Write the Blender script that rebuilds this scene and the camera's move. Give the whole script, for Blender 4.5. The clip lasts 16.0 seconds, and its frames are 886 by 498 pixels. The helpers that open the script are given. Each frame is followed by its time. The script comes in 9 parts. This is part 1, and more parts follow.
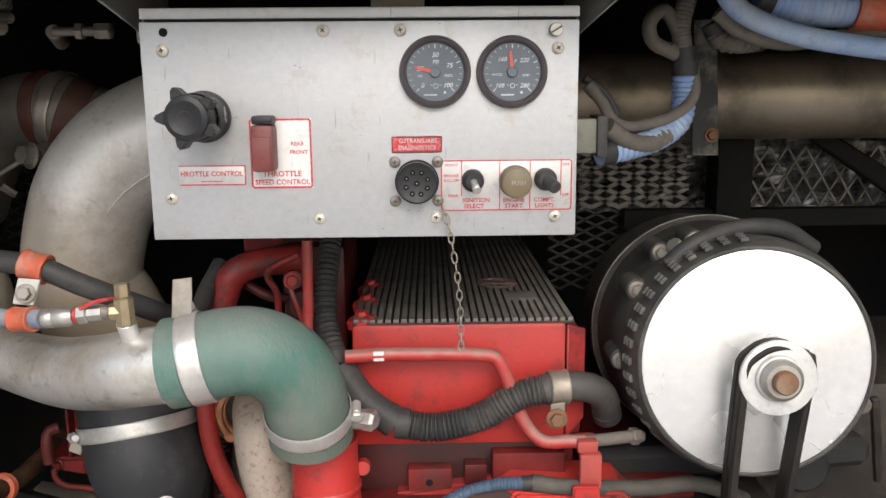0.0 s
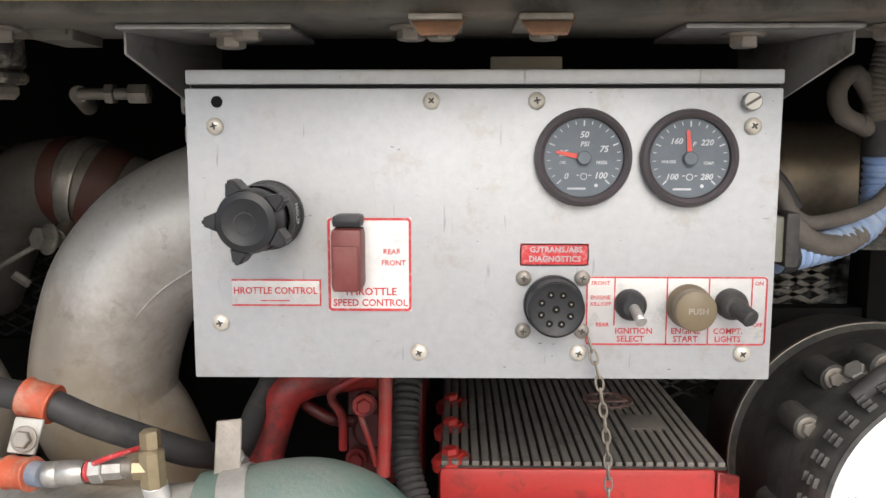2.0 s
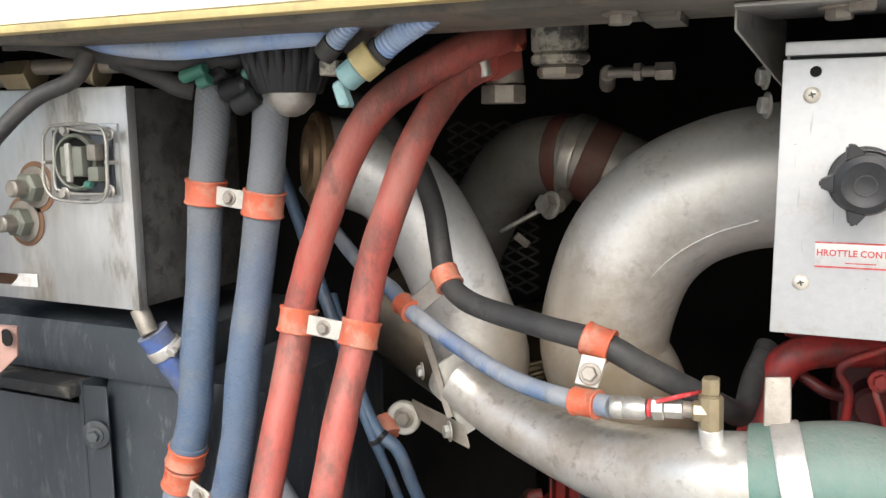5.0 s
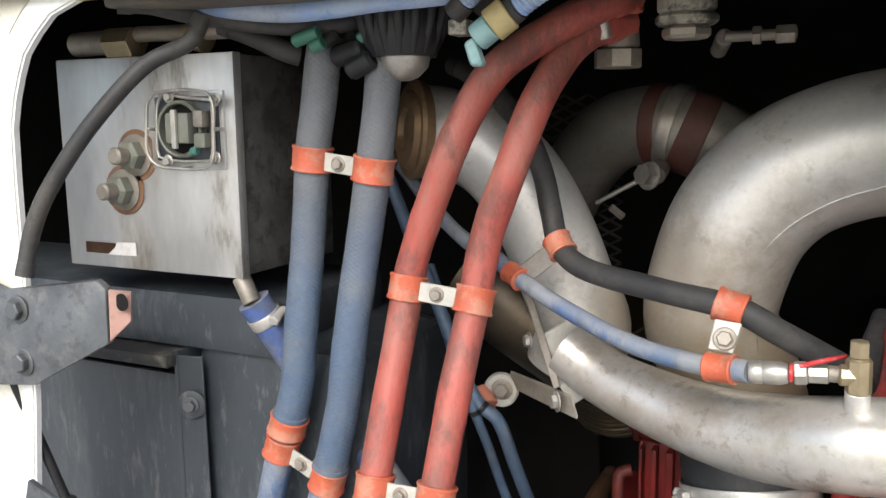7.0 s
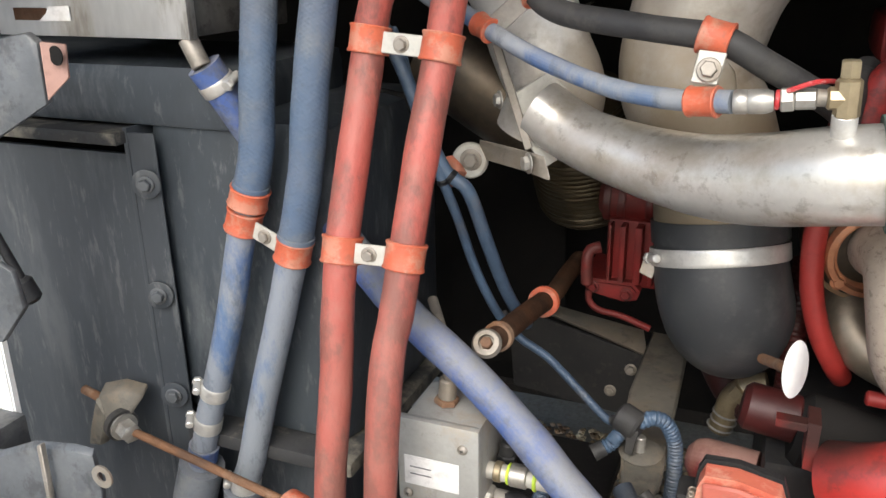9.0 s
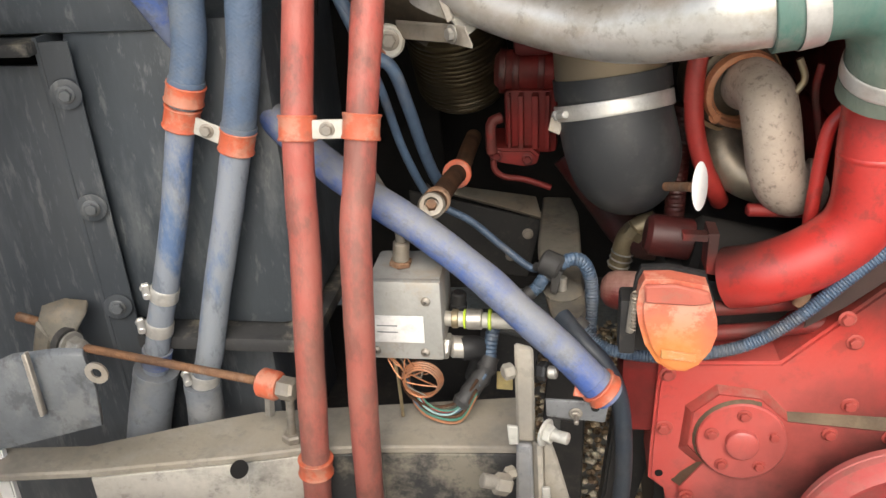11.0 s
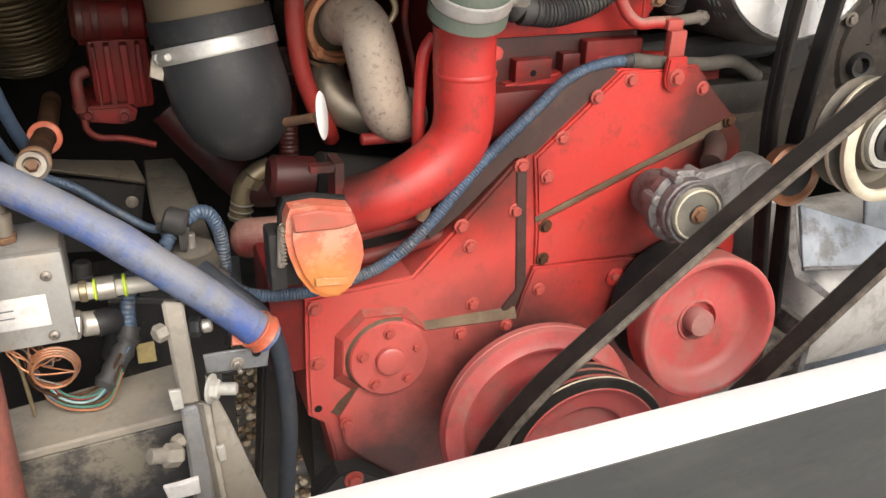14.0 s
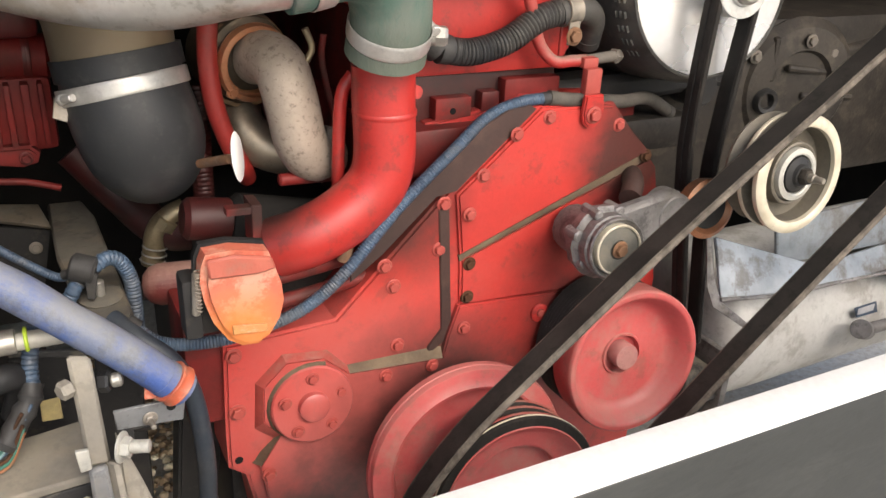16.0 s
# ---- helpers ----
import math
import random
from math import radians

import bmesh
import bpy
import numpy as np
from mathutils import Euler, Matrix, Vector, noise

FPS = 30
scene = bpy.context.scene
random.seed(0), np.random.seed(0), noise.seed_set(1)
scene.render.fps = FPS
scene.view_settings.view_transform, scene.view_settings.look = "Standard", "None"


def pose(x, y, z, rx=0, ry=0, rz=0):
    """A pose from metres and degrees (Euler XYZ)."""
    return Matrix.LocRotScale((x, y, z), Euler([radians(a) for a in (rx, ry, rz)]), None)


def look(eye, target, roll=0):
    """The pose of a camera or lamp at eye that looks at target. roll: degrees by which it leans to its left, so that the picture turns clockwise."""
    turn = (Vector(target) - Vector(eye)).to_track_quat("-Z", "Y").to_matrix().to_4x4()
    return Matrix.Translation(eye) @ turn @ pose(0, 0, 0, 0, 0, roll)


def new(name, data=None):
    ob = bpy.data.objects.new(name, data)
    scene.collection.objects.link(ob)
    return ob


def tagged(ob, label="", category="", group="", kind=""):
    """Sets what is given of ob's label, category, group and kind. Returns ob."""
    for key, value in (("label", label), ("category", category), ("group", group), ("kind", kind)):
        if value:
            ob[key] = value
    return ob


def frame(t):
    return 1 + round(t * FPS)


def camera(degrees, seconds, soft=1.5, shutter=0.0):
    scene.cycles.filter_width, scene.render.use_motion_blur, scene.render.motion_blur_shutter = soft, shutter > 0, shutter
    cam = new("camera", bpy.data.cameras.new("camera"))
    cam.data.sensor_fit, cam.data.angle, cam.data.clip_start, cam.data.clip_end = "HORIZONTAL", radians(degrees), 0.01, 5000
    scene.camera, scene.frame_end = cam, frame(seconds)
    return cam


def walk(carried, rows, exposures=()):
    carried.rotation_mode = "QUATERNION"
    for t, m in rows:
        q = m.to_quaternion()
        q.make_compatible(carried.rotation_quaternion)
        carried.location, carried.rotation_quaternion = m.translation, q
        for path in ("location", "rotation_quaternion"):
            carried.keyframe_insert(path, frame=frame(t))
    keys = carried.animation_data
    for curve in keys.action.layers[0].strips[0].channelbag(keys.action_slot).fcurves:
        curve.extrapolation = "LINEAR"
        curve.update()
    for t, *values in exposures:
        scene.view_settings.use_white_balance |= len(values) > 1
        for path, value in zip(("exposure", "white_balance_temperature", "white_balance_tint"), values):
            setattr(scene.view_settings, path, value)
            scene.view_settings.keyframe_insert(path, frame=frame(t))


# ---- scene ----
cam = camera(56.6, 16.0)
PATH = [
    (0, (0.024, 0.056, 1.465), (0.062, 2.021, 1.09), -0.5),
    (0.5, (-0.004, 0.145, 1.474), (-0.003, 2.115, 1.125), -0.1),
    (1, (-0.01, 0.213, 1.488), (-0.073, 2.19, 1.19), -0.2),
    (1.5, (-0.038, 0.24, 1.491), (-0.101, 2.222, 1.227), -0.4),
    (2, (-0.044, 0.249, 1.491), (-0.076, 2.232, 1.231), -0.0),
    (2.5, (-0.045, 0.252, 1.489), (-0.078, 2.234, 1.223), -0.0),
    (3, (-0.046, 0.25, 1.488), (-0.122, 2.227, 1.197), -0.2),
    (3.5, (-0.062, 0.244, 1.479), (-0.279, 2.205, 1.156), -0.5),
    (4, (-0.075, 0.227, 1.47), (-0.514, 2.149, 1.133), -0.5),
    (4.5, (-0.117, 0.201, 1.472), (-0.785, 2.06, 1.156), -0.2),
    (5, (-0.191, 0.168, 1.482), (-0.989, 1.978, 1.188), -0.5),
    (5.2, (-0.211, 0.155, 1.48), (-1.04, 1.953, 1.195), -0.3),
    (7.3, (-0.278, 0.137, 1.452), (-1.112, 1.923, 1.118), -0.6),
    (7.5, (-0.282, 0.138, 1.445), (-1.095, 1.928, 1.078), -0.9),
    (8, (-0.3, 0.141, 1.415), (-1.057, 1.93, 0.936), -1.1),
    (8.5, (-0.305, 0.146, 1.388), (-1.029, 1.907, 0.777), -1.0),
    (9, (-0.287, 0.152, 1.375), (-1.005, 1.889, 0.691), -1.0),
    (9.2, (-0.289, 0.146, 1.371), (-0.98, 1.88, 0.652), -1.5),
    (11.3, (-0.395, 0.032, 1.346), (-0.568, 1.821, 0.469), -3.1),
    (11.5, (-0.408, 0.046, 1.341), (-0.474, 1.838, 0.457), -2.8),
    (12, (-0.452, 0.065, 1.325), (-0.212, 1.836, 0.426), -1.8),
    (12.5, (-0.453, 0.054, 1.313), (0.008, 1.77, 0.395), -0.6),
    (13, (-0.441, 0.046, 1.305), (0.13, 1.725, 0.382), 0.4),
    (13.5, (-0.442, 0.046, 1.308), (0.19, 1.704, 0.385), 1.3),
    (14, (-0.439, 0.04, 1.306), (0.238, 1.681, 0.386), 1.7),
    (14.5, (-0.435, 0.036, 1.306), (0.284, 1.658, 0.384), 1.9),
    (15, (-0.433, 0.034, 1.308), (0.328, 1.643, 0.397), 2.1),
    (15.5, (-0.445, 0.032, 1.309), (0.372, 1.631, 0.427), 2.5),
    (16, (-0.432, 0.056, 1.306), (0.427, 1.654, 0.465), 2.9),
]
walk(cam, [(t, look(eye, target, roll)) for t, eye, target, roll in PATH], [(0.0, 0.70, 6500, 10), (1.5, 0.80, 6500, 10), (3.0, 0.90, 6500, 10), (4.0, 1.03, 6500, 10), (5.0, 1.27, 6450, 8), (6.2, 1.18, 6450, 8), (7.5, 1.03, 6450, 8), (9.0, 1.02, 6500, 8), (11.3, 1.04, 6850, 8), (12.0, 1.04, 6850, 8), (13.5, 1.02, 6920, 10), (16.0, 0.98, 6950, 10)])


# ---- light ----
world = bpy.data.worlds.new("daylight")
scene.world = world
world.use_nodes = True
wn = world.node_tree.nodes
sky = wn.new("ShaderNodeTexSky")
sky.sky_type, sky.sun_disc = "NISHITA", False
sky.sun_elevation, sky.sun_rotation = radians(42), radians(172)
sky.air_density, sky.dust_density = 1.0, 3.0
wn["Background"].inputs[1].default_value = 0.15
world.node_tree.links.new(sky.outputs[0], wn["Background"].inputs[0])
sun_data = bpy.data.lights.new("sun", "SUN")
sun_data.energy, sun_data.angle, sun_data.color = 1.55, radians(46), (1.0, 0.985, 0.985)
sun = new("sun", sun_data)
sun.matrix_world = look((0.5, -3.0, 3.0), (0.1, 0.0, 0.3))


# ---- materials ----
def mat(name, base, base2=None, rough=0.5, metal=0.0, scale=14.0, fine=220.0, stain=None, amount=0.5, bump=0.15, stretch=(1, 1, 1), sheen=0.0, coat=0.0, stain_scale=9.0, spots=(), grime=None, scratched=False, weave=None, dust=None):
    """A surface with broad colour drift, fine grain, stains with edges of their own, and relief."""
    m = bpy.data.materials.new(name)
    m.use_nodes = True
    n, l = m.node_tree.nodes, m.node_tree.links
    b = n["Principled BSDF"]
    tc = n.new("ShaderNodeTexCoord")
    mp = n.new("ShaderNodeMapping")
    mp.inputs["Scale"].default_value = stretch
    l.new(tc.outputs["Object"], mp.inputs[0])

    def noise_node(s, detail, rough_=0.6):
        q = n.new("ShaderNodeTexNoise")
        q.inputs["Scale"].default_value, q.inputs["Detail"].default_value, q.inputs["Roughness"].default_value = s, detail, rough_
        l.new(mp.outputs[0], q.inputs["Vector"])
        return q

    def mix(fac, a, c, mode="MIX"):
        q = n.new("ShaderNodeMix")
        q.data_type, q.blend_type = "RGBA", mode
        for i, v in ((0, fac), (6, a), (7, c)):
            if isinstance(v, (tuple, list)):
                q.inputs[i].default_value = (*v, 1)
            elif isinstance(v, float):
                q.inputs[i].default_value = v
            else:
                l.new(v, q.inputs[i])
        return q.outputs[2]

    def ramp(src, lo, hi):
        q = n.new("ShaderNodeMapRange")
        q.inputs[1].default_value, q.inputs[2].default_value = lo, hi
        l.new(src, q.inputs[0])
        return q.outputs[0]

    base2 = base2 or tuple(0.7 * c for c in base)
    big, small = noise_node(scale, 4), noise_node(fine, 3)
    col = mix(ramp(big.outputs[0], 0.35, 0.65), base, base2)
    grain = ramp(small.outputs[0], 0.25, 0.75)
    col = mix(0.25, col, mix(grain, (0.55, 0.55, 0.55), (1.0, 1.0, 1.0)), "MULTIPLY")
    if stain:
        st = noise_node(stain_scale, 7, 0.7)
        mask = n.new("ShaderNodeMath")
        mask.operation = "MULTIPLY"
        l.new(ramp(st.outputs[0], 0.60 - 0.22 * amount, 0.70 - 0.22 * amount), mask.inputs[0])
        mask.inputs[1].default_value = min(0.85, 0.25 + 0.55 * amount)
        col = mix(mask.outputs[0], col, stain)
    if stain or grime:
        tint, much, size = grime or (tuple(0.55 * c for c in base), 0.30, 55.0)
        sp = noise_node(size, 6, 0.72)
        speck = n.new("ShaderNodeMath")
        speck.operation = "MULTIPLY"
        l.new(ramp(sp.outputs[0], 0.60 - 0.2 * much, 0.68 - 0.16 * much), speck.inputs[0])
        speck.inputs[1].default_value = min(0.9, 0.25 + 0.7 * much)
        col = mix(speck.outputs[0], col, tint)
    if scratched:
        turn = n.new("ShaderNodeMapping")
        turn.inputs["Rotation"].default_value, turn.inputs["Scale"].default_value = (0, radians(55), 0), (260, 1, 26)
        l.new(tc.outputs["Object"], turn.inputs[0])
        sc = n.new("ShaderNodeTexNoise")
        sc.inputs["Scale"].default_value, sc.inputs["Detail"].default_value = 1.0, 2
        l.new(turn.outputs[0], sc.inputs["Vector"])
        col = mix(ramp(sc.outputs[0], 0.70, 0.80), col, (0.22, 0.21, 0.20))
        nick = n.new("ShaderNodeMapping")
        nick.inputs["Rotation"].default_value, nick.inputs["Scale"].default_value = (0, radians(28), 0), (150, 1, 420)
        l.new(tc.outputs["Object"], nick.inputs[0])
        chips = n.new("ShaderNodeTexNoise")
        chips.inputs["Scale"].default_value, chips.inputs["Detail"].default_value = 1.0, 3
        l.new(nick.outputs[0], chips.inputs["Vector"])
        col = mix(ramp(chips.outputs[0], 0.725, 0.79), col, (0.13, 0.12, 0.11))
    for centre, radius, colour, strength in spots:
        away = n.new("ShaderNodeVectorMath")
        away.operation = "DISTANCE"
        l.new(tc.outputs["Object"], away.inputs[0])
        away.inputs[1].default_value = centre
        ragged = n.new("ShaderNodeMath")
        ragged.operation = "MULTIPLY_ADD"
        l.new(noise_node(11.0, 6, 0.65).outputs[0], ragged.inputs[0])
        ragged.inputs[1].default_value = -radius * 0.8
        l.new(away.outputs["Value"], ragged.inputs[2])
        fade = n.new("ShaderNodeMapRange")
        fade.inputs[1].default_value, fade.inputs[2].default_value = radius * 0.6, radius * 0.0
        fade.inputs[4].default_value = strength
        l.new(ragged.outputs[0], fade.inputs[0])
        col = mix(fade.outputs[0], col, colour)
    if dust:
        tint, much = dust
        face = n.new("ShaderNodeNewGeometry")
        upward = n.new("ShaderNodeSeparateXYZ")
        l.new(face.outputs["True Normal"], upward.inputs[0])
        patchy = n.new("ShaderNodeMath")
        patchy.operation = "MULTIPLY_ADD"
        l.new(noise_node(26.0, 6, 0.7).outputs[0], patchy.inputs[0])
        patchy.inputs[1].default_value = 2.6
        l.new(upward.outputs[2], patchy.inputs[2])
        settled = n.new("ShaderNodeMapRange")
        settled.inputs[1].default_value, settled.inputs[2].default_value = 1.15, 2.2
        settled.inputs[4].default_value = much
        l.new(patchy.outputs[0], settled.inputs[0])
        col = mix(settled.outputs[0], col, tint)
    height = small.outputs[0]
    if weave:
        around, pitch, depth = weave

        def sum_node(op, a, c):
            q = n.new("ShaderNodeMath")
            q.operation = op
            for i, v in enumerate((a, c)):
                if isinstance(v, float):
                    q.inputs[i].default_value = v
                elif v is not None:
                    l.new(v, q.inputs[i])
            return q.outputs[0]

        split = n.new("ShaderNodeSeparateXYZ")
        l.new(tc.outputs["UV"], split.inputs[0])
        a = sum_node("MULTIPLY", split.outputs[0], 2 * math.pi * around)
        c = sum_node("MULTIPLY", split.outputs[1], 2 * math.pi / pitch)
        knit = sum_node("MULTIPLY", sum_node("SINE", a, None), sum_node("SINE", c, None))
        # valleys tinted darker: the shade between threads is in the colour
        col = mix(ramp(knit, -0.2, -0.9), col, mix(1.0, col, (depth, depth, depth), "MULTIPLY"))
        height = sum_node("MULTIPLY_ADD", knit, 0.16)
        l.new(small.outputs[0], height.node.inputs[2])
    l.new(col, b.inputs["Base Color"])
    r = n.new("ShaderNodeMapRange")
    r.inputs[3].default_value, r.inputs[4].default_value = max(0.03, rough - 0.1), min(1, rough + 0.12)
    l.new(big.outputs[0], r.inputs[0])
    l.new(r.outputs[0], b.inputs["Roughness"])
    b.inputs["Metallic"].default_value = metal
    b.inputs["Coat Weight"].default_value = coat
    if bump:
        bp = n.new("ShaderNodeBump")
        bp.inputs["Strength"].default_value, bp.inputs["Distance"].default_value = bump, 0.002
        l.new(height, bp.inputs["Height"])
        l.new(bp.outputs[0], b.inputs["Normal"])
    return m


DUST = (0.30, 0.25, 0.19)
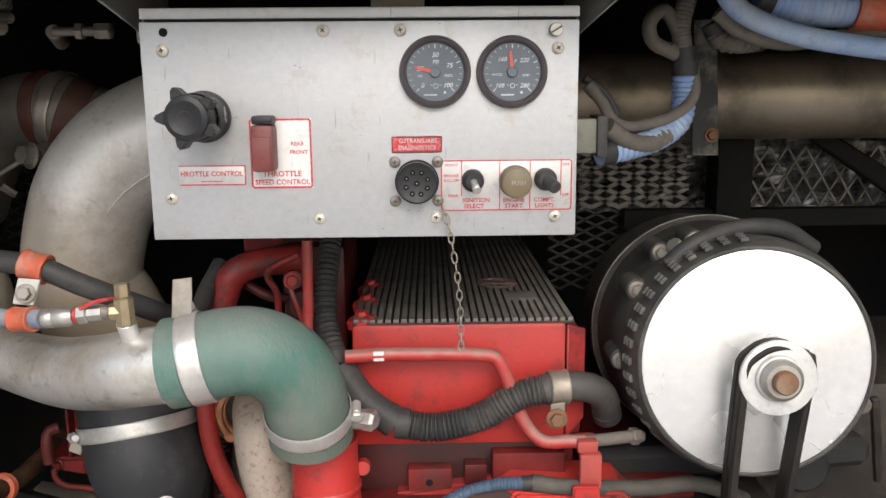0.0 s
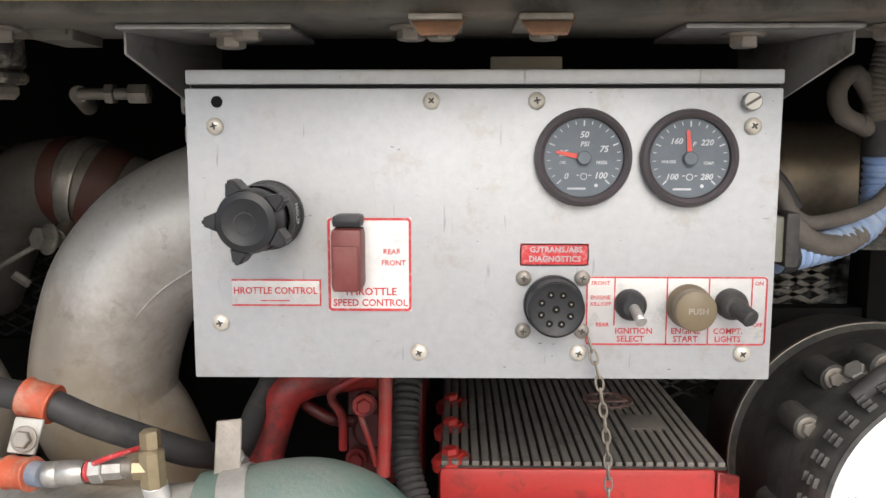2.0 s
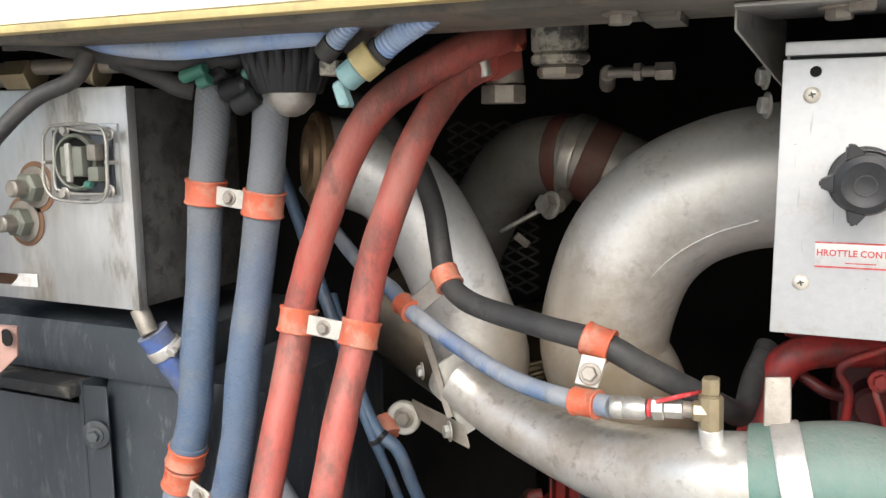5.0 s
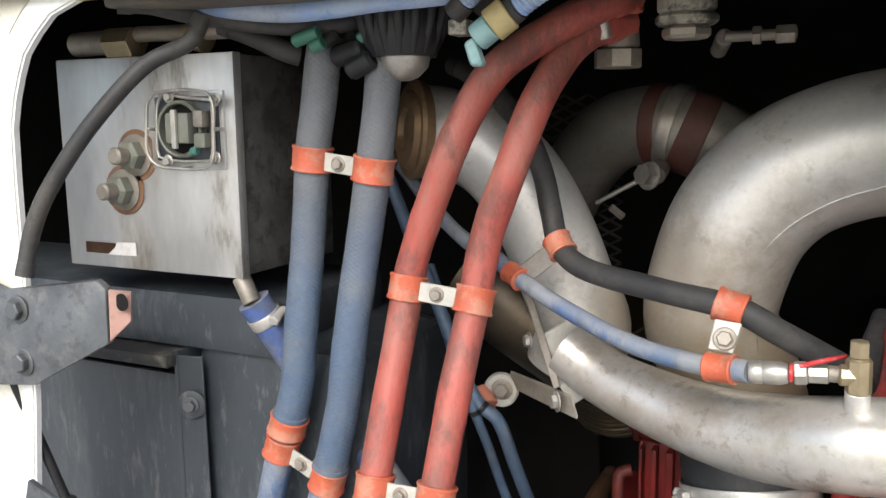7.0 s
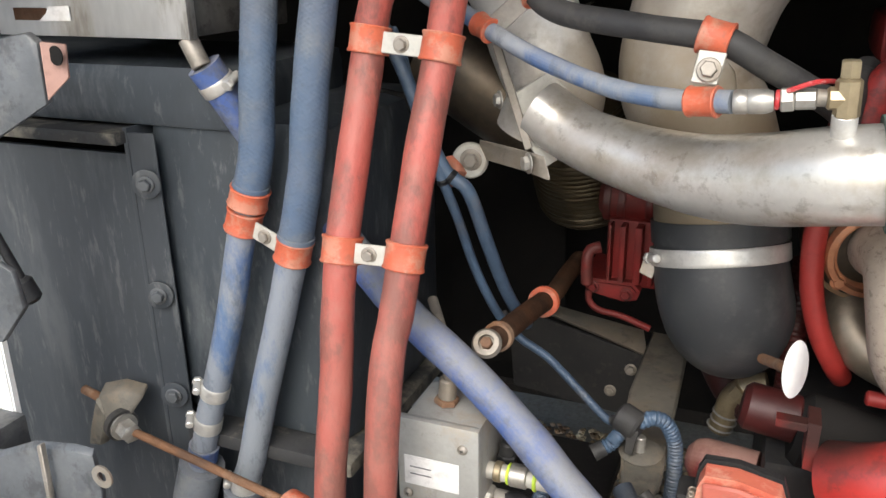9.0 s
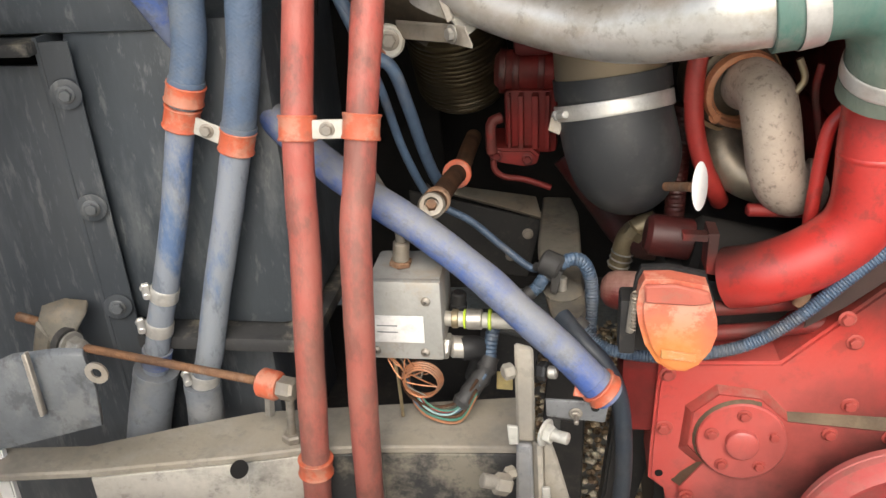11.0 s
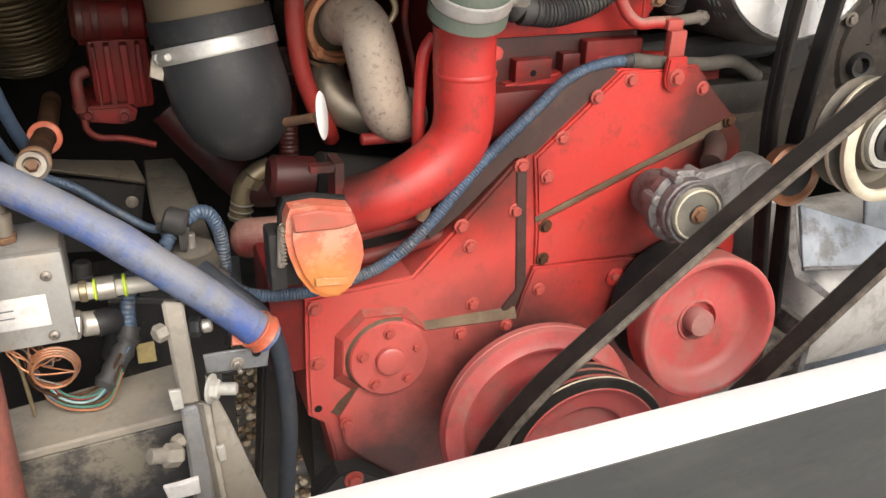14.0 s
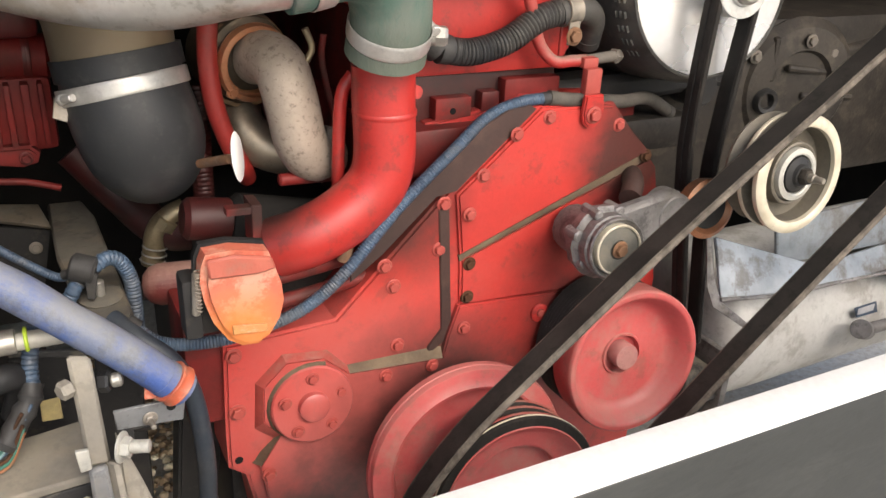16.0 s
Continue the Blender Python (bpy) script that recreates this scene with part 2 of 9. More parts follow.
M = {
    "panel": mat("brushed_stainless", (0.455, 0.463, 0.468), (0.405, 0.41, 0.41), 0.50, 0.55, 6, 160, (0.47, 0.465, 0.44), 0.42, 0.06, stain_scale=6, grime=((0.34, 0.30, 0.25), 0.22, 38.0), scratched=True),
    "panel_side": mat("sheet_steel", (0.40, 0.39, 0.37), (0.30, 0.29, 0.275), 0.45, 0.6, 10, 150, (0.22, 0.165, 0.12), 0.4, 0.08, grime=((0.12, 0.09, 0.07), 0.3, 40.0)),
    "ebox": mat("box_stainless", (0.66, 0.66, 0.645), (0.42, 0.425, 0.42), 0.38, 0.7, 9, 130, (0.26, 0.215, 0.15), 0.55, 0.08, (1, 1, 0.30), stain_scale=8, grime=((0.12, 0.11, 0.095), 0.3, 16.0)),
    "ebox_side": mat("dark_mottled_steel", (0.165, 0.16, 0.15), (0.085, 0.083, 0.08), 0.5, 0.4, 16, 150, (0.04, 0.04, 0.038), 0.5, 0.1, stain_scale=30, grime=((0.04, 0.035, 0.03), 0.3, 60.0)),
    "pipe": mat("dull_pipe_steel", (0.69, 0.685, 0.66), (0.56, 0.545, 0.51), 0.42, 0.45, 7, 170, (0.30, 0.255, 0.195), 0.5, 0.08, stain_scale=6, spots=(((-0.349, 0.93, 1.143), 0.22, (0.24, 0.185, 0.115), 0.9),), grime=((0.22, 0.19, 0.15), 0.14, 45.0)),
    # darker copy of the pipe steel; the rear elbow's deep shade is in it
    "pipe_grey": mat("shaded_pipe_steel", (0.33, 0.315, 0.29), (0.24, 0.228, 0.205), 0.48, 0.5, 7, 170, (0.20, 0.17, 0.13), 0.5, 0.08, stain_scale=8),
    "bright_pipe": mat("bright_pipe_steel", (0.66, 0.65, 0.615), (0.53, 0.51, 0.465), 0.32, 0.6, 6, 170, (0.34, 0.285, 0.205), 0.5, 0.06, stain_scale=9, grime=((0.20, 0.165, 0.125), 0.26, 55.0)),
    "brown_pipe": mat("heat_browned_steel", (0.34, 0.285, 0.215), (0.21, 0.175, 0.13), 0.44, 0.7, 9, 160, (0.09, 0.075, 0.06), 0.4, 0.1),
    "brown_dark": mat("sooty_brown_steel", (0.16, 0.125, 0.085), (0.06, 0.05, 0.04), 0.4, 0.7, 12, 160, (0.05, 0.04, 0.035), 0.4, 0.1),
    "disc": mat("polished_disc", (0.93, 0.925, 0.91), (0.90, 0.89, 0.87), 0.26, 0.7, 5, 90, None, 0, 0.01),
    "primer": mat("pink_primer", (0.42, 0.25, 0.205), (0.36, 0.21, 0.17), 0.6, 0.0, 30, 240, (0.20, 0.16, 0.14), 0.4, 0.15),
    "dust_cable": mat("dusty_brown_cable", (0.150, 0.130, 0.108), (0.105, 0.092, 0.078), 0.75, 0.0, 20, 220, (0.20, 0.175, 0.14), 0.45, 0.3),
    "clear_film": mat("clear_label_film", (0.56, 0.56, 0.555), (0.50, 0.50, 0.49), 0.36, 0.55, 12, 200, (0.50, 0.48, 0.45), 0.35, 0.03),
    "copper_dull": mat("heat_browned_flange", (0.34, 0.225, 0.125), (0.24, 0.155, 0.09), 0.5, 0.55, 16, 200, (0.10, 0.08, 0.06), 0.45, 0.15),
    "lens_plate": mat("faded_clear_plate", (0.55, 0.27, 0.10), (0.48, 0.22, 0.09), 0.35, 0.0, 30, 240, (0.60, 0.42, 0.28), 0.5, 0.05, stain_scale=60),
    "steel": mat("zinc_steel", (0.50, 0.485, 0.445), (0.36, 0.345, 0.31), 0.42, 0.7, 40, 300, (0.27, 0.22, 0.165), 0.35, 0.1),
    "dull_steel": mat("dirty_steel", (0.34, 0.31, 0.27), (0.22, 0.20, 0.17), 0.55, 0.6, 30, 260, DUST, 0.5, 0.2),
    "dark_slot": mat("dark_slot_fill", (0.10, 0.095, 0.085), None, 0.6, 0.3, 30, 240, None, 0, 0.0),
    "coupling": mat("red_brown_coupling", (0.15, 0.045, 0.035), (0.09, 0.035, 0.03), 0.6, 0.1, 14, 200, (0.10, 0.07, 0.055), 0.4, 0.15),
    "dusty_bracket": mat("dusty_bracket_steel", (0.24, 0.245, 0.25), (0.14, 0.145, 0.15), 0.5, 0.25, 14, 200, (0.22, 0.21, 0.19), 0.4, 0.15, grime=((0.05, 0.05, 0.05), 0.4, 40.0)),
    "screw_tan": mat("tarnished_screw", (0.68, 0.64, 0.55), (0.54, 0.49, 0.40), 0.38, 0.35, 60, 300, (0.34, 0.25, 0.16), 0.35, 0.05, stain_scale=120),
    "rust_dark": mat("old_rusted_steel", (0.095, 0.045, 0.025), (0.05, 0.030, 0.020), 0.8, 0.2, 30, 240, (0.13, 0.085, 0.055), 0.4, 0.4),
    "zinc": mat("zinc_plate", (0.50, 0.49, 0.44), (0.40, 0.39, 0.35), 0.5, 0.25, 20, 240, (0.30, 0.26, 0.20), 0.35, 0.1),
    "foil": mat("insulation_foil", (0.42, 0.41, 0.40), (0.04, 0.04, 0.04), 0.32, 0.7, 45, 200, (0.02, 0.02, 0.02), 0.5, 0.8, stain_scale=38),
    "rust": mat("rusted_steel", (0.24, 0.12, 0.06), (0.14, 0.08, 0.05), 0.8, 0.2, 30, 240, (0.33, 0.24, 0.17), 0.4, 0.4),
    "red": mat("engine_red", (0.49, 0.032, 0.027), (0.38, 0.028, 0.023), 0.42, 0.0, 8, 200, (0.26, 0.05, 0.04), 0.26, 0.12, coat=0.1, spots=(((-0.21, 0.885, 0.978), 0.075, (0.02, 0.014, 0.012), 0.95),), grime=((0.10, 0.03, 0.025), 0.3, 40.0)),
    # spots: soot by the pulleys; beside the conduit, its shade painted in
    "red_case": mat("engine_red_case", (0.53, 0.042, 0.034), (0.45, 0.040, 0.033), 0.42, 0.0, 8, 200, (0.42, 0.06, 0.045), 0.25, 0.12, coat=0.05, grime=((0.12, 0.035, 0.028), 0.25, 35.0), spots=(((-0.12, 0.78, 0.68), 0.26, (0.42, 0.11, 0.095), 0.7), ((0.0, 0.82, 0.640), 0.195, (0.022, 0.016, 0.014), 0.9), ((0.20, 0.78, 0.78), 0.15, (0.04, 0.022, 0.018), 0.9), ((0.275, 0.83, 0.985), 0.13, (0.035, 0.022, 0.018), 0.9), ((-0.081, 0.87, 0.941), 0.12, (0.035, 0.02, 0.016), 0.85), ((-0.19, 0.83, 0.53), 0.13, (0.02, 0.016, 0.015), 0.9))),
    "red_sooty": mat("engine_red_scorched", (0.40, 0.03, 0.026), (0.26, 0.022, 0.019), 0.5, 0.0, 10, 170, (0.05, 0.03, 0.026), 0.5, 0.15, stain_scale=22, grime=((0.03, 0.018, 0.016), 0.45, 26.0)),
    "emblem_worn": mat("worn_emblem_red", (0.22, 0.10, 0.085), (0.17, 0.12, 0.10), 0.6, 0.0, 30, 200, (0.18, 0.155, 0.125), 0.5, 0.2),
    "alt_body": mat("dusty_black_alternator", (0.105, 0.103, 0.094), (0.065, 0.064, 0.060), 0.5, 0.2, 10, 170, (0.17, 0.155, 0.13), 0.4, 0.2, stain_scale=16, grime=((0.035, 0.035, 0.032), 0.35, 40.0)),
    "hinge_steel": mat("scuffed_hinge_steel", (0.110, 0.118, 0.126), (0.060, 0.066, 0.072), 0.5, 0.2, 12, 200, (0.16, 0.16, 0.155), 0.4, 0.2, stain_scale=18, grime=((0.03, 0.03, 0.03), 0.4, 40.0)),
    "bright_band": mat("bright_band_steel", (0.66, 0.645, 0.61), (0.54, 0.525, 0.49), 0.34, 0.55, 30, 260, (0.36, 0.32, 0.26), 0.35, 0.08),
    # near-black engine red; the shade deep in the bay is mixed in
    "red_black": mat("near_black_shaded_red", (0.060, 0.008, 0.007), (0.028, 0.006, 0.005), 0.5, 0.0, 14, 160, (0.02, 0.012, 0.01), 0.5, 0.15),
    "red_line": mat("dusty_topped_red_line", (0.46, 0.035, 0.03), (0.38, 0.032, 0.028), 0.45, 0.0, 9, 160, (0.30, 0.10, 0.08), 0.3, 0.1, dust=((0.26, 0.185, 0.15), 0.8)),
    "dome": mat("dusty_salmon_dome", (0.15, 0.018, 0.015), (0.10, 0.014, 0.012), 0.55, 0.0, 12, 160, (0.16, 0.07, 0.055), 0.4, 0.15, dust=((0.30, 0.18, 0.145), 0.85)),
    "mesh_dusty": mat("dusty_expanded_metal", (0.17, 0.16, 0.14), (0.09, 0.085, 0.075), 0.55, 0.3, 20, 200, (0.24, 0.22, 0.18), 0.4, 0.1),
    "sleeve_brown": mat("grimy_brown_sleeve", (0.075, 0.066, 0.055), (0.050, 0.044, 0.037), 0.75, 0.0, 20, 220, (0.13, 0.115, 0.09), 0.4, 0.3),
    # dark brown casting; on the step and groove it paints their shade
    "casting_brown": mat("dark_brown_casting", (0.060, 0.030, 0.024), (0.032, 0.018, 0.015), 0.6, 0.0, 10, 170, (0.10, 0.055, 0.042), 0.4, 0.25),
    "red_riser": mat("engine_red_dull", (0.34, 0.03, 0.025), (0.25, 0.025, 0.02), 0.45, 0.0, 9, 180, (0.14, 0.05, 0.04), 0.4, 0.12),
    "red_dusty": mat("engine_red_dusty", (0.40, 0.07, 0.055), (0.28, 0.045, 0.035), 0.6, 0.0, 9, 160, (0.27, 0.16, 0.12), 0.45, 0.15),
    # dark engine reds for deep parts, with the bay's shade in the colour
    "red_deep": mat("engine_red_deep_shade", (0.125, 0.009, 0.008), (0.065, 0.007, 0.006), 0.45, 0.0, 14, 160, (0.04, 0.016, 0.013), 0.45, 0.15, grime=((0.02, 0.008, 0.007), 0.35, 30.0)),
    "red_dark": mat("engine_red_shaded_sooty", (0.20, 0.02, 0.018), (0.10, 0.014, 0.012), 0.55, 0.0, 14, 160, (0.04, 0.03, 0.025), 0.5, 0.15),
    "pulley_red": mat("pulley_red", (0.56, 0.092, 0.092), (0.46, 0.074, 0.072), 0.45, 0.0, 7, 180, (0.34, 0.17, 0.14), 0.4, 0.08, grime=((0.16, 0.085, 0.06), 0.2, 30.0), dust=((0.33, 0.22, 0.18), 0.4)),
    "hub_pink": mat("faded_hub_pink", (0.42, 0.165, 0.15), (0.36, 0.13, 0.12), 0.55, 0.0, 20, 200, (0.32, 0.20, 0.17), 0.4, 0.1),
    "red_plastic": mat("switch_guard_red", (0.15, 0.030, 0.026), (0.11, 0.022, 0.018), 0.5, 0.0, 30, 200, (0.20, 0.07, 0.06), 0.3, 0.1),
    "rubber": mat("black_rubber", (0.030, 0.030, 0.031), (0.055, 0.053, 0.05), 0.55, 0.0, 14, 240, (0.11, 0.10, 0.085), 0.3, 0.12),
    "boot": mat("rubber_boot", (0.185, 0.20, 0.22), (0.125, 0.138, 0.155), 0.6, 0.0, 10, 200, (0.23, 0.23, 0.22), 0.45, 0.2, stain_scale=16, grime=((0.06, 0.065, 0.07), 0.3, 40.0)),
    "belt": mat("belt_rubber", (0.020, 0.0185, 0.017), (0.032, 0.028, 0.025), 0.6, 0.0, 18, 260, (0.045, 0.039, 0.034), 0.3, 0.15),
    # edge colour paler than the belt's band
    "belt_edge": mat("pale_belt_edge", (0.17, 0.145, 0.12), (0.075, 0.065, 0.055), 0.85, 0.0, 40, 300, (0.25, 0.215, 0.175), 0.45, 0.4, stain_scale=30),
    "black": mat("black_paint", (0.020, 0.020, 0.021), (0.032, 0.031, 0.030), 0.5, 0.0, 10, 180, (0.06, 0.054, 0.045), 0.2, 0.12, grime=((0.07, 0.06, 0.05), 0.2, 60.0)),
    "hose_dark": mat("blue_black_hose", (0.019, 0.027, 0.040), (0.028, 0.036, 0.047), 0.5, 0.0, 16, 240, (0.07, 0.07, 0.068), 0.3, 0.15),
    # near black that paints soot, holes and the dark of the bay's depths
    "soot": mat("near_black", (0.010, 0.010, 0.010), (0.018, 0.017, 0.016), 0.8, 0.0, 8, 120, None, 0, 0.2),
    "plastic": mat("black_plastic", (0.017, 0.0175, 0.019), (0.024, 0.0245, 0.026), 0.42, 0.0, 20, 260, (0.045, 0.044, 0.041), 0.2, 0.06),
    "tank": mat("grained_black_tank", (0.046, 0.055, 0.064), (0.027, 0.033, 0.040), 0.38, 0.0, 8, 190, (0.125, 0.135, 0.142), 0.4, 0.16, (1, 1, 0.3), stain_scale=13, grime=((0.17, 0.18, 0.18), 0.18, 75.0)),
    "grey_panel": mat("dark_grey_panel", (0.064, 0.071, 0.079), (0.050, 0.056, 0.062), 0.45, 0.0, 6, 150, (0.08, 0.083, 0.085), 0.2, 0.05, (1, 1, 0.4)),
    "rad_panel": mat("scuffed_radiator_panel", (0.050, 0.057, 0.065), (0.034, 0.040, 0.047), 0.40, 0.0, 9, 170, (0.105, 0.112, 0.118), 0.3, 0.08, (1, 1, 0.2), stain_scale=12, grime=((0.15, 0.155, 0.155), 0.2, 70.0)),
    "bellows": mat("olive_bellows", (0.13, 0.10, 0.056), (0.08, 0.063, 0.037), 0.42, 0.6, 12, 180, (0.045, 0.037, 0.027), 0.4, 0.1),
    "rim_cream": mat("worn_cream_rim", (0.66, 0.60, 0.47), (0.50, 0.44, 0.33), 0.45, 0.2, 30, 240, (0.25, 0.19, 0.13), 0.3, 0.08),
    "cap_olive": mat("olive_dust_cap", (0.13, 0.125, 0.105), (0.09, 0.087, 0.075), 0.6, 0.1, 20, 200, (0.18, 0.15, 0.11), 0.4, 0.2),
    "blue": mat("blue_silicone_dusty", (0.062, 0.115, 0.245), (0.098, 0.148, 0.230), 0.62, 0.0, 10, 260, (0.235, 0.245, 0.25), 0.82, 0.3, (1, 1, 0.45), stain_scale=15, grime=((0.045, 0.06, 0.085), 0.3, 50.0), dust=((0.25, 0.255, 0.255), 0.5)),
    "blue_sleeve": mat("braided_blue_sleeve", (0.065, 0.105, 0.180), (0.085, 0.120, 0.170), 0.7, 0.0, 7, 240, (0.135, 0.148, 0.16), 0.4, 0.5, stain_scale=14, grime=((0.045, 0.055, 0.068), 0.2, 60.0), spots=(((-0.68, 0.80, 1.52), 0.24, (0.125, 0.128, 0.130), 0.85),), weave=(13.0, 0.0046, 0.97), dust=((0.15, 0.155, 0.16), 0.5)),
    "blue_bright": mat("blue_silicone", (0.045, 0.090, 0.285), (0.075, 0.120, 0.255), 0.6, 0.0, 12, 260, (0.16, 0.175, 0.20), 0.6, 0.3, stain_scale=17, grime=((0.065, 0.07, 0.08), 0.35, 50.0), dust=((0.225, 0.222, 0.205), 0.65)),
    "blue_conduit": mat("blue_conduit", (0.22, 0.34, 0.60), (0.36, 0.45, 0.58), 0.5, 0.0, 20, 260, (0.33, 0.33, 0.31), 0.3, 0.1),
    "boot_grey": mat("dusty_rubber_boot", (0.024, 0.026, 0.029), (0.034, 0.036, 0.038), 0.48, 0.0, 8, 200, (0.07, 0.072, 0.070), 0.35, 0.1, stain_scale=16, grime=((0.075, 0.075, 0.07), 0.16, 40.0)),
    "navy": mat("dark_blue_conduit", (0.070, 0.112, 0.172), (0.040, 0.062, 0.098), 0.45, 0.0, 20, 260, (0.13, 0.125, 0.115), 0.3, 0.08),
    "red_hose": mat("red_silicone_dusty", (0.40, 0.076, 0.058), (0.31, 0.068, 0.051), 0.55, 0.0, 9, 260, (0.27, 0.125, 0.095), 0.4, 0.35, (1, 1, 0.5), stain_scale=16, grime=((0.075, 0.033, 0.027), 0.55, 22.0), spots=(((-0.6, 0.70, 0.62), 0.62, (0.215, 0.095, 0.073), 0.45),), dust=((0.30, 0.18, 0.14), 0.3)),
    "orange": mat("orange_silicone", (0.52, 0.105, 0.045), (0.42, 0.095, 0.05), 0.55, 0.0, 30, 260, (0.40, 0.23, 0.16), 0.55, 0.3, stain_scale=45, grime=((0.20, 0.085, 0.055), 0.3, 70.0)),
    "green": mat("green_silicone", (0.075, 0.165, 0.135), (0.125, 0.165, 0.140), 0.6, 0.0, 14, 200, (0.18, 0.185, 0.162), 0.55, 0.5, (1, 1, 0.5), stain_scale=14, grime=((0.035, 0.135, 0.108), 0.45, 34.0), spots=(((-0.15, 0.76, 1.29), 0.10, (0.18, 0.19, 0.17), 0.5), ((-0.094, 0.80, 1.09), 0.15, (0.115, 0.135, 0.105), 0.9))),
    "frame": mat("dusty_grey_frame", (0.31, 0.285, 0.24), (0.19, 0.175, 0.15), 0.7, 0.0, 10, 170, (0.25, 0.22, 0.17), 0.55, 0.3),
    "beam_pale": mat("pale_flaking_beam", (0.47, 0.45, 0.40), (0.36, 0.34, 0.30), 0.7, 0.0, 10, 170, (0.10, 0.095, 0.085), 0.35, 0.25, stain_scale=14, grime=((0.06, 0.055, 0.05), 0.2, 40.0)),
    "dust_ledge": mat("dust_covered_ledge", (0.17, 0.128, 0.085), (0.115, 0.088, 0.062), 0.9, 0.0, 20, 240, (0.10, 0.05, 0.035), 0.4, 0.4),
    "frame_dark": mat("flaking_black_frame", (0.035, 0.036, 0.038), (0.05, 0.05, 0.048), 0.6, 0.0, 9, 170, (0.30, 0.27, 0.21), 0.5, 0.25),
    "idler_dish": mat("worn_brown_dish", (0.155, 0.135, 0.102), (0.095, 0.082, 0.064), 0.55, 0.2, 14, 180, (0.21, 0.18, 0.13), 0.4, 0.15),
    "rail": mat("olive_grey_rail", (0.165, 0.152, 0.125), (0.095, 0.088, 0.074), 0.65, 0.1, 9, 160, (0.19, 0.15, 0.105), 0.5, 0.2, stain_scale=16, grime=((0.045, 0.04, 0.034), 0.35, 30.0)),
    "white": mat("white_paint", (0.82, 0.82, 0.80), (0.78, 0.78, 0.76), 0.35, 0.0, 6, 120, None, 0, 0.03),
    "cream": mat("cream_paint", (0.80, 0.77, 0.67), (0.74, 0.71, 0.61), 0.4, 0.0, 6, 120, (0.50, 0.45, 0.35), 0.25, 0.04),
    "yellow_edge": mat("yellowed_edge", (0.55, 0.44, 0.19), (0.42, 0.34, 0.16), 0.6, 0.0, 14, 160, (0.20, 0.17, 0.11), 0.4, 0.1),
    "brass": mat("brass", (0.40, 0.325, 0.20), (0.30, 0.24, 0.15), 0.42, 0.7, 40, 300, (0.30, 0.26, 0.19), 0.4, 0.1),
    "copper": mat("copper_flange", (0.52, 0.23, 0.115), (0.36, 0.155, 0.085), 0.38, 0.55, 30, 260, (0.22, 0.18, 0.14), 0.4, 0.2),
    "elbow": mat("scaled_exhaust_steel", (0.50, 0.42, 0.345), (0.40, 0.335, 0.275), 0.6, 0.2, 12, 200, (0.26, 0.21, 0.165), 0.3, 0.2, stain_scale=14, grime=((0.05, 0.03, 0.024), 0.30, 130.0)),
    "cast": mat("cast_aluminium", (0.30, 0.285, 0.28), (0.13, 0.125, 0.122), 0.55, 0.45, 14, 200, (0.20, 0.18, 0.155), 0.4, 0.6, stain_scale=28, grime=((0.05, 0.045, 0.042), 0.4, 60.0)),
    "cover": mat("ribbed_cover_grey", (0.215, 0.195, 0.168), (0.145, 0.132, 0.114), 0.6, 0.1, 10, 200, (0.19, 0.165, 0.13), 0.4, 0.2, grime=((0.06, 0.045, 0.04), 0.3, 30.0)),
    "drum": mat("pale_grey_drum", (0.60, 0.60, 0.575), (0.48, 0.48, 0.455), 0.45, 0.1, 7, 160, (0.20, 0.17, 0.13), 0.35, 0.08, stain_scale=14),
    "galvanised": mat("galvanised_sheet", (0.30, 0.33, 0.36), (0.19, 0.215, 0.24), 0.45, 0.35, 12, 160, (0.12, 0.10, 0.08), 0.45, 0.1, grime=((0.09, 0.075, 0.06), 0.45, 18.0)),
    "gear_brown": mat("oily_brown_casting", (0.040, 0.034, 0.028), (0.020, 0.017, 0.0145), 0.5, 0.1, 9, 150, (0.085, 0.070, 0.054), 0.35, 0.4, stain_scale=20, grime=((0.011, 0.010, 0.009), 0.4, 28.0)),
    "bezel": mat("gauge_bezel", (0.058, 0.047, 0.050), (0.046, 0.038, 0.040), 0.45, 0.0, 40, 300, None, 0, 0.05),
    # dial lightened and blued to stand in for the missing glass's reflection
    "dial": mat("gauge_dial_sheen", (0.105, 0.125, 0.142), (0.090, 0.108, 0.125), 0.5, 0.0, 40, 300, None, 0, 0.0),
    "ink_white": mat("white_ink", (0.52, 0.53, 0.54), None, 0.6, 0.0, 30, 300, None, 0, 0.0),
    "ink_red": mat("red_ink", (0.50, 0.028, 0.033), (0.46, 0.035, 0.038), 0.5, 0.0, 40, 300, (0.56, 0.38, 0.35), 0.34, 0.0, stain_scale=240),
    "needle": mat("gauge_needle", (0.62, 0.075, 0.055), (0.54, 0.08, 0.06), 0.5, 0.0, 30, 300, None, 0, 0.0),
    "sticker": mat("worn_white_sticker", (0.70, 0.695, 0.68), (0.62, 0.61, 0.59), 0.45, 0.0, 20, 240, (0.46, 0.45, 0.42), 0.4, 0.02, stain_scale=45),
    "tan": mat("tan_button", (0.175, 0.135, 0.078), (0.135, 0.105, 0.062), 0.5, 0.0, 30, 240, (0.14, 0.11, 0.07), 0.3, 0.1),
    "grey_box": mat("grey_cast_box", (0.41, 0.41, 0.39), (0.33, 0.33, 0.31), 0.5, 0.3, 14, 200, (0.36, 0.30, 0.22), 0.35, 0.2, stain_scale=22, grime=((0.18, 0.16, 0.13), 0.2, 50.0)),
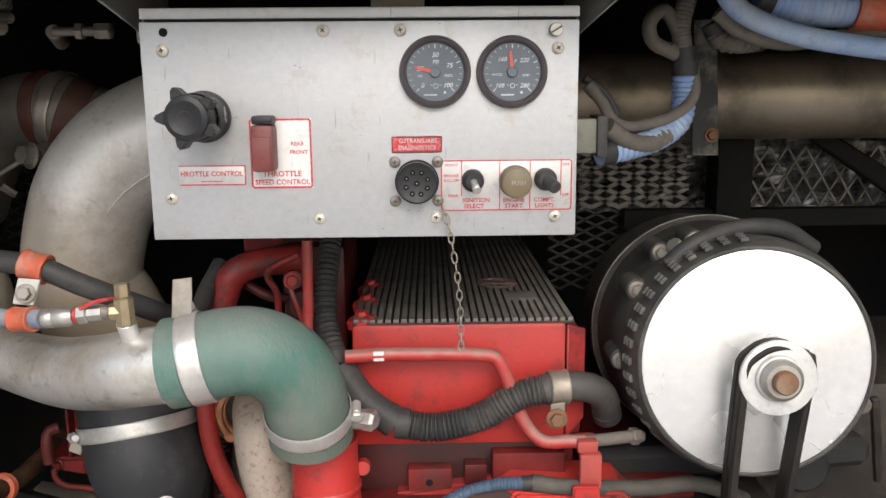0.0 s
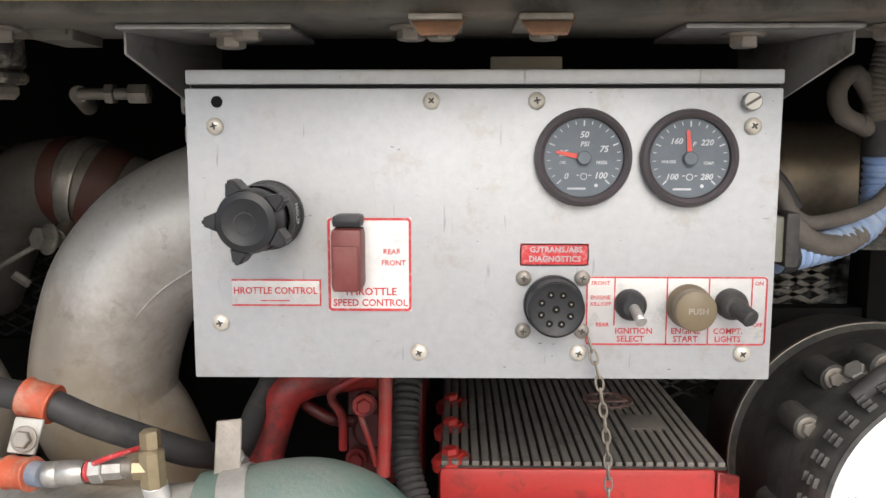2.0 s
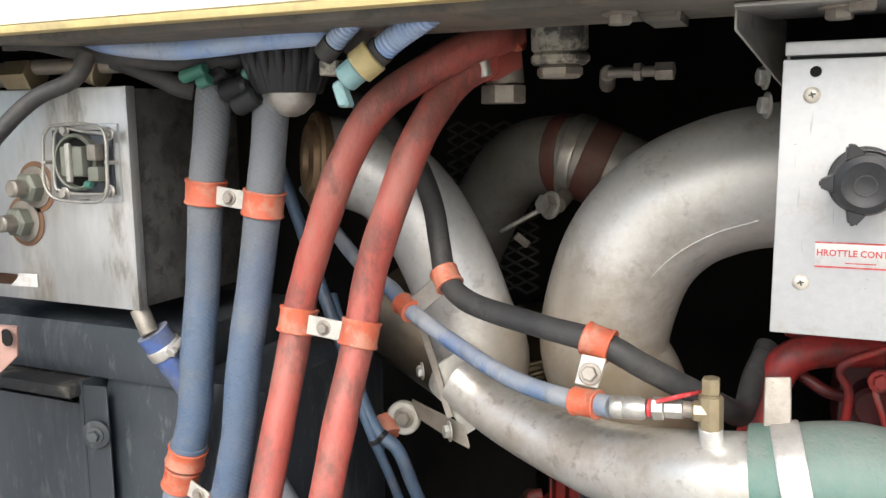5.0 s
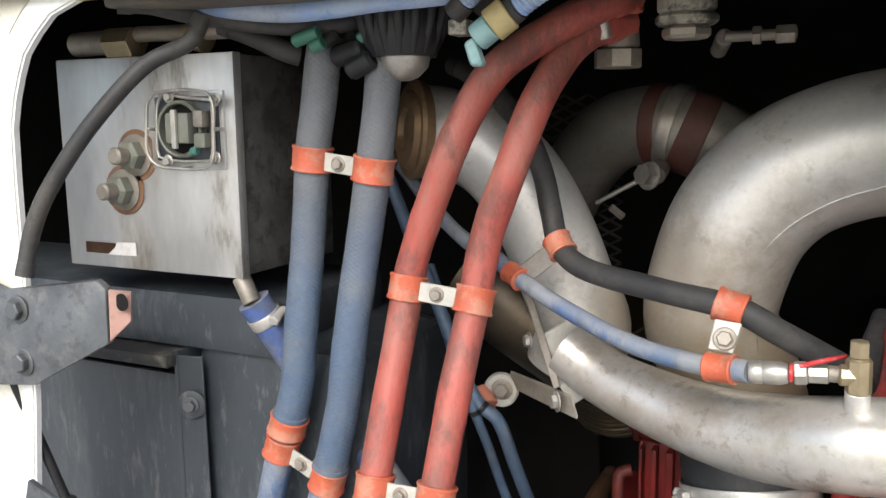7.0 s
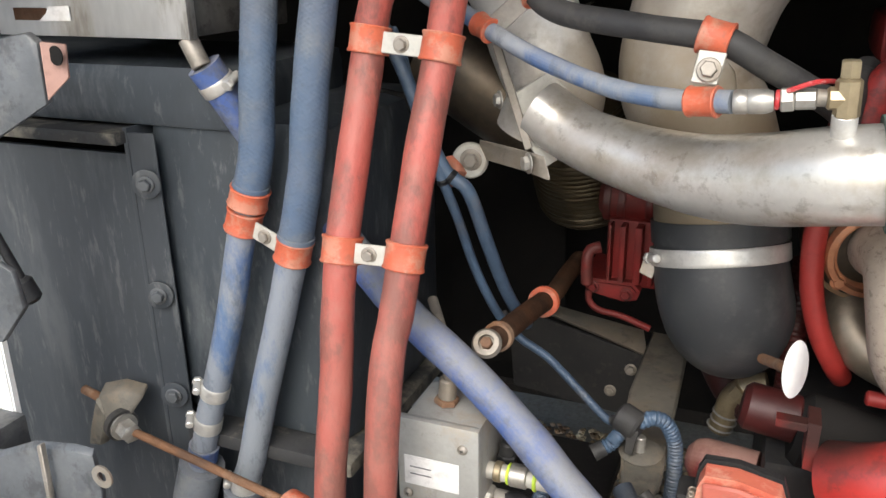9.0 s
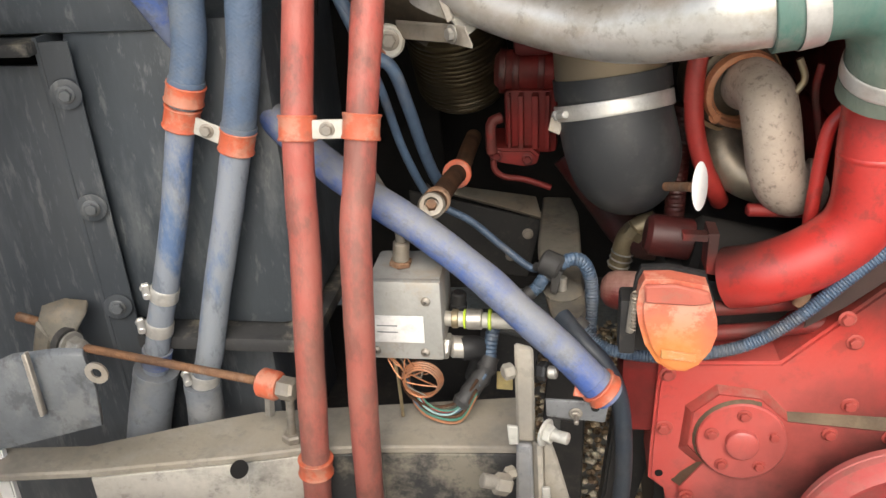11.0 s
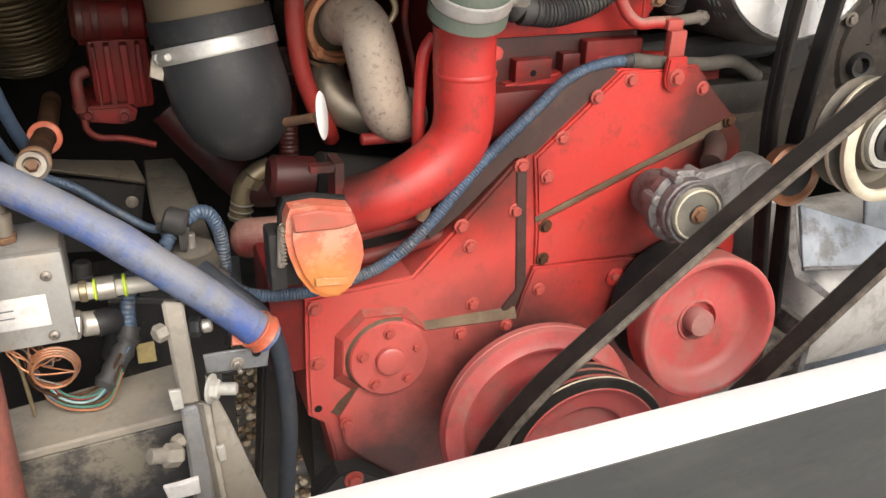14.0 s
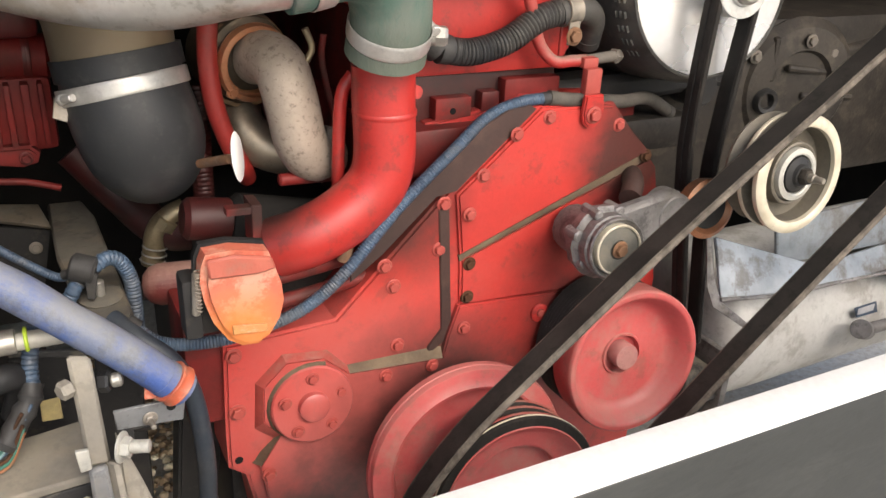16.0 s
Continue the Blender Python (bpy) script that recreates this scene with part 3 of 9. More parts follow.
    "lens": mat("amber_orange_lens", (0.55, 0.125, 0.08), (0.56, 0.165, 0.095), 0.5, 0.0, 12, 120, (0.62, 0.40, 0.29), 0.5, 0.06, stain_scale=30, spots=(((-0.276, 0.735, 0.900), 0.055, (0.58, 0.19, 0.045), 0.85),)),
    "cap_flap": mat("worn_red_flap", (0.46, 0.125, 0.085), (0.38, 0.095, 0.065), 0.55, 0.0, 20, 160, (0.26, 0.12, 0.085), 0.45, 0.2, stain_scale=35),
    "lime": mat("lime_seal", (0.55, 0.75, 0.06), None, 0.5, 0.0, 30, 200, None, 0, 0.0),
    "cable_green": mat("green_wire", (0.035, 0.16, 0.115), (0.05, 0.14, 0.11), 0.5, 0.0, 30, 200, None, 0, 0.0),
    "connector": mat("grey_olive_connector", (0.175, 0.185, 0.15), (0.12, 0.125, 0.10), 0.5, 0.0, 25, 200, (0.22, 0.20, 0.155), 0.35, 0.05),
    "teal": mat("pale_teal_plastic", (0.17, 0.33, 0.34), (0.22, 0.34, 0.34), 0.5, 0.0, 25, 200, (0.22, 0.21, 0.18), 0.35, 0.05),
    "bumper_face": mat("grey_bumper_rubber", (0.033, 0.0355, 0.034), (0.024, 0.026, 0.025), 0.45, 0.0, 5, 140, (0.055, 0.057, 0.053), 0.35, 0.15, (0.3, 1, 1), stain_scale=12, grime=((0.012, 0.012, 0.012), 0.12, 90.0)),
    "flaked": mat("flaking_painted_fitting", (0.05, 0.048, 0.042), (0.08, 0.075, 0.065), 0.6, 0.1, 20, 200, (0.44, 0.41, 0.33), 0.7, 0.2, stain_scale=45),
    "gravel": mat("pale_gravel", (0.47, 0.455, 0.425), (0.37, 0.355, 0.325), 0.85, 0.0, 60, 300, (0.26, 0.21, 0.16), 0.3, 0.3, stain_scale=40),
    "mesh": mat("expanded_metal_black", (0.035, 0.034, 0.032), (0.06, 0.057, 0.05), 0.5, 0.4, 20, 200, (0.12, 0.11, 0.085), 0.3, 0.1),
}


for key, level in (("black", 0.22), ("plastic", 0.3), ("soot", 0.08), ("red_dark", 0.25), ("frame_dark", 0.3), ("belt", 0.15), ("belt_edge", 0.15), ("rubber", 0.32), ("frame", 0.25), ("gear_brown", 0.3), ("grey_panel", 0.3), ("dust_ledge", 0.1), ("rust_dark", 0.1)):
    M[key].node_tree.nodes["Principled BSDF"].inputs["Specular IOR Level"].default_value = level

# pebbles of many browns
peb = M["pebble"] = bpy.data.materials.new("brown_pebbles")
peb.use_nodes = True
geo, ramp_ = peb.node_tree.nodes.new("ShaderNodeNewGeometry"), peb.node_tree.nodes.new("ShaderNodeValToRGB")
ramp_.color_ramp.elements[0].color, ramp_.color_ramp.elements[1].color = (0.12, 0.07, 0.04, 1), (0.75, 0.66, 0.50, 1)
ramp_.color_ramp.elements.new(0.5).color = (0.42, 0.30, 0.18, 1)
peb.node_tree.links.new(geo.outputs["Random Per Island"], ramp_.inputs[0])
peb.node_tree.links.new(ramp_.outputs[0], peb.node_tree.nodes["Principled BSDF"].inputs["Base Color"])
peb.node_tree.nodes["Principled BSDF"].inputs["Roughness"].default_value = 0.55


# ---- building blocks ----
def as_mesh(bm, name, smooth=40):
    for f in bm.faces:
        f.smooth = True
    for e in bm.edges:
        if len(e.link_faces) == 2 and e.calc_face_angle(0) > radians(smooth):
            e.smooth = False
    me = bpy.data.meshes.new(name)
    bm.to_mesh(me)
    bm.free()
    return me


def base_of(ob):
    return Vector(ob.location)


def part(name, bm, material, parent, label="", kind=""):
    """One mesh, given in world places, under a thing (an Empty) or a part."""
    me = as_mesh(bm, name) if isinstance(bm, bmesh.types.BMesh) else bm
    if not me.materials:
        me.materials.append(M[material])
    ob = new(name, me)
    ob.parent = parent
    if parent is not None and parent.type == "EMPTY":
        ob.matrix_parent_inverse = Matrix.Translation(-base_of(parent))
    return tagged(ob, label, kind=kind)


def thing(name, place, label, category, group="", kind=""):
    e = new(name)
    e.empty_display_size = 0.02
    e.location = place
    return tagged(e, label, category, group, kind)


def solo(name, bm, material, label, category, group="", kind=""):
    me = as_mesh(bm, name)
    me.materials.append(M[material])
    return tagged(new(name, me), label, category, group, kind)


def block(lo, hi, bevel=0.002, bm=None, m=None):
    """A box from corner to corner, its edges rounded."""
    b = bm or bmesh.new()
    lo, hi = Vector([min(p) for p in zip(lo, hi)]), Vector([max(p) for p in zip(lo, hi)])
    c, s = (lo + hi) / 2, hi - lo
    r = bmesh.ops.create_cube(b, size=1, matrix=Matrix.Translation(c) @ Matrix.Diagonal((*s, 1)))
    if bevel:
        vs = set(r["verts"])
        bmesh.ops.bevel(b, geom=[e for e in b.edges if e.verts[0] in vs], offset=bevel, segments=2, affect="EDGES", profile=0.6)
    if m is not None:
        bmesh.ops.transform(b, matrix=m, verts=b.verts)
    return b


def turn_to(axis):
    return Vector(axis).normalized().to_track_quat("Z", "Y").to_matrix().to_4x4()


def lathe(profile, place, axis, n=40, bm=None):
    """Turns a profile of (radius, height) about an axis through place."""
    b = bm or bmesh.new()
    m = Matrix.Translation(place) @ turn_to(axis)
    rings = []
    for r, h in profile:
        if r <= 1e-6:
            rings.append([b.verts.new(m @ Vector((0, 0, h)))])
        else:
            rings.append([b.verts.new(m @ Vector((r * math.cos(2 * math.pi * k / n), r * math.sin(2 * math.pi * k / n), h))) for k in range(n)])
    for p, q in zip(rings, rings[1:]):
        for k in range(n):
            a, c = p[k % len(p)], p[(k + 1) % n % len(p)]
            d, e = q[(k + 1) % n % len(q)], q[k % len(q)]
            vs = []
            for v in (a, c, d, e):
                if v not in vs:
                    vs.append(v)
            if len(vs) > 2:
                b.faces.new(vs)
    bmesh.ops.recalc_face_normals(b, faces=b.faces)
    return b


def rod(p, q, r, bevel=0.001, n=24, bm=None):
    d = (Vector(q) - Vector(p)).length
    bevel = min(bevel, r * 0.4, d * 0.3)
    return lathe([(0, 0), (r - bevel, 0), (r, bevel), (r, d - bevel), (r - bevel, d), (0, d)], p, Vector(q) - Vector(p), n, bm)


def smooth_path(pts, step=0.006):
    """A Catmull-Rom line through pts, at even steps."""
    p = [Vector(v) for v in pts]
    p = [2 * p[0] - p[1], *p, 2 * p[-1] - p[-2]]
    dense = []
    for i in range(1, len(p) - 2):
        a, b, c, d = p[i - 1:i + 3]
        k = max(4, int((c - b).length / (step / 5)))
        for j in range(k):
            t = j / k
            dense.append(0.5 * (2 * b + (c - a) * t + (2 * a - 5 * b + 4 * c - d) * t * t + (3 * b - a - 3 * c + d) * t ** 3))
    dense.append(p[-2])
    out, left = [dense[0]], step
    for a, b in zip(dense, dense[1:]):
        left -= (b - a).length
        if left <= 0:
            out.append(b)
            left = step
    if (out[-1] - dense[-1]).length > step * 0.3:
        out.append(dense[-1])
    return out


def tube(pts, r, n=22, step=0.006, ribs=0.0, depth=0.0, wobble=0.0, bm=None, wall=0.0):
    """A round hose along pts. ribs: the pitch of its rings, depth: how deep they go. wall: an open pipe of that thickness."""
    b = bm or bmesh.new()
    if ribs:
        step = ribs / 4
    line = smooth_path(pts, step)
    up = Vector((0, 0, 1)) if abs((line[1] - line[0]).normalized().z) < 0.9 else Vector((1, 0, 0))
    rings, along, s = [], [], 0.0
    for i, p in enumerate(line):
        t = (line[min(i + 1, len(line) - 1)] - line[max(i - 1, 0)]).normalized()
        side = t.cross(up).normalized()
        up = side.cross(t).normalized()
        if i:
            s += (p - line[i - 1]).length
        rr = r(s) if callable(r) else r
        if ribs:
            rr -= depth * (0.5 - 0.5 * math.cos(2 * math.pi * s / ribs)) ** 2
        if wobble:
            rr += wobble * noise.noise(p * 30)
        rings.append([b.verts.new(p + rr * (math.cos(2 * math.pi * k / n) * side + math.sin(2 * math.pi * k / n) * up)) for k in range(n)])
        along.append(s)
    uv = b.loops.layers.uv.verify()
    for i, (p, q) in enumerate(zip(rings, rings[1:])):
        for k in range(n):
            f = b.faces.new((p[k], p[(k + 1) % n], q[(k + 1) % n], q[k]))
            for loop, spot in zip(f.loops, ((k / n, along[i]), ((k + 1) / n, along[i]), ((k + 1) / n, along[i + 1]), (k / n, along[i + 1]))):
                loop[uv].uv = spot
    if wall:
        for ring, a, c in ((rings[0], line[0], line[1]), (rings[-1], line[-1], line[-2])):
            f = 1 - wall / (ring[0].co - a).length
            inner = [b.verts.new(a + (v.co - a) * f) for v in ring]
            deep = [b.verts.new(v.co + (c - a).normalized() * 0.03) for v in inner]
            for k in range(n):
                b.faces.new((ring[k], ring[(k + 1) % n], inner[(k + 1) % n], inner[k]))
                b.faces.new((inner[k], inner[(k + 1) % n], deep[(k + 1) % n], deep[k]))
            b.faces.new(deep)
    else:
        b.faces.new(rings[0])
        b.faces.new(rings[-1])
    bmesh.ops.recalc_face_normals(b, faces=b.faces)
    return b


def near(pts, place):
    """The point of the smooth line nearest to place, and the line's direction there."""
    line = smooth_path(pts, 0.004)
    i = min(range(len(line)), key=lambda k: (line[k] - Vector(place)).length)
    t = (line[min(i + 2, len(line) - 1)] - line[max(i - 2, 0)]).normalized()
    return line[i], t


def ring_band(place, axis, r, width, thick, lip=0.0, n=32):
    """A band round a hose: an open ring with rounded lips."""
    h = width / 2
    a, o = r, r + thick
    prof = [(a, -h), (o - 0.0006 + lip, -h), (o + lip, -h + 0.0012), (o, -h + 0.004), (o, h - 0.004), (o + lip, h - 0.0012), (o - 0.0006 + lip, h), (a, h), (a, -h)]
    return lathe(prof, place, axis, n)


def plate(outline, y0, y1, bevel=0.0015):
    """An upright sheet: an outline of (x, z), from y0 (front) to y1 (back), its front edge rounded."""
    b = bmesh.new()
    front = [b.verts.new((x, y0, z)) for x, z in outline]
    back = [b.verts.new((x, y1, z)) for x, z in outline]
    k = len(outline)
    ff = b.faces.new(front)
    b.faces.new(back[::-1])
    for i in range(k):
        b.faces.new((front[i], back[i], back[(i + 1) % k], front[(i + 1) % k]))
    bmesh.ops.recalc_face_normals(b, faces=b.faces)
    if bevel:
        bmesh.ops.bevel(b, geom=list(ff.edges), offset=bevel, segments=2, affect="EDGES")
    return b


def strip(outer, inner, thick=0.002):
    """A band of facets between two lines of points, with a thickness."""
    b = bmesh.new()
    o, i_ = [Vector(v) for v in outer], [Vector(v) for v in inner]
    back = Vector((0, thick, 0))
    rows = [[b.verts.new(v) for v in (p, q, q + back, p + back)] for p, q in zip(o, i_)]
    for p, q in zip(rows, rows[1:]):
        for j in range(4):
            b.faces.new((p[j], p[(j + 1) % 4], q[(j + 1) % 4], q[j]))
    b.faces.new(rows[0])
    b.faces.new(rows[-1])
    bmesh.ops.recalc_face_normals(b, faces=b.faces)
    return b


def sheet(corners, thick, bevel=0.0008):
    """A flat sheet through corners in space, with a thickness."""
    b = bmesh.new()
    c = [Vector(v) for v in corners]
    nrm = (c[1] - c[0]).cross(c[2] - c[1]).normalized() * thick / 2
    top, low = [b.verts.new(v + nrm) for v in c], [b.verts.new(v - nrm) for v in c]
    k = len(c)
    b.faces.new(top)
    b.faces.new(low[::-1])
    for i in range(k):
        b.faces.new((top[i], low[i], low[(i + 1) % k], top[(i + 1) % k]))
    bmesh.ops.recalc_face_normals(b, faces=b.faces)
    if bevel:
        bmesh.ops.bevel(b, geom=list(b.edges), offset=bevel, segments=1, affect="EDGES")
    return b


BOLTS = {}


def bolt(place, axis, size, material, parent, name="bolt", washer=True, label=""):
    """A hexagon bolt head with its washer, looking along axis. All bolts of one size and finish share a mesh."""
    key = (round(size, 4), material, washer)
    if key not in BOLTS:
        b = bmesh.new()
        if washer:
            lathe([(0, 0), (size * 1.45, 0), (size * 1.45, size * 0.16), (size * 1.3, size * 0.24), (0, size * 0.24)], (0, 0, 0), (0, 0, 1), 20, b)
        h0, h1 = size * 0.2, size * 0.95
        lathe([(0, h0), (size, h0), (size, h1 - size * 0.12), (size * 0.86, h1), (0, h1)], (0, 0, 0), (0, 0, 1), 6, b)
        me = as_mesh(b, "bolt_head", 25)
        me.materials.append(M[material])
        BOLTS[key] = me
    ob = new(name, BOLTS[key])
    ob.parent = parent
    m = Matrix.Translation(place) @ turn_to(axis) @ Matrix.Rotation((place[0] * 37 + place[2] * 91) % 1.0, 4, "Z")
    ob.matrix_basis = (Matrix.Translation(-base_of(parent)) if parent.type == "EMPTY" else Matrix()) @ m
    return tagged(ob, label)


def cross_screw(place, r, parent, slot=False, material="steel"):
    """A domed screw with a cross or a slot, looking towards -y."""
    key = ("screw", round(r, 4), slot, material)
    if key not in BOLTS:
        b = lathe([(0, 0), (r, 0), (r, r * 0.25), (r * 0.8, r * 0.5), (r * 0.45, r * 0.66), (r * 0.3, r * 0.7), (r * 0.24, r * 0.45), (0, r * 0.42)] if not slot else [(0, 0), (r, 0), (r, r * 0.8), (r * 0.9, r * 0.9), (0, r * 0.9)], (0, 0, 0), (0, 0, 1), 24)
        me = as_mesh(b, "screw_head", 30)
        me.materials.append(M[material])
        me.materials.append(M["dark_slot"])
        b = bmesh.new()
        b.from_mesh(me)
        k0 = len(b.faces)
        top = r * (0.72 if not slot else 0.91)
        # flush dark bars draw the cross or slot
        for w, h in (((0.42, 0.09), (0.09, 0.42)) if not slot else ((0.14, 0.88),)):
            block((-w * r, -h * r, top - r * 0.2), (w * r, h * r, top), 0, b)
        b.faces.ensure_lookup_table()
        for f in b.faces[k0:]:
            f.material_index = 1
        b.to_mesh(me)
        b.free()
        BOLTS[key] = me
    ob = new("screw", BOLTS[key])
    ob.parent = parent
    ob.matrix_basis = Matrix.Translation(-base_of(parent)) @ Matrix.Translation(place) @ turn_to((0, -1, 0)) @ Matrix.Rotation(place[0] * 40, 4, "Z")
    return ob


def text(body, x, y, z, size, material, parent, name="lettering", align="CENTER", squeeze=1.0, shear=0.0):
    """Flat lettering that looks towards -y, centred on z."""
    cu = bpy.data.curves.new(name, "FONT")
    cu.body, cu.size, cu.align_x, cu.align_y, cu.extrude, cu.shear, cu.resolution_u, cu.offset = body, size, align, "CENTER", 0.0001, shear, 2, size * 0.020
    ob = bpy.data.objects.new(name, cu)
    me = bpy.data.meshes.new_from_object(ob)
    bpy.data.objects.remove(ob)
    me.transform(pose(x, y, z, 90, 0, 0) @ Matrix.Diagonal((squeeze, 1, 1, 1)))
    me.materials.clear()
    me.materials.append(M[material])
    return part(name, me, material, parent)


def clamp_pair(path_a, path_b, place_a, place_b, r, tall=0.024, rb=None):
    """Two cushioned bands and the steel tab with a bolt that joins them."""
    pa, ta = near(path_a, place_a)
    pb, tb = near(path_b, place_b)
    mid = (pa + pb) / 2
    t = thing("hose_clamp", mid, "pair of orange cushioned hose clamps with bolted steel tab", "hose clamp", "cushioned hose clamps")
    for p, ax, rr in ((pa, ta, r), (pb, tb, rb or r)):
        part("band", ring_band(p, ax, rr - 0.0005, tall, 0.003, 0.0012), "orange", t)
    d = (pb - pa).normalized()
    a, c = pa + d * (r + 0.001), pb - d * ((rb or r) + 0.001)
    u = ((ta if ta.z > 0 else -ta)).normalized() * 0.009
    f = Vector((0, -0.006, 0))
    part("tab", sheet([a + u + f, c + u + f, c - u + f, a - u + f], 0.003), "zinc", t, "zinc steel tab")
    bolt(tuple((a + c) / 2 + f + Vector((0, -0.0015, 0))), (0, -1, 0.05), 0.0052, "dull_steel", t)
    return t


def worm_clamp(path, place, r, width=0.012, screw_side=(1, 0, 0), material="bright_band", parent=None):
    """A steel worm-drive band with its screw housing."""
    p, ax = near(path, place)
    t = parent or thing("band_clamp", p, "bright steel worm-drive band clamp round a hose", "hose clamp", "worm-drive clamps")
    part("band", ring_band(p, ax, r, width, 0.0012), material, t)
    s = (Vector(screw_side) - ax * Vector(screw_side).dot(ax)).normalized()
    q = p + s * (r + 0.005)
    g = ax.cross(s).normalized()
    part("screw_housing", rod(q - g * 0.009, q + g * 0.007, 0.0045, n=14), material, t)
    part("screw_housing", rod(q + g * 0.007, q + g * 0.013, 0.0062, n=6), material, t)
    return t

# ---- the setting ----
b = bmesh.new()
bmesh.ops.create_grid(b, x_segments=8, y_segments=8, size=60)
solo("ground", b, "gravel", "pale sunlit gravel ground under and behind the bus", "ground", kind="structure")


def wall(name, lo, hi, material, label, bevel=0.003):
    return solo(name, block(lo, hi, bevel), material, label, "wall", kind="structure")


# plain near-black walls and roof, added to close the bay and keep it dark
wall("wall_back", (-1.55, 1.75, 0.45), (1.5, 1.80, 1.95), "soot", "added near-black bulkhead behind the engine")
wall("wall_left", (-1.6, 0.5, 0.25), (-1.55, 1.80, 1.95), "soot", "added near-black side wall of the engine bay")
wall("wall_right", (1.5, 0.5, 0.25), (1.55, 1.80, 1.95), "soot", "added near-black side wall of the engine bay")
solo("ceiling", block((-1.6, 0.53, 1.70), (1.55, 1.75, 1.74)), "soot", "added near-black roof of the engine bay", "ceiling", kind="structure")
wall("body_side_left", (-2.0, 0.62, 0.30), (-1.56, 0.668, 2.1), "cream", "cream painted body side beside the engine opening", 0.006)
wall("body_side_right", (1.153, 0.62, 0.30), (2.0, 0.668, 2.1), "cream", "cream painted body side beside the engine opening", 0.006)
head = thing("header", (0, 0.66, 1.56), "cream painted body header above the engine opening", "header", kind="structure")
part("body_panel", block((-1.56, 0.660, 1.5675), (1.15, 0.669, 2.1), 0.003), "cream", head)
part("edge_strip", block((-0.865, 0.657, 1.5605), (1.15, 0.6715, 1.567), 0.002), "yellow_edge", head, "yellowed sealing strip")
# hatch out of view, placed and lined dark grey to shade the bay
solo("hatch", sheet([(-1.56, 0.645, 1.99), (1.15, 0.645, 1.99), (1.15, -0.05, 2.32), (-1.56, -0.05, 2.32)], 0.025, 0.005), "grey_panel", "unseen raised engine hatch, added to shade the bay", "hatch", kind="structure")

# body out of view, added to keep skylight off the ground beneath
wall("bus_body", (-1.6, 1.81, 0.38), (1.55, 10.0, 3.0), "black", "unseen bus body, added to shade the ground beneath", 0.01)
# made-up slab that darkens the gap where gravel would show
solo("dark_floor_fill", block((-0.86, 0.83, 0.60), (-0.455, 1.30, 0.62)), "black", "dark filler slab added behind the beam", "floor", kind="structure")
# roof rail over the engine, with its hanging bolts
rail = thing("frame_rail", (0, 0.74, 1.557), "olive-grey steel frame rail across the engine bay", "rail", kind="structure")
part("web", block((-0.86, 0.69, 1.557), (1.45, 0.80, 1.63), 0.004), "rail", rail)
part("flange", block((-0.86, 0.674, 1.566), (1.45, 0.689, 1.582), 0.003), "rail", rail)
for x in (-0.165, -0.053, 0.006, 0.203, -0.31, -0.07):
    bolt((x, 0.735, 1.5565), (0, 0, -1), 0.0085, "dull_steel", rail)
for x in (-0.055, 0.002):
    part("strap", block((x - 0.014, 0.683, 1.553), (x + 0.014, 0.74, 1.5565), 0.001), "dull_steel", rail)
    part("strap", sheet([(x - 0.014, 0.69, 1.5555), (x + 0.016, 0.69, 1.5555), (x + 0.011, 0.683, 1.545), (x - 0.008, 0.683, 1.545)], 0.002), "rust", rail)

# bumper with its bright top lip
bump = thing("bumper", (0, 0.42, 0.66), "white-topped grey bumper below the engine opening", "bumper", kind="structure")
part("top_lip", block((-1.5, 0.463, 0.8455), (1.5, 0.507, 0.850), 0.0015), "white", bump, "bright white painted lip")
part("face", sheet([(-1.5, 0.470, 0.845), (1.5, 0.470, 0.845), (1.5, 0.454, 0.655), (-1.5, 0.454, 0.655)], 0.012, 0.002), "bumper_face", bump, "dull grey rubber face")

# unseen panel under the bumper, added to stop sun reaching the bay floor
part("unseen_valance", block((-1.5, 0.485, 0.52), (1.5, 0.505, 0.80), 0.004), "black", bump)

# left pillar of the opening
inside = [(-0.868, 1.565), (-0.908, 1.552), (-0.928, 1.536), (-0.945, 1.519), (-0.955, 1.499), (-0.963, 1.479), (-0.970, 1.453), (-0.972, 1.40), (-0.973, 1.318), (-0.972, 1.19), (-0.982, 1.10), (-0.988, 1.01), (-0.990, 0.88), (-0.998, 0.60), (-0.998, 0.30)]
pil = thing("pillar", (-1.0, 0.68, 0.3), "white painted pillar of the engine opening with rounded corner", "pillar", kind="structure")
part("panel", plate([*[(x - 0.021, z + (0.021 if z > 1.5 else 0.0)) for x, z in inside[1:]], (-1.045, 0.30), (-1.045, 1.6), (-0.868, 1.6)], 0.678, 0.684, 0.001), "cream", pil)
part("flange", plate([*inside, *[(x - 0.019, z + (0.019 if z > 1.5 else 0.0)) for x, z in inside[::-1]]], 0.674, 0.682, 0.002), "white", pil, "bright white folded flange")

# frame beam below the hoses
beam = thing("frame_beam", (-0.65, 0.70, 0.6), "dusty grey chassis beam with flaking black face", "beam", kind="structure")
top = [(-1.3, 0.66), (-0.907, 0.705), (-0.816, 0.746), (-0.732, 0.780), (-0.590, 0.804), (-0.425, 0.831), (-0.425, 0.739), (-0.578, 0.728), (-0.660, 0.718), (-0.726, 0.700), (-0.886, 0.663), (-1.3, 0.60)]
part("top_plate", sheet([(x, y, 0.770) for x, y in top[::-1]], 0.010, 0.002), "frame", beam, "dust-covered top plate")
edge = top[6:11]
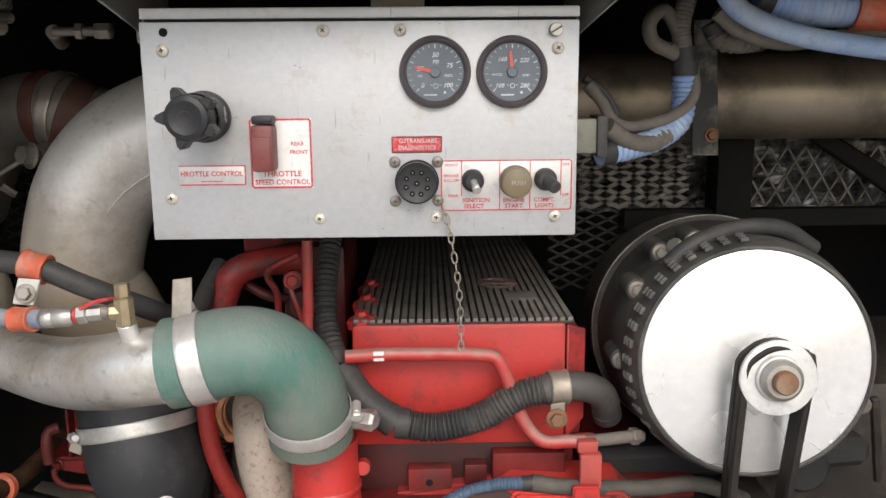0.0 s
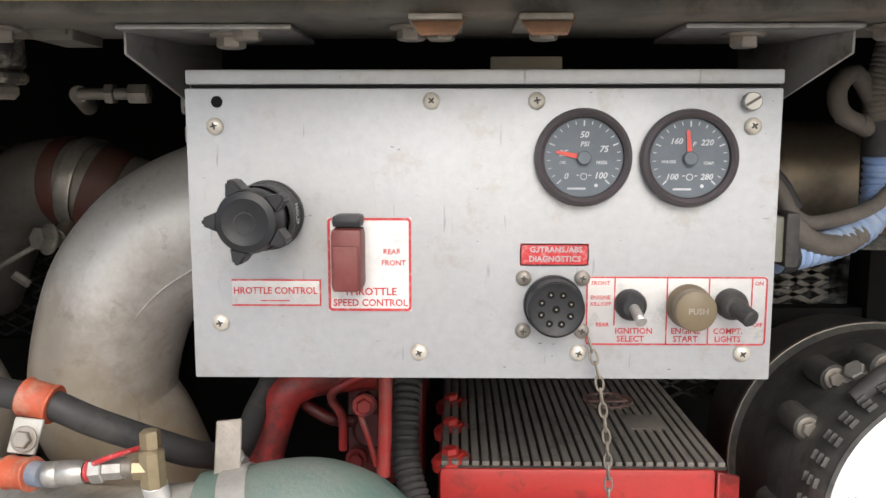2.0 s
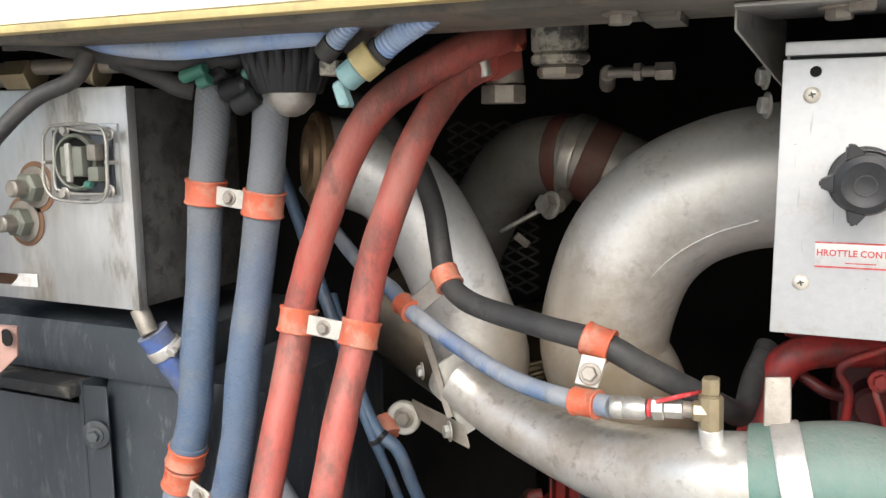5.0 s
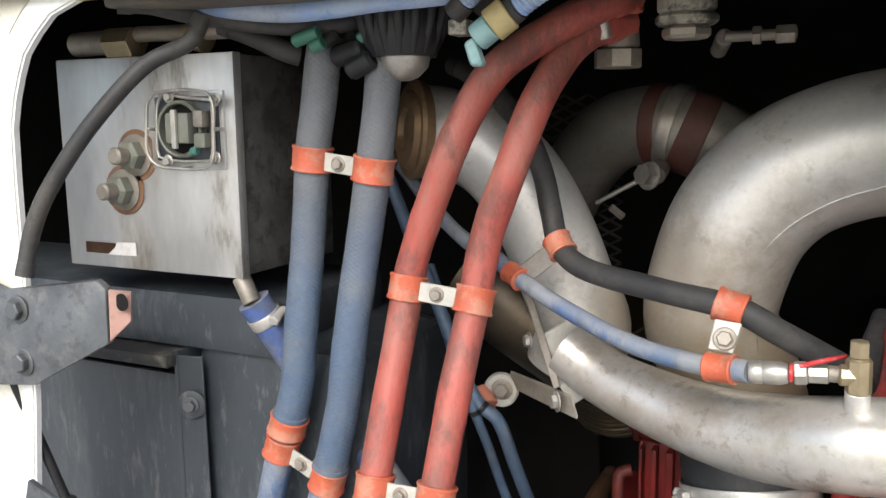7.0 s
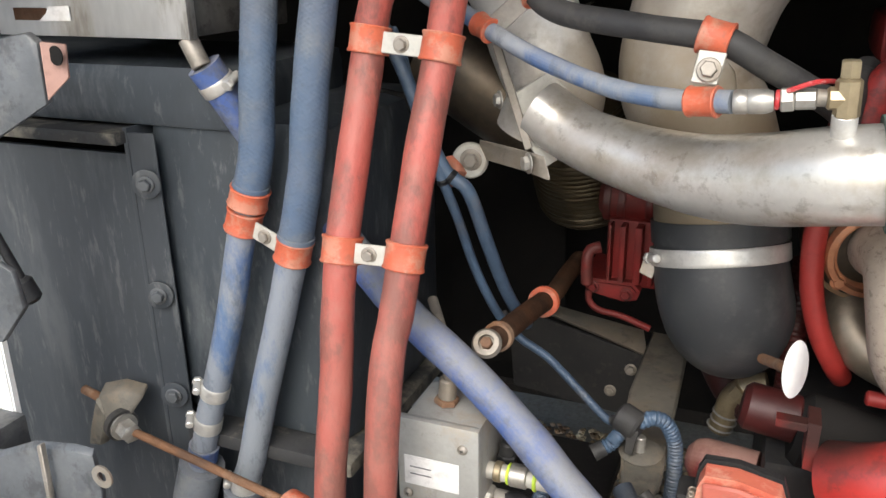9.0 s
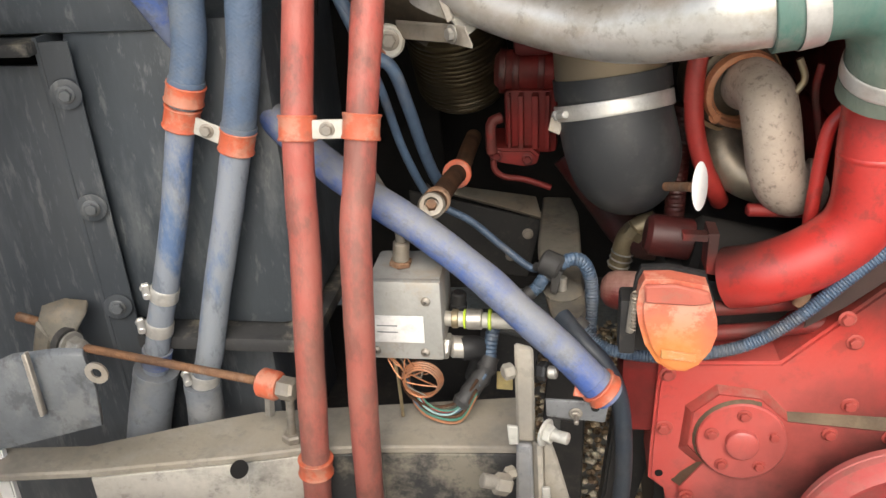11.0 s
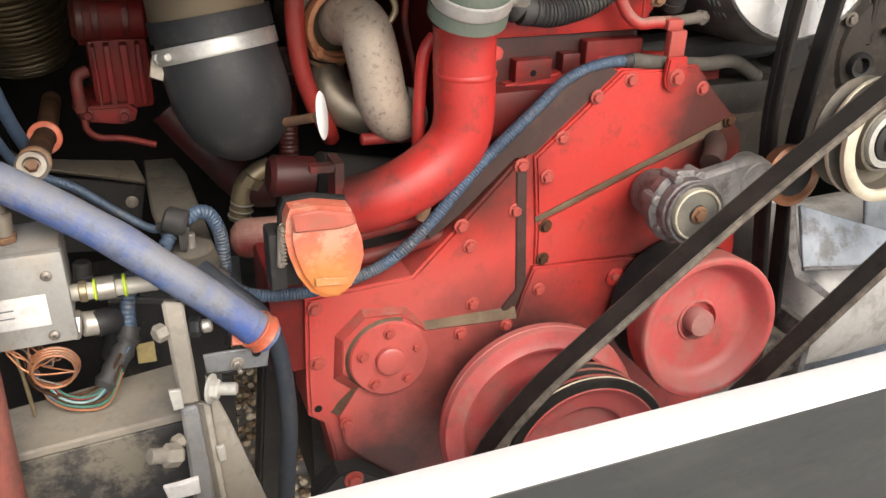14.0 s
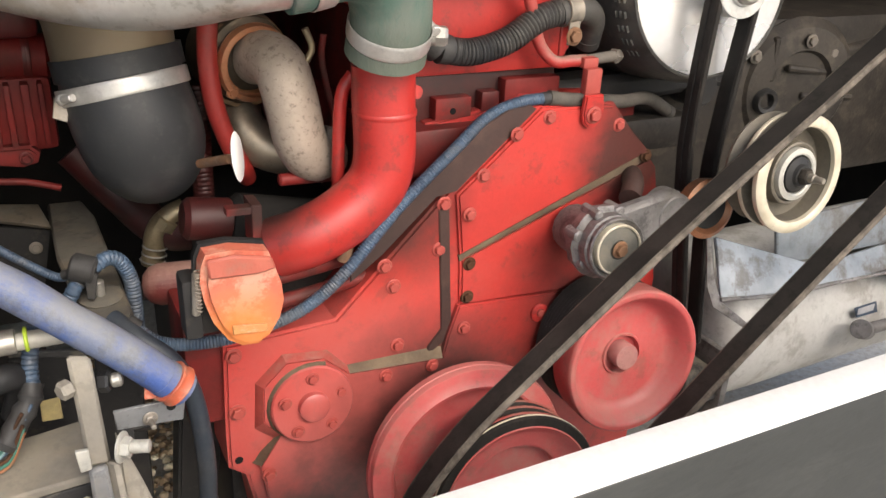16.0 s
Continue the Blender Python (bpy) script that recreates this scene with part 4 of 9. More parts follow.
for (x0, y0), (x1, y1) in zip(edge, edge[1:]):
    part("web", sheet([(x0, y0 + 0.005, 0.764), (x1, y1 + 0.005, 0.764), (x1, y1 + 0.005, 0.45), (x0, y0 + 0.005, 0.45)], 0.008, 0.001), "frame_dark" if x0 > -0.66 else "beam_pale", beam)
part("web_hole", lathe([(0, 0), (0.055, 0), (0.055, 0.001), (0, 0.001)], (-0.53, 0.735, 0.667), (0.1, -1, 0), 36), "soot", beam, "large round hole")
part("dark_hole", lathe([(0, 0), (0.010, 0), (0.010, 0.001), (0, 0.001)], (-0.718, 0.675, 0.779), (0, -0.6, 0.8), 20), "soot", beam)

# ---- control panel over the engine ----
X0, X1, Z0, Z1, YF = -0.208, 0.151, 1.343, 1.533, 0.75
cp = thing("control_panel", (-0.03, 0.8, Z0), "brushed stainless engine control panel with gauges and switches", "control panel")
part("box", block((X0 + 0.002, YF + 0.003, Z0), (X1 - 0.0005, 0.868, Z1), 0.0025), "panel_side", cp)
part("face_plate", block((X0, YF, Z0 + 0.0005), (X1, YF + 0.0026, 1.5225), 0.0012), "panel", cp, "scratched brushed stainless face plate")
part("gasket", block((X0 + 0.004, YF + 0.0004, 1.5228), (X1 - 0.002, YF + 0.006, 1.5245), 0.0004), "soot", cp, "black sealing line")
part("top_lip", block((X0 + 0.001, YF - 0.001, 1.5247), (X1, YF + 0.004, Z1 + 0.0005), 0.0015), "panel", cp)
for x, z in ((-0.19, 1.5), (-0.059, 1.515), (0.004, 1.515), (0.1335, 1.5), (-0.1905, 1.379), (-0.067, 1.3605), (0.032, 1.3605), (0.133, 1.3605)):
    cross_screw((x, YF - 0.0002, z), 0.0051, cp, material="screw_tan")
cross_screw((0.1315, YF - 0.0002, 1.5145), 0.0055, cp, slot=True)
part("hole", lathe([(0, 0), (0.0035, 0), (0.0035, 0.0004), (0, 0.0004)], (-0.1885, YF, 1.5145), (0, -1, 0), 18), "soot", cp, "empty screw hole")


def gauge(x, z, marks, needle_turn, words):
    g = part("gauge", lathe([(0, 0), (0.029, 0), (0.0295, 0.003), (0.0285, 0.007), (0.0262, 0.0082), (0.0242, 0.0066), (0.0238, 0.0035), (0, 0.0035)], (x, YF, z), (0, -1, 0), 48), "bezel", cp, "round black instrument gauge with red needle")
    y = YF - 0.0040
    part("dial", lathe([(0, 0), (0.0236, 0), (0.0236, 0.0004), (0, 0.0004)], (x, y + 0.0004, z), (0, -1, 0), 40), "dial", g)
    b = bmesh.new()
    for k in range(21):
        a = radians(225 - 270 * k / 20)
        r0 = 0.0188 if k % 5 == 0 else 0.0200
        d, s = Vector((math.cos(a), 0, math.sin(a))), Vector((-math.sin(a), 0, math.cos(a)))
        w = 0.0004 if k % 5 == 0 else 0.00025
        c = Vector((x, y - 0.0003, z))
        vs = [b.verts.new(c + d * r + s * q) for r, q in ((r0, -w), (0.0222, -w), (0.0222, w), (r0, w))]
        b.faces.new(vs)
    part("tick_marks", b, "ink_white", g)
    for body, dx, dz, size in marks:
        text(body, x + dx, y - 0.0003, z + dz, size, "ink_white", g, "numeral", shear=0.25)
    for dx, dz, w in words:
        b = block((x + dx - w / 2, y - 0.0003, z + dz - 0.0006), (x + dx + w / 2, y - 0.0001, z + dz + 0.0006), 0)
        part("worn_print", b, "ink_white", g)
    part("warning_mark", lathe([(0.0016, 0), (0.0021, 0), (0.0021, 0.0002), (0.0016, 0.0002), (0.0016, 0)], (x + 0.0003, y - 0.0001, z - 0.0112), (0, -1, 0), 16), "ink_white", g)
    for side in (-1, 1):
        part("warning_mark", block((x + 0.0003 + side * 0.0036 - 0.0008, y - 0.0003, z - 0.0108), (x + 0.0003 + side * 0.0036 + 0.0008, y - 0.0001, z - 0.0102), 0), "ink_white", g)
    part("white_dot", lathe([(0, 0), (0.0011, 0), (0.0011, 0.0002), (0, 0.0002)], (x + 0.0078, y - 0.0001, z - 0.0166), (0, -1, 0), 14), "ink_white", g)
    m = Matrix.Translation((x, y - 0.0012, z)) @ Matrix.Rotation(radians(needle_turn), 4, "Y")
    b = bmesh.new()
    vs = [b.verts.new(m @ Vector(v)) for v in ((-0.0016, 0, 0.001), (0.0016, 0, 0.001), (0.0009, 0, 0.0168), (-0.0009, 0, 0.0168))]
    f = b.faces.new(vs)
    part("needle", b, "needle", g, "orange-red needle")
    part("needle_cap", lathe([(0, 0), (0.0042, 0), (0.0042, 0.002), (0.0036, 0.0026), (0, 0.0026)], (x, y - 0.0008, z), (0, -1, 0), 20), "dial", g)


gauge(0.0322, 1.4812, [("0", -0.0105, -0.0112, 0.0052), ("25", -0.0125, 0.0025, 0.0052), ("50", 0.0, 0.0135, 0.0052), ("75", 0.0118, 0.0050, 0.0052), ("100", 0.0102, -0.0108, 0.0052), ("PSI", 0.0003, 0.0080, 0.0042), ("OIL", -0.0125, -0.0030, 0.0026), ("PRESS.", 0.0108, -0.0030, 0.0026)], -78, [(-0.004, -0.0185, 0.011)])
gauge(0.0955, 1.4808, [("100", -0.0105, -0.0112, 0.0050), ("160", -0.0085, 0.0100, 0.0050), ("220", 0.0098, 0.0092, 0.0050), ("280", 0.0102, -0.0112, 0.0050), ("F", 0.0022, 0.0083, 0.0038), ("WATER", -0.0128, -0.0022, 0.0026), ("TEMP.", 0.0112, -0.0030, 0.0026)], -6, [(-0.004, -0.0185, 0.011)])

# throttle knob
kx, kz = -0.1575, 1.4465
knob = part("throttle_knob", lathe([(0, 0), (0.0205, 0), (0.0208, 0.006), (0.0195, 0.010), (0.0188, 0.022), (0.0195, 0.030), (0.0185, 0.034)], (kx, YF, kz), (0, -1, 0.02), 40), "plastic", cp, "black plastic locking throttle knob")
cap = part("cap", lathe([(0.0170, 0.030), (0.0178, 0.032), (0.0183, 0.050), (0.0168, 0.0555), (0.0130, 0.0572), (0.0125, 0.0568), (0, 0.0568)], (kx, YF, kz), (-0.03, -1, 0.01), 40), "plastic", knob)
for a in (35, 112, 180, 255, 330):
    d = Vector((math.cos(radians(a)), 0, math.sin(radians(a))))
    s = Vector((-d.z, 0, d.x))
    c = Vector((kx - 0.0014, YF - 0.046, kz + 0.0005))
    b = bmesh.new()
    lo = [c + d * 0.016 + s * 0.0058, c + d * 0.0248 + s * 0.0020, c + d * 0.0248 - s * 0.0020, c + d * 0.016 - s * 0.0058]
    f0, f1 = [b.verts.new(v + Vector((0, -0.009, 0))) for v in lo], [b.verts.new(v + Vector((0, 0.009, 0))) for v in lo]
    b.faces.new(f0)
    b.faces.new(f1[::-1])
    for i in range(4):
        b.faces.new((f0[i], f1[i], f1[(i + 1) % 4], f0[(i + 1) % 4]))
    bmesh.ops.recalc_face_normals(b, faces=b.faces)
    bmesh.ops.bevel(b, geom=list(b.edges), offset=0.0012, segments=2, affect="EDGES")
    part("wing", b, "plastic", knob)
word = text("HOLD", kx + 0.0178, YF - 0.0165, kz + 0.002, 0.0046, "ink_white", knob, "raised_word")
spot = Vector((kx + 0.0178, YF - 0.0165, kz + 0.002))
word.data.transform(Matrix.Translation(spot + Vector((0.0015, 0, 0))) @ Matrix.Rotation(radians(78), 4, "Z") @ Matrix.Rotation(radians(80), 4, "Y") @ Matrix.Translation(-spot))
for h, r in ((0.006, 0.0212), (0.011, 0.0202), (0.024, 0.0198)):
    part("collar_ridge", lathe([(r - 0.0014, h - 0.001), (r, h - 0.0006), (r, h + 0.0006), (r - 0.0014, h + 0.001)], (kx, YF, kz), (0, -1, 0.02), 40), "rubber", knob)
part("emblem", lathe([(0.0055, 0), (0.0062, 0), (0.0062, 0.0005), (0.0055, 0.0005), (0.0055, 0)], (kx - 0.0018, YF - 0.0569, kz), (0, -1, 0), 30), "rubber", knob)

# stickers and lettering
YS = YF - 0.0005


def borders(x0, x1, z0, z1, w, ink, parent):
    """Four printed border lines."""
    c = 0.0026
    for lo, hi in (((x0 + c, z0), (x1 - c, z0 + w)), ((x0 + c, z1 - w), (x1 - c, z1)), ((x0, z0 + c), (x0 + w, z1 - c)), ((x1 - w, z0 + c), (x1, z1 - c))):
        part("border", block((lo[0], YS - 0.0002, lo[1]), (hi[0], YS, hi[1]), 0), ink, parent)
    for cx, cz, a0 in ((x1 - c, z1 - c, 0), (x0 + c, z1 - c, 90), (x0 + c, z0 + c, 180), (x1 - c, z0 + c, 270)):
        turns = [radians(a0 + 15 * k) for k in range(7)]
        part("border", strip([(cx + c * math.cos(a), YS - 0.0002, cz + c * math.sin(a)) for a in turns], [(cx + (c - w) * math.cos(a), YS - 0.0002, cz + (c - w) * math.sin(a)) for a in turns], 0.0002), ink, parent)


def sticker(x0, x1, z0, z1, w=0.0011, fill="sticker"):
    s = part("sticker", block((x0, YF - 0.0004, z0), (x1, YF + 0.0005, z1), 0.0002), fill, cp)
    if w:
        borders(x0, x1, z0, z1, w, "ink_red", s)
    return s


s = sticker(-0.123, -0.0715, 1.3865, 1.4445, 0.0016)
text("THROTTLE", -0.097, YS, 1.3985, 0.0066, "ink_red", s)
text("SPEED CONTROL", -0.097, YS, 1.3915, 0.0062, "ink_red", s, squeeze=0.95)
text("REAR", -0.0835, YS, 1.4235, 0.0046, "ink_red", s)
text("FRONT", -0.0825, YS, 1.4165, 0.0046, "ink_red", s)
s = sticker(-0.183, -0.1275, 1.3895, 1.4063, 0, "clear_film")
for z in (1.3895, 1.4053):
    part("border", block((-0.183, YS - 0.0002, z), (-0.1275, YS, z + 0.001), 0), "ink_red", s)
part("border", block((-0.1285, YS - 0.0002, 1.3905), (-0.1275, YS, 1.4053), 0), "ink_red", s)
text("HROTTLE CONTROL", -0.156, YS, 1.3990, 0.0060, "ink_red", s, squeeze=0.92)
part("worn_print", block((-0.165, YS - 0.0001, 1.3925), (-0.147, YS, 1.3932), 0), "ink_red", s)
s = sticker(-0.0048, 0.0372, 1.4152, 1.4288, 0.0008, "ink_red")
borders(-0.0048, 0.0372, 1.4152, 1.4288, 0.0007, "sticker", s)
text("G./TRANS./ABS", 0.0172, YS - 0.0001, 1.4250, 0.0049, "ink_white", s)
text("DIAGNOSTICS", 0.0165, YS - 0.0001, 1.4192, 0.0049, "ink_white", s)
s = sticker(0.0362, 0.1472, 1.3655, 1.4085, 0.0010, "clear_film")
for x in (0.0533, 0.0855, 0.1112, 0.1374):
    part("border", block((x, YS - 0.0002, 1.3655 if x in (0.0855, 0.1112) else 1.378), (x + 0.0008, YS, 1.4075), 0), "ink_red", s)
for body, x, z, q in (("IGNITION", 0.0685, 1.3735, 0.0052), ("SELECT", 0.0665, 1.3685, 0.0052), ("ENGINE", 0.1005, 1.3735, 0.0052), ("START", 0.1005, 1.3685, 0.0052), ("COMPT.", 0.1265, 1.3735, 0.0050), ("LIGHTS", 0.1265, 1.3685, 0.0050), ("FRONT", 0.0475, 1.4035, 0.0035), ("ENGINE", 0.0475, 1.3945, 0.0035), ("KILL/OFF", 0.0478, 1.3905, 0.0033), ("REAR", 0.0490, 1.3775, 0.0035), ("ON", 0.1445, 1.4035, 0.0034), ("OFF", 0.1445, 1.3775, 0.0034)):
    text(body, x - 0.0025, YS, z + 0.0008, q, "ink_red", s)

# switch guard over the throttle switch
g = part("switch_guard", block((-0.1180, YF - 0.024, 1.4020), (-0.0995, YF, 1.4400), 0.004), "red_plastic", cp, "dark red flip-up switch guard")
part("hinge_cap", block((-0.1175, YF - 0.021, 1.4402), (-0.1000, YF, 1.4475), 0.003), "plastic", g, "black hinge cap")
part("ridge", block((-0.1160, YF - 0.0262, 1.4030), (-0.1015, YF - 0.0238, 1.4300), 0.001), "red_plastic", g)

# round diagnostic socket
sx, sz = 0.0160, 1.3910
sock = part("diagnostic_socket", lathe([(0, 0), (0.0185, 0), (0.0185, 0.004), (0.0172, 0.005), (0.0172, 0.017), (0.0160, 0.018), (0.0148, 0.017), (0, 0.0165)], (sx, YF, sz), (0, -1, 0), 40), "plastic", cp, "round black diagnostic socket")
for k in range(9):
    a, r = (radians(45 * k + 20), 0.0095) if k < 8 else (0, 0)
    c = (sx + r * math.cos(a), YF - 0.0164, sz + r * math.sin(a))
    part("pin_hole", lathe([(0, 0.0006), (0.0021, 0.0006), (0.0024, 0.0002), (0.0024, 0), (0, 0)], c, (0, -1, 0), 14), "soot", sock)
    part("pin", lathe([(0, 0.0011), (0.0006, 0.001), (0.0007, 0), (0, 0)], c, (0, -1, 0), 10), "dull_steel", sock)
for dx in (-0.0185, 0.0175):
    for dz in (-0.0165, 0.0165):
        cross_screw((sx + dx, YF - 0.0002, sz + dz), 0.0048, cp, material="dull_steel")


def toggle(x, z, lean, tip):
    t = part("toggle_switch", lathe([(0, 0), (0.0095, 0), (0.0095, 0.006), (0.0080, 0.011), (0.0060, 0.0125), (0, 0.0120)], (x, YF, z), (0, -1, 0), 30), "rubber", cp, "small toggle switch in a black boot")
    p = Vector((x, YF - 0.011, z))
    q = p + Vector((lean, -0.012, -0.0055))
    part("lever", rod(p, q, 0.0032 if tip == "steel" else 0.0055, n=16), tip, t)
    if tip == "steel":
        part("lever_tip", rod(q, q + (q - p) * 0.15, 0.0036, 0.002, n=16), "steel", t)


toggle(0.0630, 1.3915, 0.002, "steel")
toggle(0.1245, 1.3920, 0.006, "rubber")
pb = part("push_button", lathe([(0, 0), (0.0135, 0), (0.0138, 0.004), (0.0122, 0.007), (0.0120, 0.011), (0.0126, 0.0125), (0.0124, 0.0180), (0.0110, 0.0192), (0, 0.0194)], (0.0990, YF, 1.3905), (0, -1, 0), 40), "tan", cp, "worn tan starter push button")
text("PUSH", 0.1000, YF - 0.0196, 1.3905, 0.0050, "dull_steel", pb)

# chain that hangs from the socket screw
ch = thing("chain", (0.048, 0.74, 1.30), "thin tarnished steel chain hanging from the control panel", "chain")
cpts = smooth_path([(0.0372, 0.7445, 1.3715), (0.0430, 0.7405, 1.350), (0.0455, 0.7405, 1.335), (0.0500, 0.742, 1.305), (0.0520, 0.744, 1.275), (0.0525, 0.745, 1.245)], 0.0078)
for i, (p, q) in enumerate(zip(cpts, cpts[1:])):
    d = (q - p).normalized()
    s = d.cross(Vector((0, 1, 0))).normalized() if i % 2 else Vector((0, 1, 0))
    c, h, w = (p + q) / 2, 0.0052, 0.0023
    loop = [c + d * h * math.cos(a) + s * w * math.sin(a) for a in (2 * math.pi * k / 12 for k in range(13))]
    part("link", tube(loop, 0.00075, 6, 0.0016), "dull_steel", ch)

# hanging brackets of the panel
for sgn, xo, xi in ((1, -0.237, X0 - 0.002), (-1, 0.184, X1 + 0.002)):
    br = thing("panel_bracket", ((xo + xi) / 2, 0.8, 1.51), "bent sheet-steel bracket carrying the control panel", "bracket", "panel brackets")
    part("gusset", sheet([(xo, 0.735, 1.561), (xo, 0.735, 1.541), (xi, 0.790, 1.509), (xi, 0.84, 1.509), (xi, 0.84, 1.5565), (xo + (xi - xo) * 0.3, 0.76, 1.561)], 0.002), "panel_side", br)
    xe = xo + 0.100 * sgn
    part("flange", block((min(xo, xe), 0.722, 1.5535), (max(xo, xe), 0.80, 1.5565), 0.001), "panel_side", br)
    bolt((xo + 0.06 * sgn, 0.745, 1.5532), (0, 0, -1), 0.0085, "dull_steel", br)
part("stop_strip", block((-0.022, 0.79, 1.534), (0.024, 0.80, 1.545), 0.001), "frame", cp, "pale folded strip on the box top")
# plug on the right side of the box
pl = thing("cable_plug", (0.17, 0.83, 1.42), "grey-green wiring plug on the panel's side", "plug")
part("plug_body", block((0.152, 0.812, 1.408), (0.182, 0.845, 1.440), 0.003), "connector", pl)
part("plug_collar", block((0.180, 0.808, 1.405), (0.190, 0.85, 1.443), 0.003), "rubber", pl)

# ---- the red engine ----
eng = thing("engine", (0.05, 1.1, 0.45), "red painted diesel engine, dusty and soot-stained", "engine")
YT = 0.850
# timing case: the back plate, the proud lower case and the two cover plates
part("block", block((-0.262, 0.926, 0.44), (0.33, 1.55, 0.885), 0.01), "black", eng)
# black plate added beside the engine, where only darkness shows
part("dark_filler", plate([(-0.306, 0.738), (-0.255, 0.726), (-0.268, 0.566), (-0.281, 0.504), (-0.299, 0.333), (-0.343, 0.351)], 0.96, 1.0, 0.004), "black", eng, "black filler plate added where the depth is dark")
part("upper_block", block((-0.07, 0.926, 0.886), (0.33, 1.55, 1.03), 0.01), "red_dark", eng)
rim = [(-0.274, 0.815), (-0.278, 0.697), (-0.278, 0.645), (-0.258, 0.628), (-0.251, 0.591), (-0.242, 0.521)]
case = [*rim, (-0.14, 0.48), (0.345, 0.44), (0.345, 0.78), (0.312, 0.956), (0.228, 1.05), (0.112, 1.059), (0.065, 1.026), (0.001, 0.966), (-0.143, 0.82)]
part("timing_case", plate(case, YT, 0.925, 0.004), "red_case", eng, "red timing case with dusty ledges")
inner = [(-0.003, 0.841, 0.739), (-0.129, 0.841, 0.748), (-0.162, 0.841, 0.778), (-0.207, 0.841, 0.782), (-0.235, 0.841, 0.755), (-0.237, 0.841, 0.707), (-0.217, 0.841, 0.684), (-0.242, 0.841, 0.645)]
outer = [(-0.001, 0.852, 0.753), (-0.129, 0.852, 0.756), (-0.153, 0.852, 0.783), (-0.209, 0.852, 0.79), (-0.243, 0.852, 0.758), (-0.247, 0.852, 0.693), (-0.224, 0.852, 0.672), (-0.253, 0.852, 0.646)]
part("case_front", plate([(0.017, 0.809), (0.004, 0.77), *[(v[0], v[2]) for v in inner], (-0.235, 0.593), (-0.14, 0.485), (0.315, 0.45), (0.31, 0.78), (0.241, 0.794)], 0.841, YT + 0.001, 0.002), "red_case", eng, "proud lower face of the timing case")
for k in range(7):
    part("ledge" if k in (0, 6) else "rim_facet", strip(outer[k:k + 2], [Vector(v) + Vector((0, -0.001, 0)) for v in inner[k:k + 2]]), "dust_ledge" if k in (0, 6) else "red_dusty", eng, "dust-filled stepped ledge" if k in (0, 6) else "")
# upright groove: its brown-black shading is the strip's own colour
part("ledge", plate([(-0.021, 0.742), (0.012, 0.765), (-0.001, 0.951), (-0.014, 0.942), (-0.003, 0.777), (-0.021, 0.755)], 0.8475, YT + 0.001, 0.001), "casting_brown", eng, "groove with its shade painted dark brown")
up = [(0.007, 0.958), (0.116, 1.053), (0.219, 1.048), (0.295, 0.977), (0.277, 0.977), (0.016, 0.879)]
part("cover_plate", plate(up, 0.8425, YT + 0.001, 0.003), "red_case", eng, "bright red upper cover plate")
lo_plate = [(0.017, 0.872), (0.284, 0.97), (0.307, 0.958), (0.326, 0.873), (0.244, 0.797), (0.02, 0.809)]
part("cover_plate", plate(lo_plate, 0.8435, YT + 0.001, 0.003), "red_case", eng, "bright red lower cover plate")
part("seam", plate([(0.015, 0.877), (0.282, 0.978), (0.288, 0.966), (0.017, 0.869)], 0.8465, YT, 0), "dust_ledge", eng, "dusty seam between the covers")
for p in [(0.04, 0.843, 0.979), (0.082, 0.843, 1.025), (0.126, 0.843, 1.042), (0.189, 0.843, 1.042), (0.232, 0.843, 1.023)]:
    bolt(p, (0, -1, 0), 0.0062, "red_dusty", eng)
for p in [(0.285, 0.844, 0.976), (0.029, 0.844, 0.865), (0.029, 0.844, 0.819)]:
    bolt(p, (0, -1, 0), 0.0062, "rust_dark", eng)
for p in [(0.023, 0.84, 0.933), (0.025, 0.84, 0.777), (-0.018, 0.84, 0.732), (-0.082, 0.84, 0.733), (0.139, 0.84, 0.776)]:
    bolt(p, (0, -1, 0), 0.0062, "red_dusty", eng)
for p in [(-0.082, 0.85, 0.879), (-0.07, 0.85, 0.85), (-0.011, 0.85, 0.889), (-0.007, 0.85, 0.947), (-0.063, 0.85, 0.767), (-0.264, 0.85, 0.8)]:
    bolt(p, (0, -1, 0), 0.0066, "red_dusty", eng)
bolt((-0.264, 0.85, 0.724), (0, -1, 0), 0.0072, "red_dusty", eng)
bolt((-0.233, 0.84, 0.63), (0, -1, 0), 0.0066, "red_dusty", eng)
part("plug_disc", lathe([(0, 0), (0.013, 0), (0.013, 0.003), (0.011, 0.004), (0, 0.004)], (0.139, 0.841, 0.775), (0, -1, 0), 30), "red", eng)
part("dark_hole", lathe([(0, 0), (0.005, 0), (0.005, 0.0006), (0, 0.0006)], (-0.266, 0.85, 0.655), (0, -1, 0), 20), "soot", eng)
# round hub on its eight-sided boss
hx, hy, hz = (-0.178, 0.835, 0.721)
part("hub", lathe([(0, -0.004), (0.050, -0.004), (0.050, 0.008), (0.048, 0.010), (0.0185, 0.010), (0.0178, 0.018), (0.015, 0.020), (0, 0.020)], (hx, 0.841, hz), (-0.05, -0.99, 0.1), 40), "red_case", eng, "round red hub cover")
arc = [radians(70 + 12 * k) for k in range(15)]
part("ledge", strip([(hx + 0.0545 * math.cos(a), 0.8405, hz + 0.0545 * math.sin(a)) for a in arc], [(hx + 0.0518 * math.cos(a), 0.8365, hz + 0.0518 * math.sin(a)) for a in arc]), "dust_ledge", eng, "dusty rim above the hub")
for k in range(5):
    a = radians(72 * k + 18)
    bolt((hx + 0.036 * math.cos(a), 0.831 + 0.0036 * math.sin(a), hz + 0.036 * math.sin(a)), (0, -1, 0), 0.0056, "red_dusty", eng)
